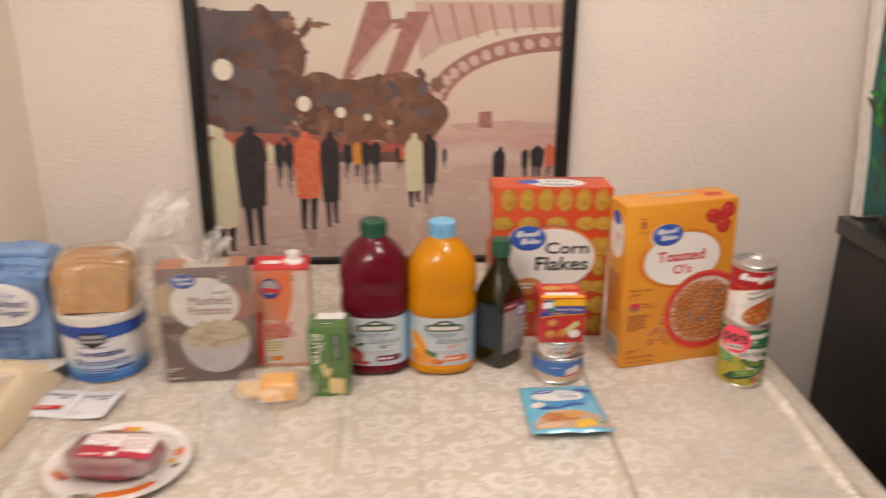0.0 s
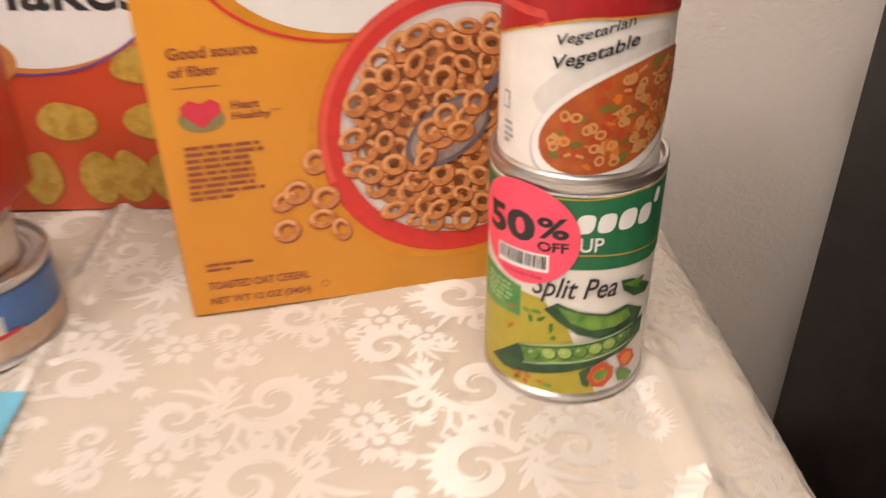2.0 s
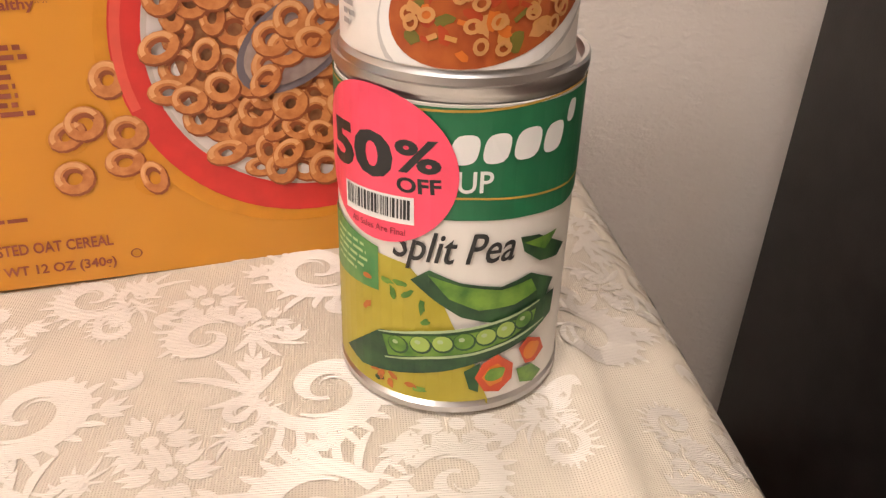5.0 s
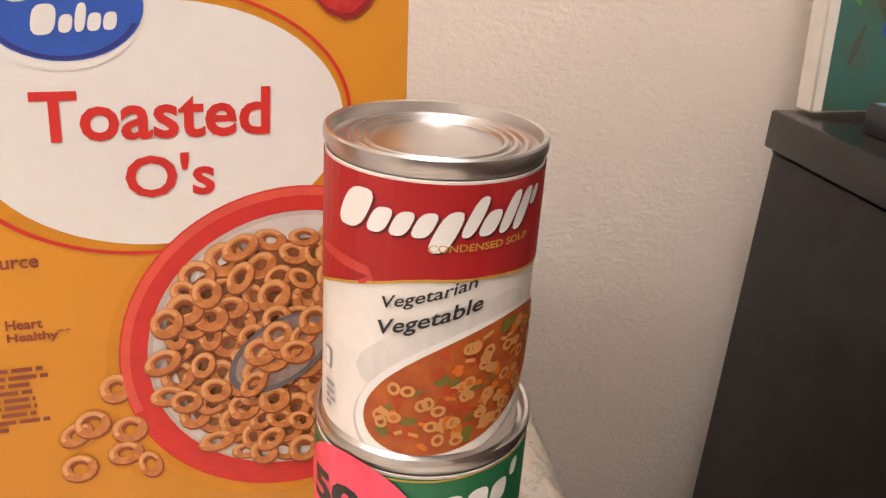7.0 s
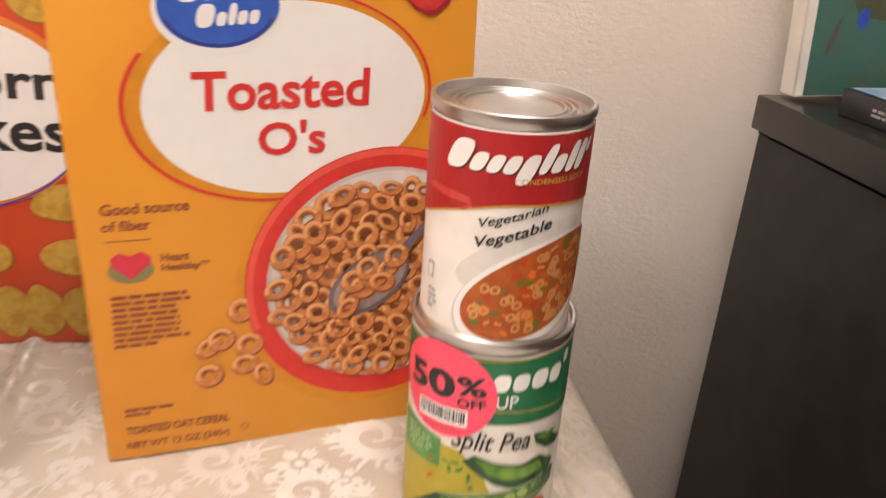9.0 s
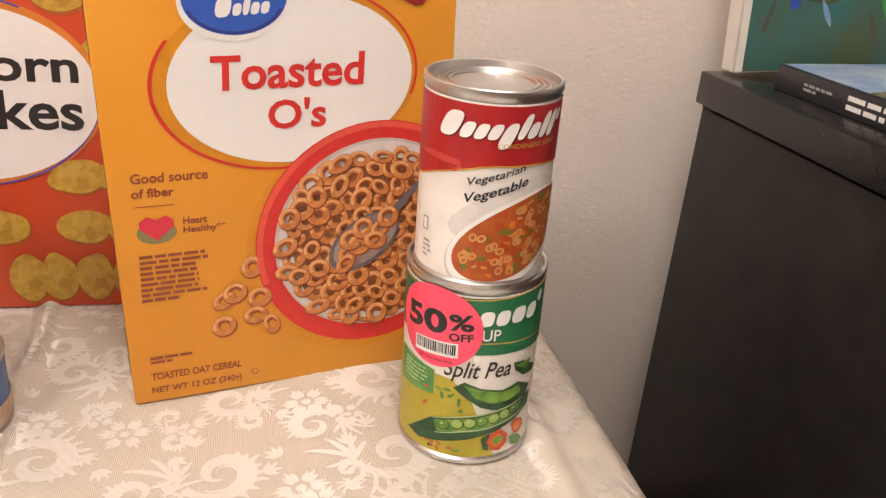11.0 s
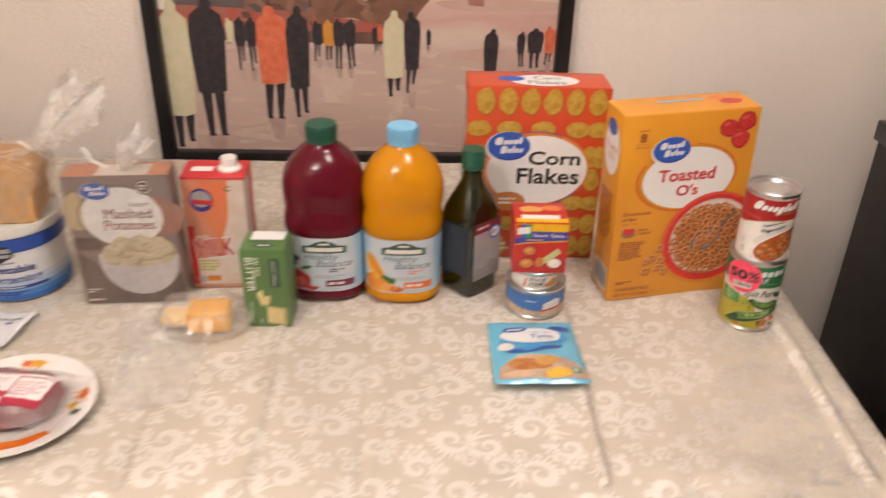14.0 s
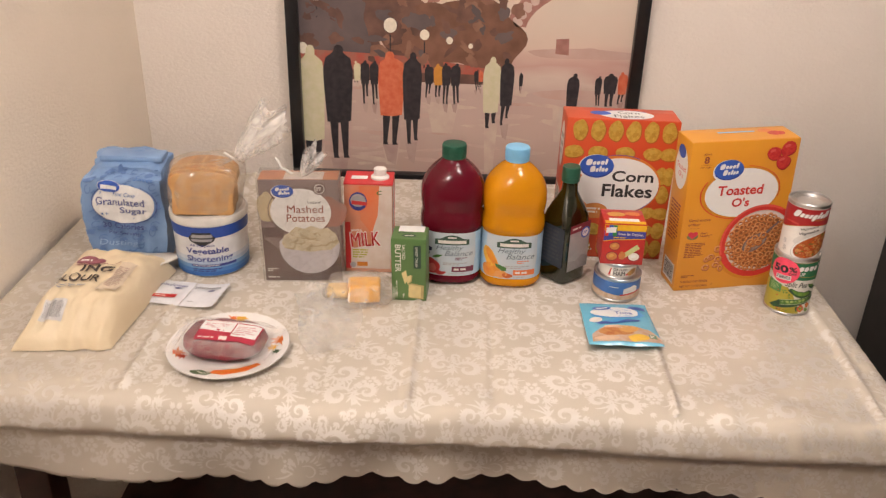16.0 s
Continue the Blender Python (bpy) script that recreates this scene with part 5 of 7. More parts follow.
def tuna_can():
    r, h = 0.0425, 0.047
    t = thing("tuna_can", pose(0.376, 1.229, TZ), "low silver fish can with a blue label", "can")
    can(t, r, h, 2, card("label_blue", (0.06, 0.16, 0.42), bump=0.02))
    f = round_of(r + 0.0007)
    fish = ink("fish_flake", (0.5, 0.34, 0.22), col2=(0.62, 0.48, 0.36), scale=120)
    sh = [(poly([(-0.13, 0.006), (0.13, 0.006), (0.13, 0.015), (0.04, 0.019), (0.0, 0.015), (-0.04, 0.018), (-0.13, 0.015)]), fish, 1), (poly([(0.005, 0.017), (0.034, 0.019), (0.034, 0.03), (0.026, 0.034), (0.006, 0.028)]), PALE, 2), (ribbon([(0.0, 0.0155), (0.02, 0.018), (0.042, 0.02)], [0.002, 0.003, 0.002]), RED, 3), (rect(-0.02, 0.03, -0.004, 0.0315), PALE, 2)]
    art("label_print", t, f, sh, "", 0.005)
    g = thing("ham_can", pose(0.373, 1.226, TZ + 0.0435), "small white meat can set on a fish can", "can")
    can(g, 0.0335, 0.031, 2, card("label_white", (0.72, 0.69, 0.64)))
    f2 = round_of(0.0342)
    art("label_print", g, f2, [(word("DEVILED", -0.012, 0.0185, 0.0125, 0.0232, 0.01), BLACK, 1), (word("HAM", -0.012, 0.009, 0.0085, 0.0172, 0.02), BLACK, 1), (blob(0.024, 0.014, 0.011, 0.006, 3, 12), ink("toast_tan", (0.5, 0.27, 0.08)), 1), (blob(0.0125, 0.011, 0.0025, 0.002, 3), RED, 2), (ribbon([(-0.02, 0.008), (-0.017, 0.022)], [0.003, 0.002]), RED, 1)], "", 0.004)
    w, d, hh = 0.075, 0.066, 0.079
    k = thing("dip_box", pose(0.373, 1.194 + d / 2, TZ + 0.0745, 0, 0, -1), "small red carton of dipping cups standing on cans", "carton")
    carton(k, w, d, hh, card("carton_red", (0.52, 0.02, 0.015), coat=0.3))
    f3 = front_of(w, d)
    sh = [(rect(0.001, 0.0661, w - 0.001, hh - 0.001), ink("yellow", (0.75, 0.42, 0.01)), 1), (poly([(0.001, 0.046), (0.02, 0.049), (w - 0.001, 0.0525), (w - 0.001, 0.066), (0.001, 0.066)]), ink("band_blue", (0.05, 0.05, 0.3)), 2), (ribbon([(0.001, 0.0455), (0.02, 0.0487), (w - 0.001, 0.0522)], [0.0015] * 3), ink("yellow", (0.75, 0.42, 0.01)), 3)]
    art("front_panel", k, f3, sh)
    art("badge", k, f3, [(rect(0.002, 0.056, 0.0085, 0.077), RED, 4), (rect(0.0085, 0.056, 0.016, 0.077), BLUE, 4), (rect(0.016, 0.056, 0.023, 0.077), ink("badge_green", (0.03, 0.25, 0.06)), 4), (poly([(0.004, 0.0615), (0.0215, 0.063), (0.0215, 0.0735), (0.004, 0.072)]), WHITE, 5)], "striped badge with a plain white bar")
    art("slogan", k, f3, [(word("Great for Dipping...", 0.026, 0.0565, 0.0715, 0.063, 0.01), WHITE, 4), (lines(0.018, 0.0515, 0.0715, 0.055, 1, 2), ink("yellow", (0.75, 0.42, 0.01)), 4)])
    food = []
    for x, y, q in ((0.022, 0.036, 0.0085), (0.019, 0.016, 0.0095), (0.058, 0.0165, 0.0095)):
        food += [(ell(x, y, q * 1.15, q, 0, 24), ink("dark_red", (0.25, 0.02, 0.03)), 1), (ell(x, y, q, q * 0.8, 0, 24), ink("dip_tan", (0.55, 0.2, 0.05)) if x < 0.05 else PALE, 2), (ell(x - 0.001, y + 0.001, q * 0.5, q * 0.35, 20, 16), ink("dip_gold", (0.62, 0.33, 0.08)) if x < 0.05 else WHITE, 3)]
    food += [(ribbon([(0.038, 0.016), (0.064, 0.037)], [0.0085, 0.0095]), ink("celery", (0.5, 0.52, 0.22)), 3), (blob(0.037, 0.018, 0.006, 0.008, 4), ink("dip_tan", (0.55, 0.2, 0.05)), 4)]
    arts("snack_picture", k, f3, food)
    art("top_print", k, top_of(w, d, hh), [(rect(0.002, 0.002, w - 0.002, 0.014), ink("yellow", (0.75, 0.42, 0.01)), 1), (rect(0.01, 0.012, w - 0.012, 0.024), WHITE, 2), (blob(0.025, 0.042, 0.016, 0.01, 3), ink("dip_gold", (0.62, 0.33, 0.08)), 1), (blob(0.055, 0.046, 0.014, 0.008, 5), ink("berry_pale", (0.66, 0.2, 0.06)), 1)])


tuna_can()


def pouch():
    w, d, h = 0.122, 0.15, 0.017
    t = thing("fish_pouch", pose(0.363, 1.0985, TZ + 0.0005, 0, 0, 1), "light blue foil pouch of fish lying flat", "pouch")
    bm = pillow(w, d, h, 30, 34, 0.7)
    for v in bm.verts:
        k = (v.co.y / d + 0.5)
        v.co.x *= 1.02 - 0.05 * k
        v.co.z = v.co.z * (1.05 - 0.5 * k) + 0.0014 * noise.noise((v.co.x * 40, v.co.y * 30, 0)) + 0.006 * (1 - k) ** 3
    for v in bm.verts:
        v.co.z = max(v.co.z, 0.0002)
    m_blue = card("foil_blue", (0.17, 0.50, 0.68), rough=0.25, coat=0.5, bump=0.25, bscale=60)
    part("foil", bm, m_blue, t, "light blue foil skin")

    def f(u, v, hh):
        x, y = u - w / 2, v - d / 2
        a, b = 2 * x / w, 2 * y / d
        kk = max(0.0, (1 - a ** 4) * (1 - b ** 4)) ** 0.7
        z = h * (0.35 + 0.65 * kk)
        k = y / d + 0.5
        z = z * (1.05 - 0.5 * k) + 0.0014 * noise.noise((x * (1.02 - 0.05 * k) * 40, y * 30, 0)) + 0.006 * (1 - k) ** 3
        return (x * (1.02 - 0.05 * k), y, z + 0.0004 + hh)

    navy = ink("pouch_navy", (0.04, 0.1, 0.36))
    lb = ink("pouch_blue", (0.06, 0.3, 0.6))
    pn = [(poly([(0.012, 0.092), (0.03, 0.118), (0.06, 0.126), (0.1, 0.118), (0.11, 0.1), (0.1, 0.09), (0.08, 0.083), (0.03, 0.082)]), lb, 0), (blob(0.058, 0.106, 0.044, 0.0185, 5, 4, 0.06, 40), WHITE, 2), (poly([(0.018, 0.066), (0.05, 0.076), (0.098, 0.082), (0.094, 0.074), (0.06, 0.066), (0.025, 0.06)]), navy, 1), (poly([(0.03, 0.072), (0.06, 0.084), (0.072, 0.078), (0.05, 0.068)]), lb, 2), (poly([(0.083, 0.121), (0.115, 0.118), (0.116, 0.131), (0.088, 0.133)]), navy, 1), (ell(0.02, 0.077, 0.011, 0.009), PALE, 3)]
    art("name_panel", t, f, pn, "white name panel on blue", 0.006, 0.006)
    art("badge", t, f, [(ell(0.036, 0.121, 0.017, 0.0075, 4), navy, 4), (poly([(0.026, 0.118), (0.046, 0.1195), (0.046, 0.1235), (0.026, 0.122)]), WHITE, 5)], "blue oval badge", 0.006, 0.006)
    art("title", t, f, [(word("Chunk Light", 0.046, 0.1105, 0.088, 0.1155), lb, 4), (word("Tuna", 0.056, 0.0985, 0.088, 0.1085, 0.015), navy, 4), (word("in water", 0.064, 0.0925, 0.086, 0.0962), lb, 4)], "blue product title", 0.006, 0.006)
    food = [(poly([(0.006, 0.006), (0.122, 0.006), (0.121, 0.022), (0.105, 0.043), (0.08, 0.055), (0.055, 0.058), (0.03, 0.05), (0.008, 0.03)]), ink("dish_grey", (0.52, 0.42, 0.36), col2=(0.45, 0.27, 0.16), scale=60), 1), (blob(0.05, 0.037, 0.03, 0.017, 4, 8, 0.15, 30), ink("fish_brown", (0.4, 0.13, 0.035), col2=(0.52, 0.24, 0.08), scale=80), 2), (blob(0.07, 0.042, 0.017, 0.011, 9, 10, 0.15), ink("fish_gold", (0.62, 0.33, 0.1)), 3), (blob(0.05, 0.052, 0.02, 0.006, 12, 5, 0.2), ink("fish_pale", (0.6, 0.42, 0.28)), 3), (blob(0.082, 0.016, 0.017, 0.009, 3, 5), ink("lemon", (0.68, 0.42, 0.05)), 3), (blob(0.03, 0.014, 0.02, 0.006, 7), ink("fish_pale", (0.6, 0.42, 0.28)), 3), (rect(0.1, 0.016, 0.113, 0.028), ink("seal_green", (0.1, 0.25, 0.16)), 3), (lines(0.102, 0.018, 0.111, 0.026, 2, 2), WHITE, 4)]
    art("dish_picture", t, f, food, "printed plate of fish", 0.006, 0.006)
    art("tear_notch", t, f, [(ell(0.066, 0.144, 0.002, 0.0014), BLACK, 1)])


pouch()

# ---- bottles ----
def juice_bottle(x, y, juice, cap_m, label, fruit):
    t = thing("juice_bottle", pose(x, y, TZ) @ Matrix.Diagonal((1.06, 1.05, 1.0, 1)), label, "bottle", "juice bottles")
    R, D = 0.0555, 0.052
    rows = [(0.0, 0.046, 0.043, 2.6, 0, 0), (0.002, 0.051, 0.048, 2.6, 0, 0), (0.008, 0.0545, 0.0515, 2.6, 0, 0), (0.016, 0.0545, 0.0515, 2.6, 0, 0), (0.0185, 0.0535, 0.0502, 2.6, 0, 0), (0.108, 0.0535, 0.0502, 2.6, 0, 0), (0.111, 0.0552, 0.052, 2.6, 0, 0), (0.118, R, D, 2.6, 0, 0), (0.128, 0.0548, 0.051, 2.6, 0, 0), (0.136, 0.0535, 0.0495, 2.6, 0, 0), (0.142, 0.0525, 0.048, 2.6, 0, 0), (0.152, 0.0545, 0.049, 2.5, 0, 0), (0.166, R, 0.051, 2.4, 0, 0), (0.18, 0.0548, 0.0505, 2.3, 0, 0), (0.194, 0.0515, 0.048, 2.2, 0, 0), (0.207, 0.045, 0.043, 2.1, 0, 0), (0.218, 0.0365, 0.036, 2, 0, 0), (0.227, 0.0275, 0.0275, 2, 0, 0), (0.233, 0.0205, 0.0205, 2, 0, 0), (0.24, 0.019, 0.019, 2, 0, 0)]
    part("bottle_body", loft(rows, 72), juice, t, "clear plastic bottle full of juice")
    prof = [(0.0185, 0.2355), (0.0205, 0.2358), (0.0207, 0.24), (0.0205, 0.2405), (0.0207, 0.241), (0.0207, 0.258), (0.0198, 0.2605), (0.0175, 0.2612)]
    capo = part("cap", lathe(prof, 60), cap_m, t, "ribbed plastic screw cap")
    ribs = bmesh.new()
    for i in range(60):
        a = 2 * math.pi * i / 60
        bmesh.ops.create_cube(ribs, size=1, matrix=pose(0.0207 * math.cos(a), 0.0207 * math.sin(a), 0.2495, 0, 0, math.degrees(a)) @ Matrix.Diagonal((0.0006, 0.0008, 0.0155, 1)))
    part("grip_ribs", ribs, cap_m, capo, smooth=False)

    def skin(u, v, h):
        a = u / 0.052
        c, s = math.sin(a), -math.cos(a)
        k = (abs(c) ** 2.6 + abs(s) ** 2.6) ** (-1 / 2.6)
        return ((0.0537 + h) * k * c, (0.0504 + h) * k * s, v)

    C = 0.005
    lb = ink("label_sky", (0.33, 0.52, 0.68), col2=(0.42, 0.58, 0.70), scale=12)
    pl = ink("label_paper", (0.52, 0.57, 0.6), col2=(0.44, 0.52, 0.58), scale=25)
    art("paper_label", t, skin, [(rect(-0.16, 0.0195, 0.16, 0.107), lb, 0), (poly([(-0.042, 0.0195), (0.038, 0.0195), (0.043, 0.06), (0.041, 0.107), (-0.045, 0.107), (-0.048, 0.06)]), pl, 1)], "pale blue wraparound paper label", C)
    gr = ink("badge_forest", (0.03, 0.07, 0.045))
    art("badge", t, skin, [(poly([(-0.026, 0.083), (0.03, 0.083), (0.03, 0.094), (0.021, 0.0955), (0.012, 0.101), (0.002, 0.1035), (-0.008, 0.101), (-0.017, 0.0955), (-0.026, 0.094)]), gr, 3), (rect(-0.021, 0.0858, 0.025, 0.0922), PALE, 4), (rect(-0.005, 0.0965, 0.009, 0.0993), PALE, 4)], "dark green gabled badge with plain bars", C)
    art("title", t, skin, [(word("Healthy", -0.024, 0.0695, 0.021, 0.0825, 0.004, 0.35), ink("script_grey", (0.12, 0.14, 0.17)), 3), (word("Balance", -0.01, 0.0605, 0.037, 0.0715, 0.004, 0.35), ink("script_grey", (0.12, 0.14, 0.17)), 3)], "slanted dark title", C)
    tint = fruit[0]
    low = [(lines(0.008, 0.0515, 0.032, 0.0585, 2, 2), tint, 3), (rect(0.0025, 0.0275, 0.0395, 0.0385), tint, 3), (lines(0.006, 0.0295, 0.037, 0.0365, 1, 4), PALE, 4), (lines(-0.002, 0.0225, 0.037, 0.0252, 1, 4), GREY, 3), (lines(-0.012, 0.041, 0.03, 0.0475, 2, 8), GREY, 3)]
    art("fine_print", t, skin, low, "", C)
    art("fruit_picture", t, skin, fruit[1], fruit[2], C)


def clear_juice(name, col, trans):
    m = mat(name, col, rough=0.16, var=0.1, scale=12, coat=0.06, trans=trans, spec=0.28)
    return m


org, org2, pch = ink("fruit_orange", (0.62, 0.17, 0.015), col2=(0.7, 0.28, 0.03), scale=70), ink("fruit_deep", (0.5, 0.1, 0.01)), ink("fruit_peach", (0.72, 0.38, 0.04))
orange_fruit = [(blob(-0.036, 0.034, 0.017, 0.0145, 3, 0, 0.06, 28), org, 4), (blob(-0.0385, 0.0605, 0.012, 0.021, 5, 28, 0.08, 28), pch, 4), (blob(-0.035, 0.062, 0.006, 0.018, 5, 30, 0.08), org, 5), (blob(-0.018, 0.0285, 0.0115, 0.007, 6, 10, 0.15), ink("segment", (0.7, 0.3, 0.08)), 6), (blob(-0.007, 0.0265, 0.008, 0.0055, 8, -5, 0.15), org2, 6), (leaf(-0.028, 0.049, 0.024, 0.008, -32), ink("leaf_green", (0.05, 0.16, 0.03)), 6), (blob(-0.014, 0.0405, 0.005, 0.005, 4), ink("leaf_green", (0.05, 0.16, 0.03)), 6)]
juice_bottle(0.18, 1.277, clear_juice("orange_juice", (0.70, 0.28, 0.004), 0.22), mat("cap_blue", (0.20, 0.48, 0.72), rough=0.4), "plastic bottle of orange juice with a light blue cap", (ink("juice_tint", (0.68, 0.16, 0.04)), orange_fruit, "printed oranges and peach slices"))
pom, pom2 = ink("pomegranate", (0.35, 0.012, 0.02), col2=(0.5, 0.05, 0.04), scale=60), ink("blueberry", (0.02, 0.025, 0.08))
purple_fruit = [(blob(-0.034, 0.037, 0.0165, 0.0165, 3, 0, 0.08, 28), pom, 4), (blob(-0.03, 0.034, 0.007, 0.009, 7, 0, 0.2), ink("pom_light", (0.55, 0.12, 0.1)), 5), (ell(-0.041, 0.063, 0.006, 0.006), pom2, 5), (ell(-0.043, 0.074, 0.0055, 0.0055), pom2, 5), (ell(-0.035, 0.0715, 0.0045, 0.0045), pom2, 5), (blob(-0.017, 0.0255, 0.009, 0.0045, 9, 0, 0.3), pom, 5), (leaf(-0.03, 0.056, 0.018, 0.006, 20), ink("leaf_green", (0.05, 0.16, 0.03)), 5)]
juice_bottle(0.0665, 1.281, clear_juice("berry_juice", (0.12, 0.0025, 0.013), 0.12), mat("cap_green", (0.012, 0.085, 0.05), rough=0.4), "plastic bottle of dark red juice with a green cap", (ink("juice_wine", (0.14, 0.02, 0.05)), purple_fruit, "printed pomegranate and berries"))


def oil_bottle():
    t = thing("oil_bottle", pose(0.28, 1.284, TZ, 0, 0, 42), "dark green glass bottle of olive oil", "bottle")
    a = 0.0335
    rows = [(0.0, a * 0.86, a * 0.86, 5, 0, 0), (0.003, a * 0.97, a * 0.97, 5, 0, 0), (0.008, a, a, 5, 0, 0), (0.125, a, a, 5, 0, 0), (0.135, a * 0.97, a * 0.97, 4, 0, 0), (0.15, a * 0.82, a * 0.82, 3, 0, 0), (0.165, a * 0.62, a * 0.62, 2.4, 0, 0), (0.178, a * 0.46, a * 0.46, 2, 0, 0), (0.195, a * 0.41, a * 0.41, 2, 0, 0), (0.2, a * 0.41, a * 0.41, 2, 0, 0)]
    part("glass_body", loft(rows, 64), mat("bottle_glass", (0.010, 0.014, 0.003), rough=0.07, var=0.3, scale=10, coat=0.8, trans=0.15), t, "dark green glass")
    capo = part("cap", lathe([(0.0158, 0.196), (0.0166, 0.1965), (0.0166, 0.222), (0.0155, 0.2245), (0.013, 0.225)], 48), mat("cap_green", (0.012, 0.085, 0.05), rough=0.4), t, "dark green screw cap")
    part("cap_ring", lathe([(0.0168, 0.2035), (0.0172, 0.204), (0.0172, 0.2055), (0.0168, 0.206)], 48, close_bottom=False, close_top=False), mat("cap_green", (0.012, 0.085, 0.05), rough=0.4), capo)
    f = front_of(2 * a, 2 * a)
    w = 2 * a
    sh = [(rect(0.008, 0.028, w - 0.004, 0.122), ink("label_bone", (0.4, 0.38, 0.37), col2=(0.32, 0.31, 0.31), scale=30), 1), (poly([(0.008, 0.106), (w - 0.004, 0.106), (w - 0.004, 0.122), (0.008, 0.122)]), ink("maroon", (0.2, 0.015, 0.03)), 2), (lines(0.014, 0.111, 0.05, 0.118, 1, 3), PALE, 3), (poly([(0.008, 0.028), (w - 0.004, 0.028), (w - 0.004, 0.05), (0.045, 0.056), (0.03, 0.046), (0.008, 0.05)]), ink("grove_grey", (0.3, 0.28, 0.27)), 2)]
    art("paper_label", t, f, sh, "white label with a maroon band")
    art("label_print", t, f, [(word("EXTRA", 0.018, 0.078, 0.05, 0.085), GREY, 3), (word("VIRGIN", 0.018, 0.068, 0.05, 0.075), GREY, 3), (ell(w - 0.017, 0.101, 0.0115, 0.0115), BLUE, 4), (ell(w - 0.017, 0.101, 0.0085, 0.0085), WHITE, 5), (lines(w - 0.023, 0.098, w - 0.012, 0.104, 2, 4), BLUE, 6)])
    art("back_label", t, left_of(w, w), [(rect(0.006, 0.035, w - 0.006, 0.115), ink("label_back", (0.03, 0.035, 0.05)), 1), (lines(0.012, 0.04, w - 0.014, 0.11, 9, 5), ink("label_dim", (0.05, 0.05, 0.055)), 2)], kind="stuff")


oil_bottle()


# ---- cartons ----
def butter_box():
    w, d, h = 0.062, 0.055, 0.123
    t = thing("butter_box", pose(-0.0035, 1.164 + d / 2, TZ, 0, -1.2, -3), "green carton of salted butter standing on end", "carton")
    carton(t, w, d, h, card("carton_green", (0.085, 0.17, 0.05), col2=(0.1, 0.2, 0.06), scale=14))
    f = front_of(w, d)
    def upright(text, x0, y0, x1, y1):
        vs, fs = word(text, 0, 0, y1 - y0, x1 - x0, 0.015)
        return [(x0 + (x1 - x0) - (x1 - x0) + b, y1 - a) for a, b in vs], fs
    art("title", t, f, [(upright("BUTTER", 0.007, 0.058, 0.0175, 0.112), PALE, 2), (upright("SALTED", 0.0195, 0.083, 0.0255, 0.112), PALE, 2)], "pale upright lettering")
    art("badge", t, f, [(rect(0.04, 0.066, 0.053, 0.111), ink("badge_forest", (0.03, 0.07, 0.045)), 2), (upright("SWEET CREAM", 0.043, 0.069, 0.0475, 0.108), PALE, 3)])
    bt, bs = ink("butter_yellow", (0.62, 0.50, 0.24)), ink("butter_shade", (0.42, 0.33, 0.14))
    art("butter_picture", t, f, [(poly([(0.032, 0.006), (0.057, 0.004), (0.058, 0.032), (0.034, 0.036)]), bs, 2), (poly([(0.03, 0.008), (0.052, 0.006), (0.053, 0.03), (0.031, 0.034)]), bt, 3), (poly([(0.018, 0.055), (0.026, 0.062), (0.03, 0.042), (0.024, 0.034)]), bt, 3), (poly([(0.03, 0.048), (0.038, 0.052), (0.036, 0.04), (0.029, 0.032)]), bs, 2), (poly([(0.029, 0.05), (0.036, 0.053), (0.034, 0.041), (0.028, 0.034)]), bt, 3)], "printed butter pats")
    art("fine_print", t, f, [(upright("NET WT 16 OZ", 0.0075, 0.006, 0.0105, 0.04), PALE, 2), (lines(0.02, 0.006, 0.024, 0.014, 3, 2), PALE, 2)])
    art("top_print", t, top_of(w, d, h), [(rect(0.01, 0.03, w - 0.006, d - 0.001), WHITE, 2), (ell(w / 2, 0.014, 0.013, 0.0055), ink("badge_forest", (0.03, 0.07, 0.045)), 1), (rect(w / 2 - 0.008, 0.0125, w / 2 + 0.008, 0.0155), PALE, 2), (lines(0.01, 0.022, w - 0.012, 0.027, 1, 4), ink("badge_forest", (0.03, 0.07, 0.045)), 1)])


butter_box()


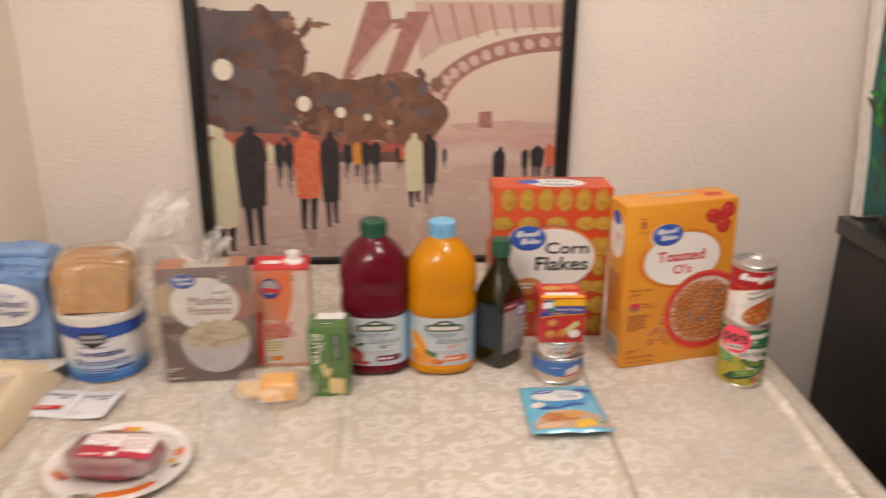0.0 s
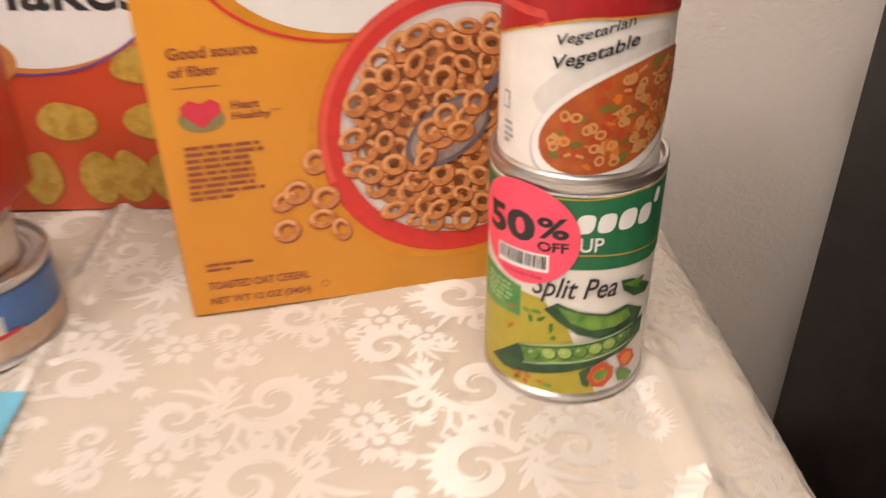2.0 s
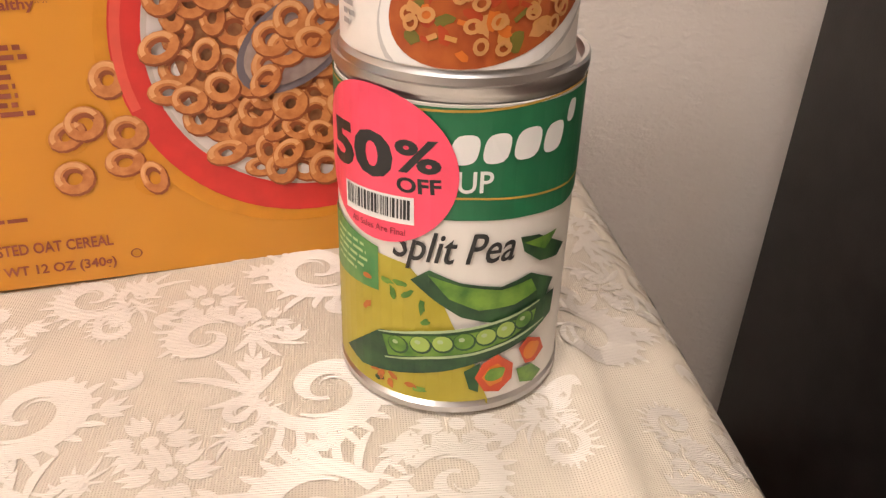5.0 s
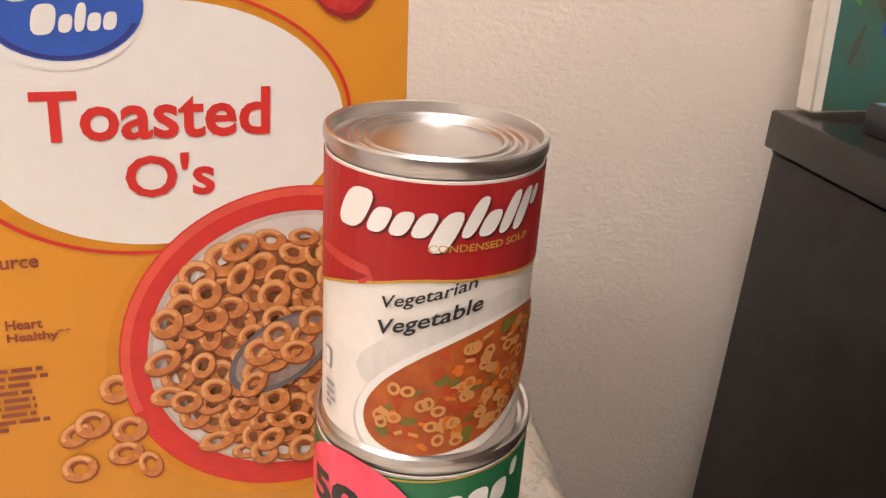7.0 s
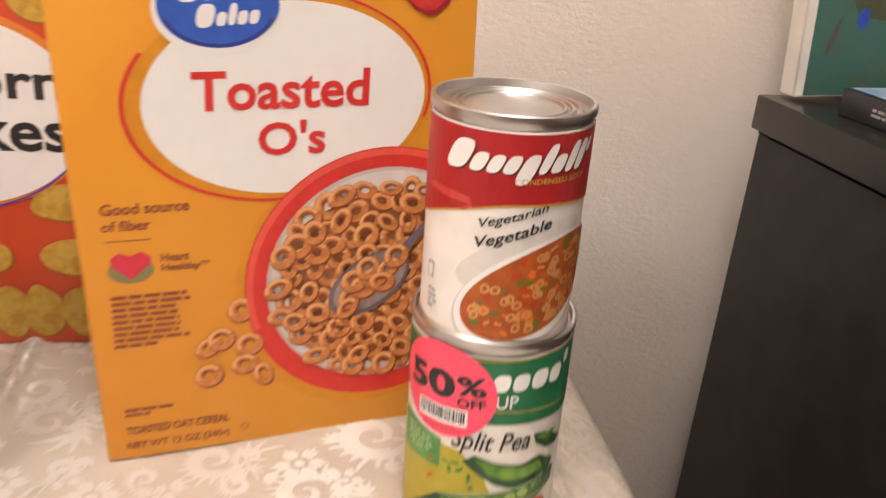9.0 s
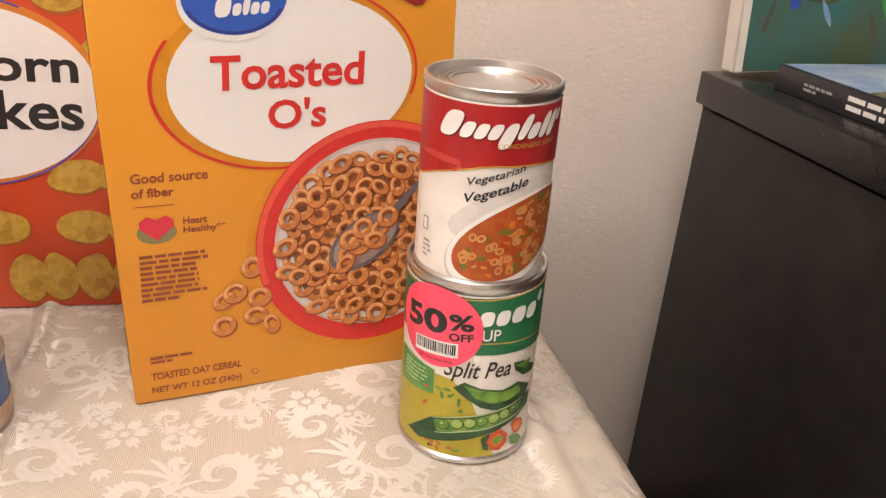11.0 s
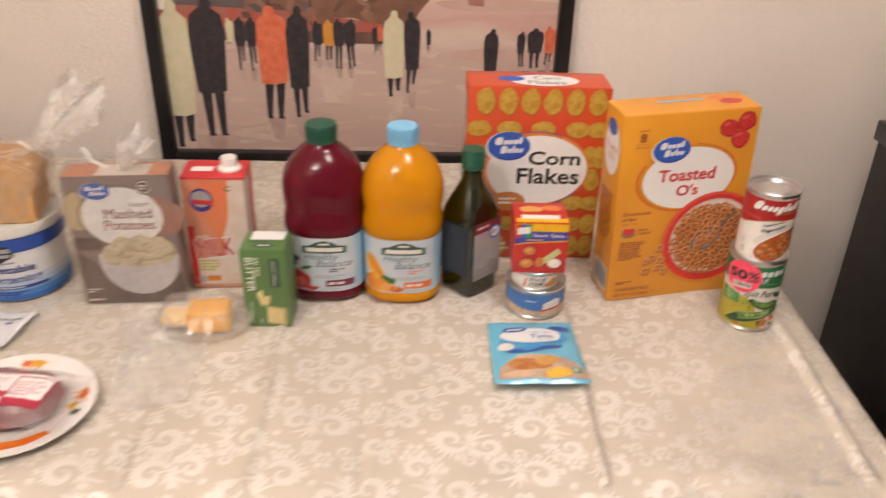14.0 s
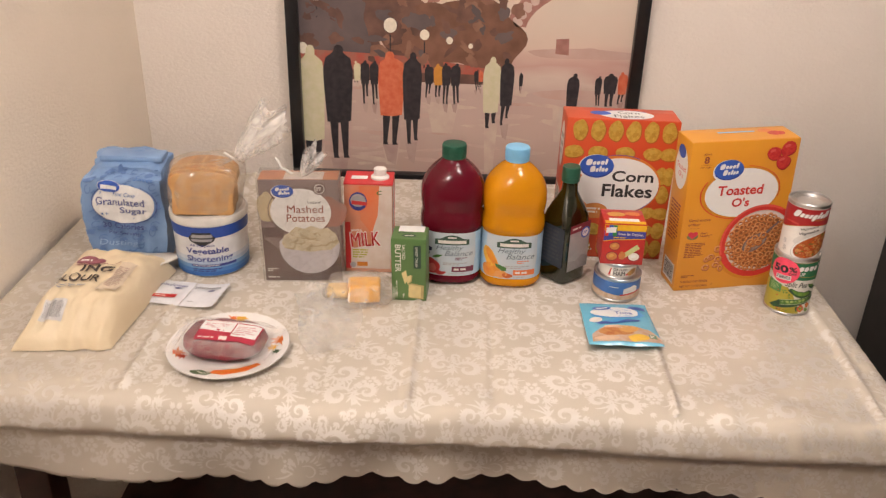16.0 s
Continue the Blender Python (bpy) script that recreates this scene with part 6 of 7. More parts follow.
def milk_carton():
    w, d, h = 0.0895, 0.06, 0.18
    t = thing("milk_carton", pose(-0.134 + w / 2, 1.266 + d / 2, TZ, 0, 0, 1.5), "red and orange milk carton with a white screw cap", "carton")
    part("body", rbox(w, d, h, 0.0015, 2), card("carton_milk", (0.62, 0.20, 0.10), col2=(0.60, 0.32, 0.22), scale=9), t)
    f = front_of(w, d)
    red, org1 = ink("milk_red", (0.58, 0.03, 0.03)), ink("milk_orange", (0.68, 0.15, 0.05), col2=(0.62, 0.24, 0.12), scale=18)
    spl = ink("milk_white", (0.66, 0.58, 0.52), col2=(0.58, 0.46, 0.38), scale=25)
    art("front_panel", t, f, [(poly([(0.028, 0.178), (w - 0.012, 0.178), (w - 0.02, 0.12), (0.05, 0.082), (0.03, 0.11)]), org1, 1), (poly([(w - 0.024, 0.178), (w - 0.001, 0.178), (w - 0.001, 0.03), (w - 0.03, 0.02), (0.05, 0.08), (0.062, 0.12)]), spl, 2), (rect(0.001, 0.008, 0.011, 0.105), red, 2), (poly([(0.011, 0.008), (w - 0.004, 0.008), (w - 0.004, 0.05), (0.05, 0.058), (0.011, 0.05)]), spl, 1)], "orange panel with a milk splash")
    art("badge", t, f, [(ell(0.026, 0.147, 0.0165, 0.0185), NAVY, 3), (ell(0.026, 0.149, 0.014, 0.013), GREY, 4), (poly([(0.014, 0.141), (0.042, 0.139), (0.042, 0.146), (0.014, 0.149)]), red, 5), (hoop(0.066, 0.165, 0.006, 0.004, 0.6, 20, 12, 30, 300), ink("leaf_green", (0.05, 0.16, 0.03)), 3)], "round dark badge")
    art("title", t, f, [(word("MILK", 0.0095, 0.0535, 0.0675, 0.086, 0.05, 0, 5), WHITE, 3), (word("MILK", 0.011, 0.055, 0.066, 0.0845, 0.02, 0, 5), red, 4), (word("WHOLE", 0.011, 0.0855, 0.032, 0.0905, 0.02, 0, 4), WHITE, 4)], "red slanted title with white edge")
    art("fine_print", t, f, [(lines(0.014, 0.03, 0.047, 0.05, 4, 5), ink("lime", (0.42, 0.4, 0.03)), 3), (ell(0.0145, 0.016, 0.006, 0.006), GREY, 3), (rect(0.022, 0.013, 0.042, 0.022), ink("amber", (0.6, 0.2, 0.02)), 3)])
    part("folded_top", rbox(w + 0.001, d + 0.001, 0.004, 0.001, 1, (0, 0, h - 0.001)), card("carton_topred", (0.58, 0.03, 0.035)), t, "red folded top")
    art("top_strip", t, top_of(w, d, h + 0.003), [(rect(0.012, 0.02, 0.042, 0.036), WHITE, 1)])
    capo = part("cap", lathe([(0.017, h + 0.003), (0.017, h + 0.006), (0.0125, h + 0.009), (0.0115, h + 0.01), (0.0118, h + 0.02), (0.011, h + 0.0215), (0.009, h + 0.022)], 40), mat("cap_white", (0.74, 0.7, 0.66), rough=0.4), t, "white screw cap")
    for v in capo.data.vertices:
        v.co.x += 0.02
        v.co.y += 0.0
    art("side_panel", t, right_of(w, d), [(rect(0.001, 0.004, d - 0.001, 0.176), ink("milk_side", (0.6, 0.5, 0.45)), 0), (rect(0.03, 0.03, 0.058, 0.176), red, 1), (lines(0.006, 0.03, 0.028, 0.14, 12, 4), GREY, 1)])


milk_carton()


def mash_box():
    w, d, h = 0.1425, 0.045, 0.203
    t = thing("mashed_potato_box", pose(-0.2775 + w / 2, 1.222 + d / 2, TZ, 0, -0.8, 3), "grey mashed potato box in a knotted clear bag", "box")
    part("body", rbox(w, d, h, 0.0012, 2), card("carton_mauve", (0.27, 0.20, 0.185), col2=(0.19, 0.135, 0.12), scale=5), t)
    f = front_of(w, d)
    br = ink("table_brown", (0.16, 0.1, 0.085), col2=(0.11, 0.07, 0.06), scale=12)
    art("backdrop", t, f, [(poly([(0.001, 0.002), (w - 0.001, 0.002), (w - 0.001, 0.05), (0.06, 0.04), (0.001, 0.09)]), br, 1), (blob(0.125, 0.14, 0.03, 0.03, 4), ink("tomato_blur", (0.34, 0.13, 0.09), col2=(0.3, 0.2, 0.16), scale=25), 1), (blob(0.012, 0.15, 0.016, 0.03, 7), ink("potato_blur", (0.5, 0.4, 0.24)), 1), (rect(0.001, 0.09, 0.04, 0.11), br, 1)], "printed kitchen backdrop")
    art("name_panel", t, f, [(hoop(0.072, 0.142, 0.058, 0.049, 0.975, 0, 50, 40, 330), br, 3), (ell(0.073, 0.141, 0.0545, 0.0455, 0, 50), WHITE, 2)], "white oval name panel")
    logo_oval(t, f, 0.043, 0.181, 0.0195, 0.0125, 4)
    art("title", t, f, [(word("Instant", 0.086, 0.157, 0.11, 0.164, 0, 0.15), BLACK, 4), (word("Mashed", 0.049, 0.139, 0.1135, 0.154, 0.006), BROWN, 4), (word("Potatoes", 0.047, 0.1215, 0.1155, 0.1365, 0.006), BROWN, 4)], "brown product title")
    wh = ink("bowl_white", (0.52, 0.49, 0.53), col2=(0.6, 0.57, 0.58), scale=20)
    mash, msh = ink("mash", (0.60, 0.53, 0.38), col2=(0.52, 0.44, 0.29), scale=70), ink("mash_shade", (0.4, 0.32, 0.19))
    bowl = [(poly([(0.03 + 0.0, 0.075)] + [(0.085 + 0.055 * math.cos(radians(a)), 0.072 + 0.056 * math.sin(radians(a))) for a in range(182, 360, 8)] + [(0.1405, 0.08)]), wh, 3), (ell(0.085, 0.079, 0.0548, 0.018, 0, 40), wh, 4), (poly([(0.034, 0.078), (0.04, 0.095), (0.05, 0.1), (0.062, 0.112), (0.078, 0.108), (0.09, 0.114), (0.106, 0.108), (0.12, 0.11), (0.134, 0.098), (0.1395, 0.08), (0.125, 0.066), (0.085, 0.061), (0.05, 0.066)]), mash, 5)]
    rr = random.Random(8)
    for i in range(26):
        x, y = rr.uniform(0.046, 0.13), rr.uniform(0.069, 0.106)
        bowl += [(blob(x + 0.001, y - 0.002, 0.011, 0.006, i, rr.uniform(-30, 30), 0.2, 14), msh, 6 + i * 0.2), (blob(x, y, 0.0105, 0.0055, i, rr.uniform(-30, 30), 0.2, 14), mash, 6.1 + i * 0.2)]
    art("bowl_picture", t, f, bowl, "printed white bowl of mashed potato")
    art("seal", t, f, [(ell(0.1085, 0.186, 0.0115, 0.0115), br, 4), (hoop(0.1085, 0.186, 0.0095, 0.0095, 0.85), PALE, 5), (lines(0.102, 0.182, 0.115, 0.19, 2, 2), PALE, 5)])
    art("fine_print", t, f, [(lines(0.005, 0.006, 0.055, 0.011, 1, 2), PALE, 4), (lines(0.005, 0.02, 0.03, 0.028, 2, 2), PALE, 4)])
    art("top_print", t, top_of(w, d, h), [(rect(0.001, 0.001, w - 0.001, d - 0.001), ink("top_orange", (0.5, 0.2, 0.1)), 0), (rect(0.045, 0.002, 0.115, d - 0.006), ink("top_cream", (0.62, 0.55, 0.5)), 1)])
    # clear bag pulled round the box and knotted above it
    bm = bmesh.new()
    bmesh.ops.create_cube(bm, size=1)
    bmesh.ops.subdivide_edges(bm, edges=bm.edges[:], cuts=11, use_grid_fill=True)
    for v in bm.verts:
        v.co = Vector((v.co.x * (w + 0.006), v.co.y * (d + 0.008), (v.co.z + 0.5) * (h + 0.004)))
    bmesh.ops.delete(bm, geom=[q for q in bm.faces if q.calc_center_median().z < 0.0005], context="FACES")
    rough_up(bm, 0.0028, 45, 2.0)
    for v in bm.verts:
        v.co.x = math.copysign(max(abs(v.co.x), w / 2 + 0.001) if abs(v.co.x) > w / 2 - 0.004 else abs(v.co.x), v.co.x)
        if abs(v.co.y) > d / 2 - 0.003:
            v.co.y = math.copysign(max(abs(v.co.y), d / 2 + 0.0025), v.co.y)
        if v.co.z > h - 0.004:
            v.co.z = max(v.co.z, h + 0.0015)
    part("clear_bag", bm, film("bag_film", 0.14, (0.4, 0.38, 0.36), 0.7, 45), t, "clear plastic bag stretched round the box")
    tuft(t, (0.006, 0.0, h + 0.001), 8, (0.026, 0.0, 0.04), 0.03, "bag_knot", 5, 20, 60, film("knot_film", 0.42, (0.92, 0.9, 0.87), 0.8, 30))
    tie = ribbon3([(-0.012, -0.004, h + 0.004), (-0.02, -0.008, h + 0.012), (-0.03, -0.008, h + 0.017), (-0.034, -0.006, h + 0.027), (-0.04, -0.004, h + 0.034)], 0.0022)
    part("twist_tie", tie, mat("tie_white", (0.75, 0.72, 0.68), rough=0.6), t, "white twist tie")


def ribbon3(pts, r, n=8):
    """A thin round cord through points."""
    bm = bmesh.new()
    rings = []
    for i, p in enumerate(pts):
        a, b = Vector(pts[max(0, i - 1)]), Vector(pts[min(len(pts) - 1, i + 1)])
        q = (b - a).to_track_quat("Z", "Y")
        rings.append([bm.verts.new(Vector(p) + q @ Vector((r * math.cos(6.2832 * k / n), r * math.sin(6.2832 * k / n), 0))) for k in range(n)])
    for a, b in zip(rings, rings[1:]):
        for k in range(n):
            bm.faces.new((a[k], a[(k + 1) % n], b[(k + 1) % n], b[k]))
    bm.faces.new(rings[0][::-1])
    bm.faces.new(rings[-1])
    return bm


def tuft(parent, base, neck, way, spread, name, seed, rows=16, n=40, m=None):
    """The gathered end of a plastic bag, flaring from its knot in deep pleats."""
    bm = bmesh.new()
    base, way = Vector(base), Vector(way)
    q = way.to_track_quat("Z", "Y")
    L = way.length
    rr = random.Random(seed)
    ph = [rr.uniform(0, 6.28) for _ in range(4)]
    rings = []
    for j in range(rows + 1):
        k = j / rows
        ring = []
        for i in range(n):
            a = 2 * math.pi * i / n
            pleat = 1 + 0.24 * math.sin(5 * a + ph[0] + 2 * k) * k + 0.05 * math.sin(11 * a + ph[1] + 3 * k) + 0.16 * math.sin(3 * a + ph[2]) * k
            r = (0.005 + spread * (k ** 0.5)) * pleat
            end = 1 + 0.12 * math.sin(3 * a + ph[3]) + 0.08 * math.sin(7 * a + ph[1])
            ring.append(bm.verts.new(base + q @ Vector((r * math.cos(a), 0.5 * r * math.sin(a), L * k * (end if k > 0.5 else 1 + (end - 1) * 2 * k)))))
        rings.append(ring)
    for a, b in zip(rings, rings[1:]):
        for i in range(n):
            bm.faces.new((a[i], a[(i + 1) % n], b[(i + 1) % n], b[i]))
    return part(name, bm, m or M_FILMW, parent, "gathered clear plastic end")


mash_box()


# ---- tub with bread on it ----
def tub():
    t = thing("shortening_tub", pose(-0.392, 1.284, TZ), "white and blue tub of vegetable shortening", "tub")
    body = [(0.058, 0.0), (0.063, 0.001), (0.0655, 0.004), (0.066, 0.01), (0.0695, 0.106), (0.0695, 0.108)]
    part("tub_body", lathe(body, 72), card("tub_white", (0.70, 0.70, 0.70), rough=0.35), t, "white plastic tub wall")
    part("lid", lathe([(0.0702, 0.106), (0.072, 0.1065), (0.0722, 0.118), (0.071, 0.1205), (0.069, 0.121), (0.0665, 0.1185)], 72), mat("lid_milky", (0.62, 0.60, 0.56), rough=0.3), t, "translucent white lid")
    f = round_of(0.0664, 6, 0.0362)
    C = 0.006
    lb = ink("tub_blue", (0.02, 0.07, 0.34))
    sh = [(rect(-0.199, 0.083, 0.199, 0.105), lb, 1)]
    for i, (z0, z1, c) in enumerate(((0.004, 0.012, (0.03, 0.13, 0.42)), (0.012, 0.02, (0.06, 0.2, 0.5)), (0.02, 0.028, (0.16, 0.32, 0.56)), (0.028, 0.036, (0.42, 0.52, 0.64)), (0.036, 0.044, (0.56, 0.61, 0.67)))):
        sh.append((rect(-0.199, z0, 0.199, z1), ink("tub_fade_%s" % "abcde"[i], c), 1))
    arts("printed_band", t, f, sh, "blue printed band", C)
    art("badge", t, lambda u, v, hh: f(1.3 * u - 0.004, 0.083 + 1.3 * (v - 0.083), hh), [(poly([(-0.018, 0.083), (-0.012, 0.092), (0.012, 0.092), (0.018, 0.083), (0.016, 0.078), (0.0, 0.07), (-0.016, 0.078)]), BLACK, 3), (poly([(-0.015, 0.084), (0.015, 0.084), (0.014, 0.089), (-0.012, 0.089)]), GREY, 4), (poly([(-0.013, 0.078), (0.013, 0.078), (0.015, 0.082), (-0.015, 0.082)]), GREY, 4)], "dark diamond badge with plain bars", C)
    art("title", t, f, [(word("All Purpose", -0.027, 0.0645, 0.017, 0.0705, 0.01), NAVY, 3), (word("Vegetable", -0.036, 0.047, 0.042, 0.0625, 0.02), NAVY, 3), (word("Shortening", -0.036, 0.0305, 0.049, 0.046, 0.02), NAVY, 3), (rect(-0.028, 0.0235, 0.056, 0.0285), NAVY, 3), (lines(-0.025, 0.0247, 0.052, 0.0275, 1, 4), PALE, 4), (lines(-0.026, 0.0125, 0.034, 0.0205, 2, 5), NAVY, 3)], "dark blue product title", C)


tub()


def bread():
    t = thing("bread_loaf", pose(-0.395, 1.284, TZ + 0.1195, 0, 3, 10), "half loaf of sliced bread in a clear bag on a tub", "bread")
    crust = mat("bread_crust", (0.36, 0.145, 0.03), rough=0.7, col2=(0.56, 0.29, 0.08), scale=16, bump=0.4, bscale=130)
    crumb = mat("bread_crumb", (0.5, 0.27, 0.1), rough=0.85, col2=(0.6, 0.36, 0.15), scale=40, bump=0.6, bscale=220)
    rb = random.Random(3)
    out = [(-0.043, 0.0), (0.043, 0.0), (0.046, 0.004), (0.045, 0.046), (0.05, 0.058), (0.048, 0.07), (0.038, 0.079), (0.02, 0.084), (0.0, 0.086), (-0.02, 0.084), (-0.038, 0.079), (-0.048, 0.07), (-0.05, 0.058), (-0.045, 0.046), (-0.046, 0.004)]
    for i in range(9):
        y = -0.05 + 0.0112 * i
        q, dx, tip = (0.97, 1.0, 0.99, 1.0, 1.0, 0.99, 0.97, 0.95, 0.9)[i], rb.uniform(-0.0015, 0.0015), rb.uniform(-0.02, 0.02)
        bm = bmesh.new()
        lo = [bm.verts.new((1.22 * x * q + dx, y + tip * z, 0.0012 + 1.04 * z * q)) for x, z in out]
        hi = [bm.verts.new((1.22 * x * q + dx, y + 0.0113 + tip * z, 0.0012 + 1.04 * z * q)) for x, z in out]
        n = len(out)
        for k in range(n):
            fc = bm.faces.new((lo[k], hi[k], hi[(k + 1) % n], lo[(k + 1) % n]))
            fc.material_index = 1
        bm.faces.new(lo)
        bm.faces.new(hi[::-1])
        bmesh.ops.recalc_face_normals(bm, faces=bm.faces[:])
        bmesh.ops.bevel(bm, geom=bm.edges[:], offset=0.0016, segments=2, affect="EDGES")
        part("slice", bm, [crumb, crust], t)
    # pale cords for the bag's pleats, added to give their bright streaks of light
    for i in range(8):
        a = radians(-62 + 15 * i)
        way = [(0.056, -0.004, 0.096)]
        for k in (0.25, 0.5, 0.75, 1.0):
            way.append((0.056 - 0.112 * k, -0.004 + 0.051 * math.sin(a) * min(1, 1.7 * k), 0.096 - 0.03 * k * k - 0.035 * abs(math.sin(a)) * k))
        part("pleat", ribbon3(way, 0.0006, 5), film("pleat_glint_film", 0.5, (0.95, 0.92, 0.88), 0.3, 60), t)
    bm = loft([(0.0005, 0.054, 0.044, 4, 0, 0), (0.012, 0.061, 0.05, 3.5, 0, 0), (0.04, 0.064, 0.052, 3.2, 0, 0), (0.062, 0.067, 0.054, 3.0, 0.003, 0), (0.082, 0.063, 0.051, 2.6, 0.005, 0), (0.092, 0.05, 0.042, 2.3, 0.013, 0), (0.096, 0.03, 0.028, 2, 0.032, 0), (0.097, 0.006, 0.006, 2, 0.056, -0.004)], 64)
    for v in bm.verts:
        v.co.x, v.co.y = 1.06 * v.co.x, 1.1 * v.co.y
    rough_up(bm, 0.004, 38, 4)
    for v in bm.verts:
        v.co.z = max(v.co.z, 0.0004)
    part("clear_bag", bm, film("bread_film", 0.24, (0.80, 0.62, 0.44), 1.0, 34), t, "crinkled clear bread bag")
    tuft(t, (0.056, -0.004, 0.094), 8, (0.07, 0.0, 0.082), 0.06, "bag_tail", 11, 26, 90, film("tail_film", 0.34, (0.92, 0.89, 0.85), 0.8, 26))
    part("twist_tie", ribbon3([(0.036, -0.012, 0.11), (0.046, -0.012, 0.103), (0.055, -0.012, 0.097), (0.063, -0.01, 0.09), (0.067, -0.008, 0.083)], 0.0022), mat("tie_white", (0.75, 0.72, 0.68), rough=0.6), t, "white twist tie")


bread()


def sugar_bag():
    w, d, h = 0.146, 0.088, 0.198
    t = thing("sugar_bag", pose(-0.556, 1.279 + d / 2, TZ, 0, 1.0, 3), "pale blue paper bag of granulated sugar with folded top", "bag")
    bm = bmesh.new()
    bmesh.ops.create_cube(bm, size=1)
    bmesh.ops.subdivide_edges(bm, edges=bm.edges[:], cuts=25, use_grid_fill=True)

    def shape(x, y, z):
        """x, y from -0.5 to 0.5 and z from 0 to 1."""
        k = smooth_step(0.78, 1.0, z)
        bulge = 1 + 0.05 * math.sin(math.pi * min(1, z / 0.8)) - 0.02
        k = k * k * (3 - 2 * k)
        X = x * w * bulge * (1 - 0.09 * k * (0.8 - y)) + 0.006 * k * z
        Y = y * d * (1.04 - 0.02 * k) + 0.02 * k * (0.5 - y)
        Z = z * h * (1 - 0.07 * smooth_step(0.25, -0.5, y) * k - 0.05 * k * (2 * x) ** 4)
        c = Vector((X, Y, Z))
        n1 = 0.0045 * noise.noise(Vector((X * 30, Y * 30, Z * 22))) + 0.003 * noise.noise(Vector((X * 70 + 4, Y * 70, Z * 60)))
        return c, n1

    for v in bm.verts:
        c, n1 = shape(v.co.x, v.co.y, v.co.z + 0.5)
        o = Vector((v.co.x * 2 if abs(v.co.x) > 0.49 else 0, v.co.y * 2 if abs(v.co.y) > 0.49 else 0, 1 if v.co.z > 0.49 else 0))
        v.co = c + o * n1
        v.co.z = max(0, v.co.z)
    part("paper", bm, card("sugar_blue", (0.155, 0.27, 0.50), col2=(0.24, 0.38, 0.61), scale=11, rough=0.55, bump=0.5, bscale=55), t, "creased pale blue paper")

    def f(u, v, hh):
        x, z = u / w - 0.5, v / h
        c, n1 = shape(x, -0.5, z)
        return (c.x, c.y - n1 - hh * 4 - 0.0022, c.z)

    lo, dk = ink("sugar_mid", (0.12, 0.22, 0.46), rough=0.55), ink("sugar_navy", (0.06, 0.08, 0.25), rough=0.55)
    pat = []
    rr = random.Random(12)
    for i in range(90):
        x, z = rr.uniform(0.008, w - 0.008), rr.uniform(0.01, 0.2)
        kind = i % 3
        if kind == 0:
            pat.append((blob(x, z, rr.uniform(0.006, 0.011), rr.uniform(0.004, 0.007), i, rr.uniform(0, 90), 0.25), lo, 1))
        elif kind == 1:
            pat.append((hoop(x, z, 0.009, 0.006, 0.75, rr.uniform(0, 90), 14, 0, 300), lo, 1))
        else:
            pat.append((ribbon([(x, z), (x + 0.008, z + 0.004), (x + 0.014, z + 0.002)], [0.002, 0.003, 0.001]), lo, 1))
    pat = [(([(min(w - 0.003, max(0.003, a)), b) for a, b in s[0]], s[1]), m, ly) for s, m, ly in pat]
    art("printed_pattern", t, f, pat, "", 0.008, 0.008)
    art("name_panel", t, f, [(hoop(0.077, 0.121, 0.0595, 0.0415, 0.975, -4, 50, 120, 420), dk, 3), (blob(0.0755, 0.12, 0.0565, 0.039, 2, -4, 0.03, 50), WHITE, 2)], "white oval name panel", 0.008, 0.008)
    art("title", t, f, [(word("Fine Cane", 0.058, 0.136, 0.1, 0.144, 0, 0.25, -3), lo, 4), (word("Granulated", 0.026, 0.118, 0.114, 0.1325, 0.008, 0, -3), dk, 4), (word("Sugar", 0.068, 0.098, 0.116, 0.1135, 0.008, 0, -3), dk, 4)], "dark blue product title", 0.006, 0.006)
    art("badge", t, f, [(ell(0.052, 0.1555, 0.0215, 0.0125, -8), WHITE, 3), (ell(0.0525, 0.156, 0.0205, 0.0115, -8), BLUE, 5), (poly([(0.038, 0.152), (0.067, 0.149), (0.067, 0.156), (0.038, 0.16)]), WHITE, 6)], "blue oval badge", 0.008, 0.006)
    arts("slogan", t, f, [(word("30 Calories", 0.034, 0.069, 0.107, 0.081, 0.008, 0, -3), dk, 3), (word("Per Serving", 0.042, 0.0545, 0.1, 0.0635, 0.008, 0, -3), dk, 3), (word("Dusting", 0.022, 0.03, 0.094, 0.0455, 0.004, 0.15, -2), ink("sugar_pale", (0.35, 0.5, 0.7)), 3), (word("Sweet", 0.098, 0.166, 0.136, 0.178, 0.004, 0.2, -8), ink("sugar_deep", (0.08, 0.2, 0.5)), 3)], "", 0.006, 0.006)
    part("folded_top", rough_up(rbox(w * 0.8, d * 0.5, 0.012, 0.004, 2, (0.012, 0.014, h - 0.011)), 0.003, 60), MATS["sugar_blue"], t)


sugar_bag()


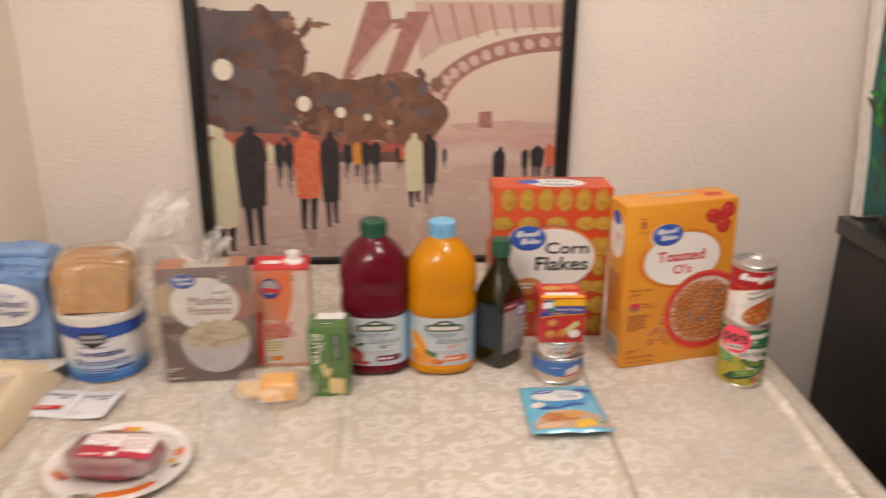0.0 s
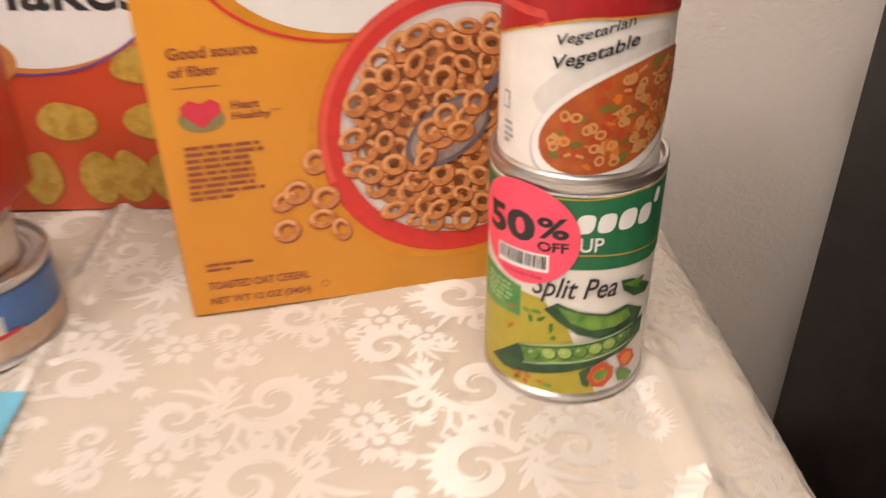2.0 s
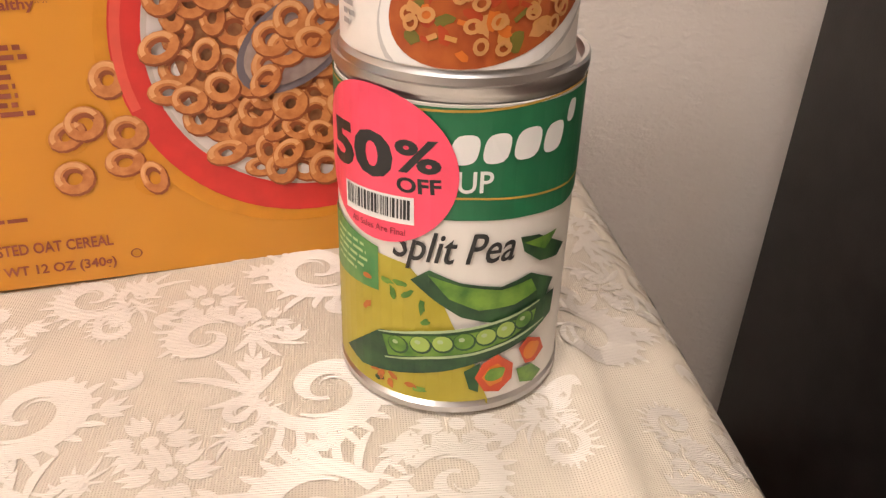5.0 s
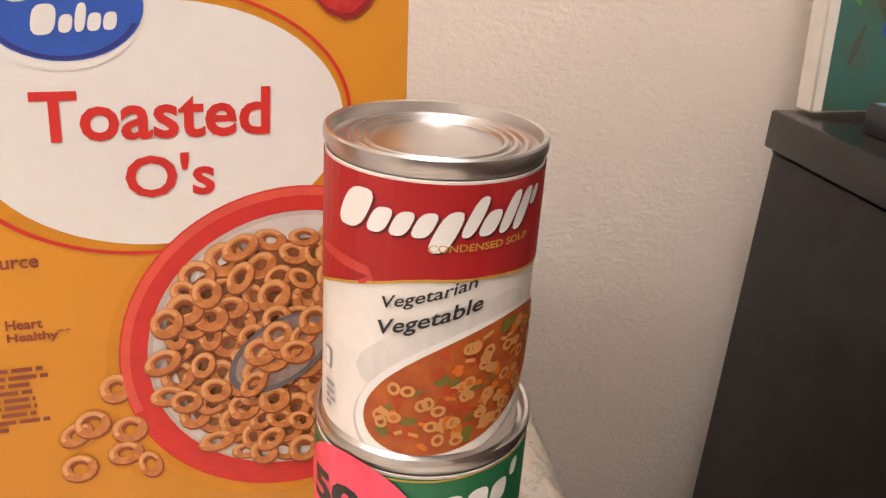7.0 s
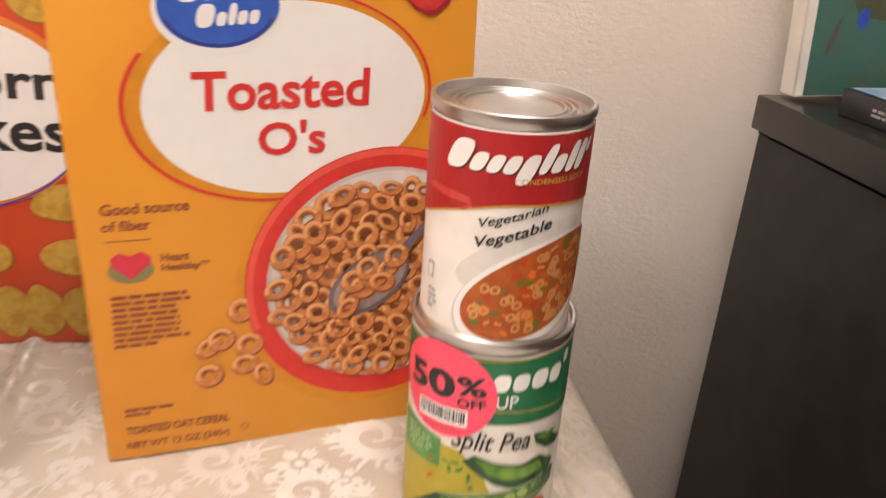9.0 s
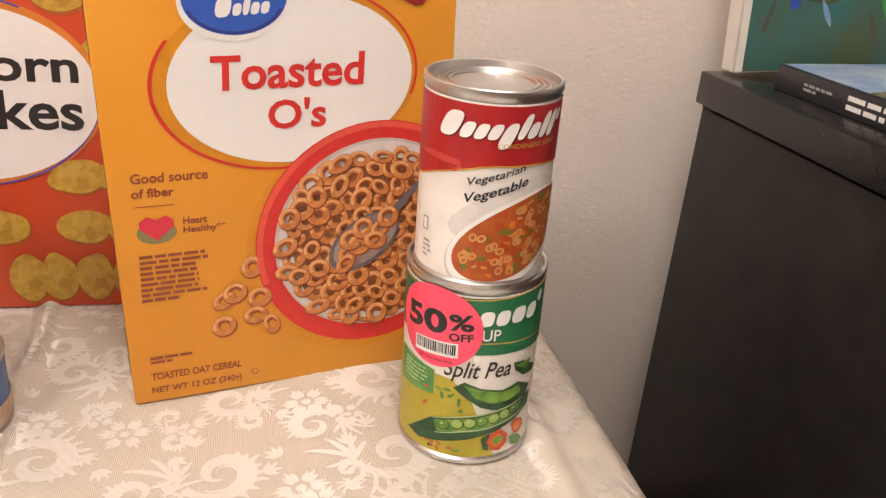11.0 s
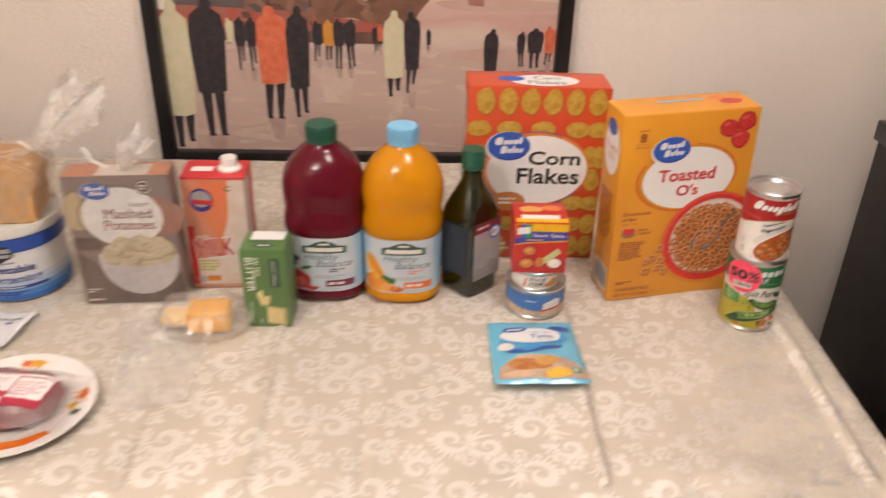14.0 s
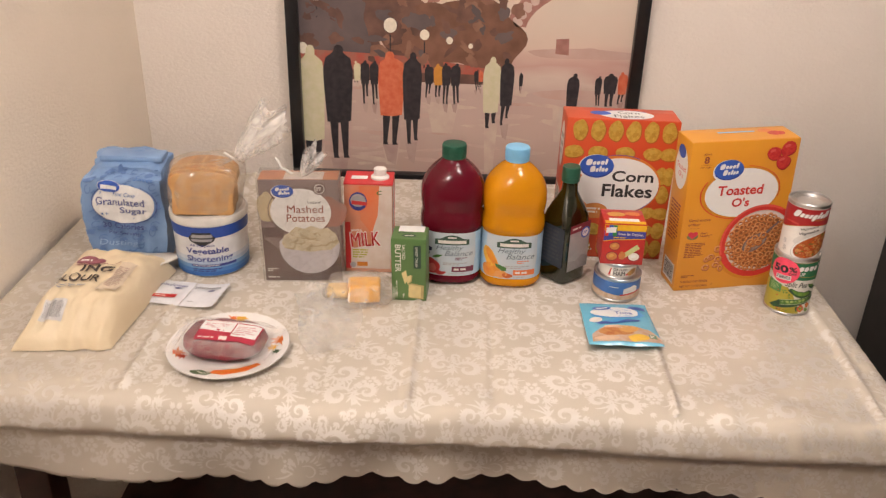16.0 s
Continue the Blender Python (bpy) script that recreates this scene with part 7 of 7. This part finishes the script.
# ---- lying things ----
def flour_bag():
    w, d, h = 0.152, 0.285, 0.066
    t = thing("flour_bag", pose(-0.538, 1.097, TZ + 0.0005, 0, 0, -1), "cream paper bag of flour lying on the cloth", "bag")
    nx, ny = 44, 66

    def top(u, v):
        """u, v from -1 to 1 over the bag."""
        k = max(0.0, 1 - u ** 6) ** 0.5 * max(0.0, 1 - abs(v) ** 9) ** 0.5
        flat = smooth_step(0.55, 1.0, v)
        z = h * k * (1 - 0.4 * flat) * (0.5 + 0.5 * smooth_step(-1.02, -0.45, v)) + 0.0012
        z += (0.006 * noise.noise((u * 2.4, v * 4, 1)) + 0.003 * noise.noise((u * 7, v * 3, 5)) + 0.002 * noise.noise((u * 5 + v * 4, v * 9, 2)) - 0.0025 * (1 - abs(noise.noise((u * 2.2 - v * 2, v * 4, 7)))) ** 6) * k
        x = u * w / 2 * (1.0 + 0.05 * v - 0.1 * flat) + 0.012 * flat
        near = smooth_step(0.1, -1.0, v)
        tip = smooth_step(-0.7, -1.0, v)
        return Vector((x - 0.004 * near - 0.01 * tip * smooth_step(0.2, -1.0, u), v * d / 2 + near * 0.009 * (u + 0.6) - 0.006 * tip * noise.noise((u * 3, 0.5, 0.2)), max(z, 0.0012)))

    bm = bmesh.new()
    up = {(i, j): bm.verts.new(top(2 * i / nx - 1, 2 * j / ny - 1)) for i in range(nx + 1) for j in range(ny + 1)}
    dn = {(i, j): bm.verts.new((up[i, j].co.x * 0.97, up[i, j].co.y * 0.985, 0.0)) for i in range(nx + 1) for j in range(ny + 1)}
    for i in range(nx):
        for j in range(ny):
            q = [(i, j), (i + 1, j), (i + 1, j + 1), (i, j + 1)]
            bm.faces.new([up[a] for a in q])
            bm.faces.new([dn[a] for a in q[::-1]])
    for i in range(nx):
        for j in (0, ny):
            bm.faces.new([up[i, j], up[i + 1, j], dn[i + 1, j], dn[i, j]])
    for j in range(ny):
        for i in (0, nx):
            bm.faces.new([up[i, j], up[i, j + 1], dn[i, j + 1], dn[i, j]])
    bmesh.ops.recalc_face_normals(bm, faces=bm.faces[:])
    paper = card("flour_cream", (0.74, 0.62, 0.43), col2=(0.69, 0.56, 0.37), scale=9, rough=0.6, bump=0.5, bscale=50)
    part("paper", bm, paper, t, "creased cream paper")

    def f(u, v, hh):
        return tuple(top(2 * u / w - 1, 2 * (v - 0.03) / d - 1) + Vector((0, 0, hh * 5 + 0.0008)))

    ch = ink("flour_black", (0.05, 0.035, 0.03), rough=0.6)
    art("title", t, f, [(word("ING", 0.046, 0.176, 0.1, 0.2, 0.02, 0, 2), ch, 2), (word("FLOUR", 0.018, 0.14, 0.092, 0.163, 0.02, 0, 2), ch, 2), (lines(0.032, 0.118, 0.082, 0.132, 2, 3), GREY, 2)], "black product title", 0.004, 0.004)
    art("badge", t, f, [(blob(0.05, 0.214, 0.026, 0.012, 3, 0, 0.08), ink("plum", (0.26, 0.08, 0.1)), 1), (lines(0.034, 0.21, 0.066, 0.217, 1, 3), PALE, 2), (ribbon([(0.015, 0.2), (0.06, 0.201), (0.105, 0.212)], [0.0015, 0.0015, 0.0015]), ink("plum", (0.26, 0.08, 0.1)), 1)], "plum badge with plain bars", 0.004, 0.004)
    art("price_label", t, f, [(rect(0.03, 0.056, 0.066, 0.088), ink("label_grey", (0.6, 0.57, 0.55)), 1), (stripes(0.033, 0.06, 0.063, 0.084, 5), GREY, 2)], "", 0.004, 0.004)
    art("side_text", t, f, [(poly([(0.1, 0.11), (0.13, 0.12), (0.132, 0.215), (0.108, 0.21)]), ink("flour_grey", (0.6, 0.49, 0.36)), 1), (lines(0.108, 0.128, 0.127, 0.2, 14, 4), ink("flour_dim", (0.42, 0.3, 0.24)), 2)], "", 0.004, 0.004)
    fl = bmesh.new()
    rows = []
    for j in range(9):
        k = j / 8
        rows.append([fl.verts.new((-0.055 + 0.13 * i / 12 + 0.02 * k, d / 2 - 0.045 + 0.075 * k, 0.036 - 0.014 * k + 0.006 * math.sin(3.1 * i / 12) * (1 - k) + 0.003 * noise.noise((i * 0.5, j * 0.6, 0)))) for i in range(13)])
    for a, b in zip(rows, rows[1:]):
        for i in range(12):
            fl.faces.new((a[i], a[i + 1], b[i + 1], b[i]))
    flap = part("folded_flap", fl, card("flour_white", (0.72, 0.67, 0.6), rough=0.6, bump=0.4, bscale=60), t, "white folded paper flap")
    flap.modifiers.new("paper", "SOLIDIFY").thickness = 0.001


flour_bag()


def packets():
    t = thing("yeast_packets", pose(-0.403, 1.151, TZ + 0.0004, 0, 0, -8), "two joined white yeast packets lying flat", "packet")
    w, d = 0.064, 0.083
    for k, x in enumerate((-0.0325, 0.0325)):
        bm = pillow(w, d, 0.006, 16, 18, 0.5)
        for v in bm.verts:
            v.co.x += x
            v.co.z = max(0.0003, v.co.z + 0.0016 * noise.noise((v.co.x * 30, v.co.y * 30, k)) + (0.006 * max(0, v.co.x / 0.06) ** 3))
        part("packet", bm, card("packet_white", (0.72, 0.72, 0.74), rough=0.4, bump=0.4, bscale=60), t)
    def f(u, v, h):
        return (u, v, 0.0071 + h + 0.006 * max(0, u / 0.06) ** 3)
    art("title", t, f, [(word("platinum", -0.058, 0.0115, -0.008, 0.022, 0.005), NAVY, 1), (word("platinum", 0.008, 0.0115, 0.056, 0.022, 0.005), BLACK, 1), (leaf(-0.03, 0.008, 0.016, 0.004, 5), NAVY, 1), (leaf(0.036, 0.007, 0.014, 0.004, 5), NAVY, 1)], "dark lettering", 0.01)
    art("red_strip", t, f, [(poly([(-0.058, -0.029), (-0.014, -0.024), (-0.013, -0.013), (-0.058, -0.018)]), RED, 1), (lines(-0.052, -0.024, -0.02, -0.019, 1, 3), PALE, 2), (lines(0.014, -0.034, 0.04, -0.03, 1, 2), GREY, 1)], "", 0.01)


packets()


def plate():
    t = thing("plate", pose(-0.284, 0.981, TZ + 0.0005), "round white plate with orange autumn leaves on its rim", "plate")
    prof = [(0.05, 0.0), (0.055, 0.0), (0.058, 0.0025), (0.085, 0.0085), (0.0965, 0.012), (0.0975, 0.0128), (0.097, 0.0138), (0.085, 0.0108), (0.06, 0.0055), (0.055, 0.0038), (0.03, 0.0032)]
    part("dish", lathe(prof, 96), mat("glazed_white", (0.76, 0.73, 0.70), rough=0.22, var=0.03, coat=0.4), t)

    def f(u, v, h):
        q = math.hypot(u, v)
        z = 0.0034 + max(0, q - 0.055) * 0.215
        return (u, v, z + 0.0006 + h)

    og, yl, gn = ink("leaf_orange", (0.66, 0.10, 0.01), col2=(0.7, 0.2, 0.02), scale=90), ink("leaf_amber", (0.66, 0.34, 0.02)), ink("leaf_moss", (0.06, 0.1, 0.04))
    def maple(cx, cy, q, rot, m):
        pts = []
        for i in range(16):
            a = radians(rot + 22.5 * i)
            k = q * (1.0 if i % 2 == 0 else 0.45) * (0.8 + 0.2 * math.sin(i * 2.1))
            pts.append((cx + k * math.cos(a), cy + k * math.sin(a)))
        return poly(pts)
    lv = [(maple(-0.076, -0.026, 0.019, 10, og), og, 1), (maple(-0.066, -0.034, 0.012, 40, og), ink("leaf_deep", (0.5, 0.05, 0.01)), 2), (maple(0.078, 0.022, 0.02, 70, og), og, 1), (maple(0.07, 0.002, 0.014, 20, yl), yl, 2), (maple(0.079, -0.012, 0.011, 20, gn), gn, 2), (maple(0.0, 0.082, 0.017, 0, yl), yl, 1), (maple(-0.014, 0.08, 0.012, 50, og), og, 2), (poly([(-0.012, -0.078), (0.012, -0.082), (0.044, -0.07), (0.064, -0.05), (0.056, -0.043), (0.03, -0.058), (-0.006, -0.066)]), og, 1), (blob(-0.024, -0.078, 0.016, 0.008, 4, -8, 0.2), gn, 2), (ribbon([(-0.03, -0.074), (-0.02, -0.08), (-0.01, -0.078)], [0.002, 0.003, 0.001]), ink("leaf_white", (0.6, 0.58, 0.5)), 3)]
    arts("painted_leaf", t, f, lv, "painted autumn leaf", 0.01, 0.01)


plate()


def meat_pack():
    t = thing("meat_pack", pose(-0.287, 0.974, TZ + 0.0075, -4, 0, -4), "vacuum pack of dark red ground meat on a plate", "meat pack")
    bm = loft([(0.0, 0.05, 0.034, 3, 0, 0), (0.004, 0.058, 0.041, 3, 0, 0), (0.016, 0.064, 0.046, 3.2, 0, 0), (0.028, 0.062, 0.044, 3.2, 0, 0), (0.034, 0.055, 0.038, 3, 0, 0), (0.0355, 0.04, 0.026, 2.6, 0, 0)], 56)
    rough_up(bm, 0.005, 30, 3)
    part("meat", bm, mat("raw_meat", (0.15, 0.004, 0.012), rough=0.4, col2=(0.25, 0.010, 0.025), scale=60, bump=0.5, bscale=120, coat=0.25), t, "dark red meat block")
    n, mm = 40, 30
    fb = bmesh.new()
    g = {}
    def sheet(u, v):
        k = max(0.0, 1 - (u / 0.84) ** 6) * max(0.0, 1 - (v / 0.86) ** 6)
        z = 0.0195 + 0.0185 * max(0, k) ** 0.5 + 0.0015 * noise.noise((u * 6, v * 5, 1))
        return Vector((u * 0.083 * (1 + 0.03 * v), v * 0.055, z - 0.003 * abs(u) ** 3))
    for i in range(n + 1):
        for j in range(mm + 1):
            g[i, j] = fb.verts.new(sheet(2 * i / n - 1, 2 * j / mm - 1))
    for i in range(n):
        for j in range(mm):
            fb.faces.new((g[i, j], g[i + 1, j], g[i + 1, j + 1], g[i, j + 1]))
    part("clear_wrap", fb, film("meat_film", 0.2, (0.8, 0.74, 0.72), 1.0, 40), t, "clear vacuum film with flat edges")

    def f(u, v, h):
        return tuple(sheet((u + 0.006) / 0.083, (v - 0.014) / 0.055) + Vector((0, 0, h + 0.0012)))
    rdm = ink("meat_red", (0.42, 0.02, 0.05))
    art("paper_label", t, f, [(rect(-0.043, -0.024, 0.054, 0.034), rdm, 1), (poly([(-0.043, 0.004), (0.01, -0.002), (0.01, 0.034), (-0.043, 0.034)]), WHITE, 2), (rect(0.012, -0.012, 0.052, 0.027), WHITE, 2), (rect(-0.042, 0.029, 0.054, 0.034), WHITE, 3), (lines(-0.04, 0.0305, 0.05, 0.033, 1, 3), RED, 4), (lines(-0.038, 0.008, 0.006, 0.026, 3, 4), ink("pink_print", (0.62, 0.35, 0.36)), 3), (lines(0.015, -0.009, 0.049, 0.022, 5, 6), ink("pink_print", (0.62, 0.35, 0.36)), 3), (lines(-0.038, -0.021, 0.004, -0.016, 1, 7), PALE, 2), (rect(-0.004, -0.022, 0.009, -0.014), PALE, 2)], "red and white paper label", 0.008, 0.008)


meat_pack()


def cheese():
    t = thing("cheese_block", pose(-0.094, 1.166, TZ + 0.0005, 0, 0, 5), "yellow cheese pieces in a loose clear bag", "cheese")
    ch = mat("cheddar", (0.80, 0.36, 0.008), rough=0.4, col2=(0.84, 0.42, 0.015), scale=30, bump=0.15, bscale=90)
    part("block", rough_up(rbox(0.058, 0.042, 0.034, 0.005, 3, (0.008, -0.006, 0.003)), 0.002, 40), ch, t)
    part("slice", rough_up(rbox(0.042, 0.04, 0.018, 0.008, 3, (-0.04, 0.006, 0.003)), 0.005, 40), mat("cheese_pale", (0.74, 0.50, 0.18), rough=0.45, col2=(0.78, 0.56, 0.26), scale=30), t)
    bm = loft([(0.0005, 0.058, 0.038, 2.2, 0, 0), (0.006, 0.067, 0.047, 2.2, 0, 0), (0.018, 0.069, 0.049, 2.2, 0, 0), (0.032, 0.06, 0.042, 2.1, 0, 0), (0.042, 0.043, 0.03, 2, 0, 0), (0.0465, 0.02, 0.014, 2, 0.002, 0)], 64)
    rough_up(bm, 0.009, 48, 6)
    for v in bm.verts:
        v.co.z = max(v.co.z, 0.0004)
    part("clear_bag", bm, film("cheese_film", 0.2, (0.88, 0.82, 0.74), 1.0, 45), t, "crumpled clear bag")
    # the empty end of the bag lies flat on the cloth
    nn, mm = 30, 44
    g = bmesh.new()
    vs = {}
    for lay in (0, 1):
        for i in range(nn + 1):
            for j in range(mm + 1):
                u, v = i / nn - 0.5, j / mm
                x = -0.082 + u * (0.06 + 0.05 * math.sin(2.6 * v + 0.3)) + 0.055 * v + 0.012 * math.sin(5 * v)
                y = 0.02 - 0.195 * v + 0.02 * u
                e = (1 - (2 * u) ** 2)
                z = 0.002 + lay * (0.012 + 0.02 * (1 - v) ** 2) * e * (0.4 + 1.4 * abs(noise.noise((u * 4 + 3, v * 5, 1)))) + 0.005 * abs(noise.noise((u * 6, v * 8, lay)))
                vs[lay, i, j] = g.verts.new((x, y, z))
        for i in range(nn):
            for j in range(mm):
                q = (vs[lay, i, j], vs[lay, i + 1, j], vs[lay, i + 1, j + 1], vs[lay, i, j + 1])
                g.faces.new(q)
    part("bag_end", g, film("bag_end_film", 0.2, (0.95, 0.93, 0.9), 0.8, 35), t, "limp empty end of the clear bag")


cheese()
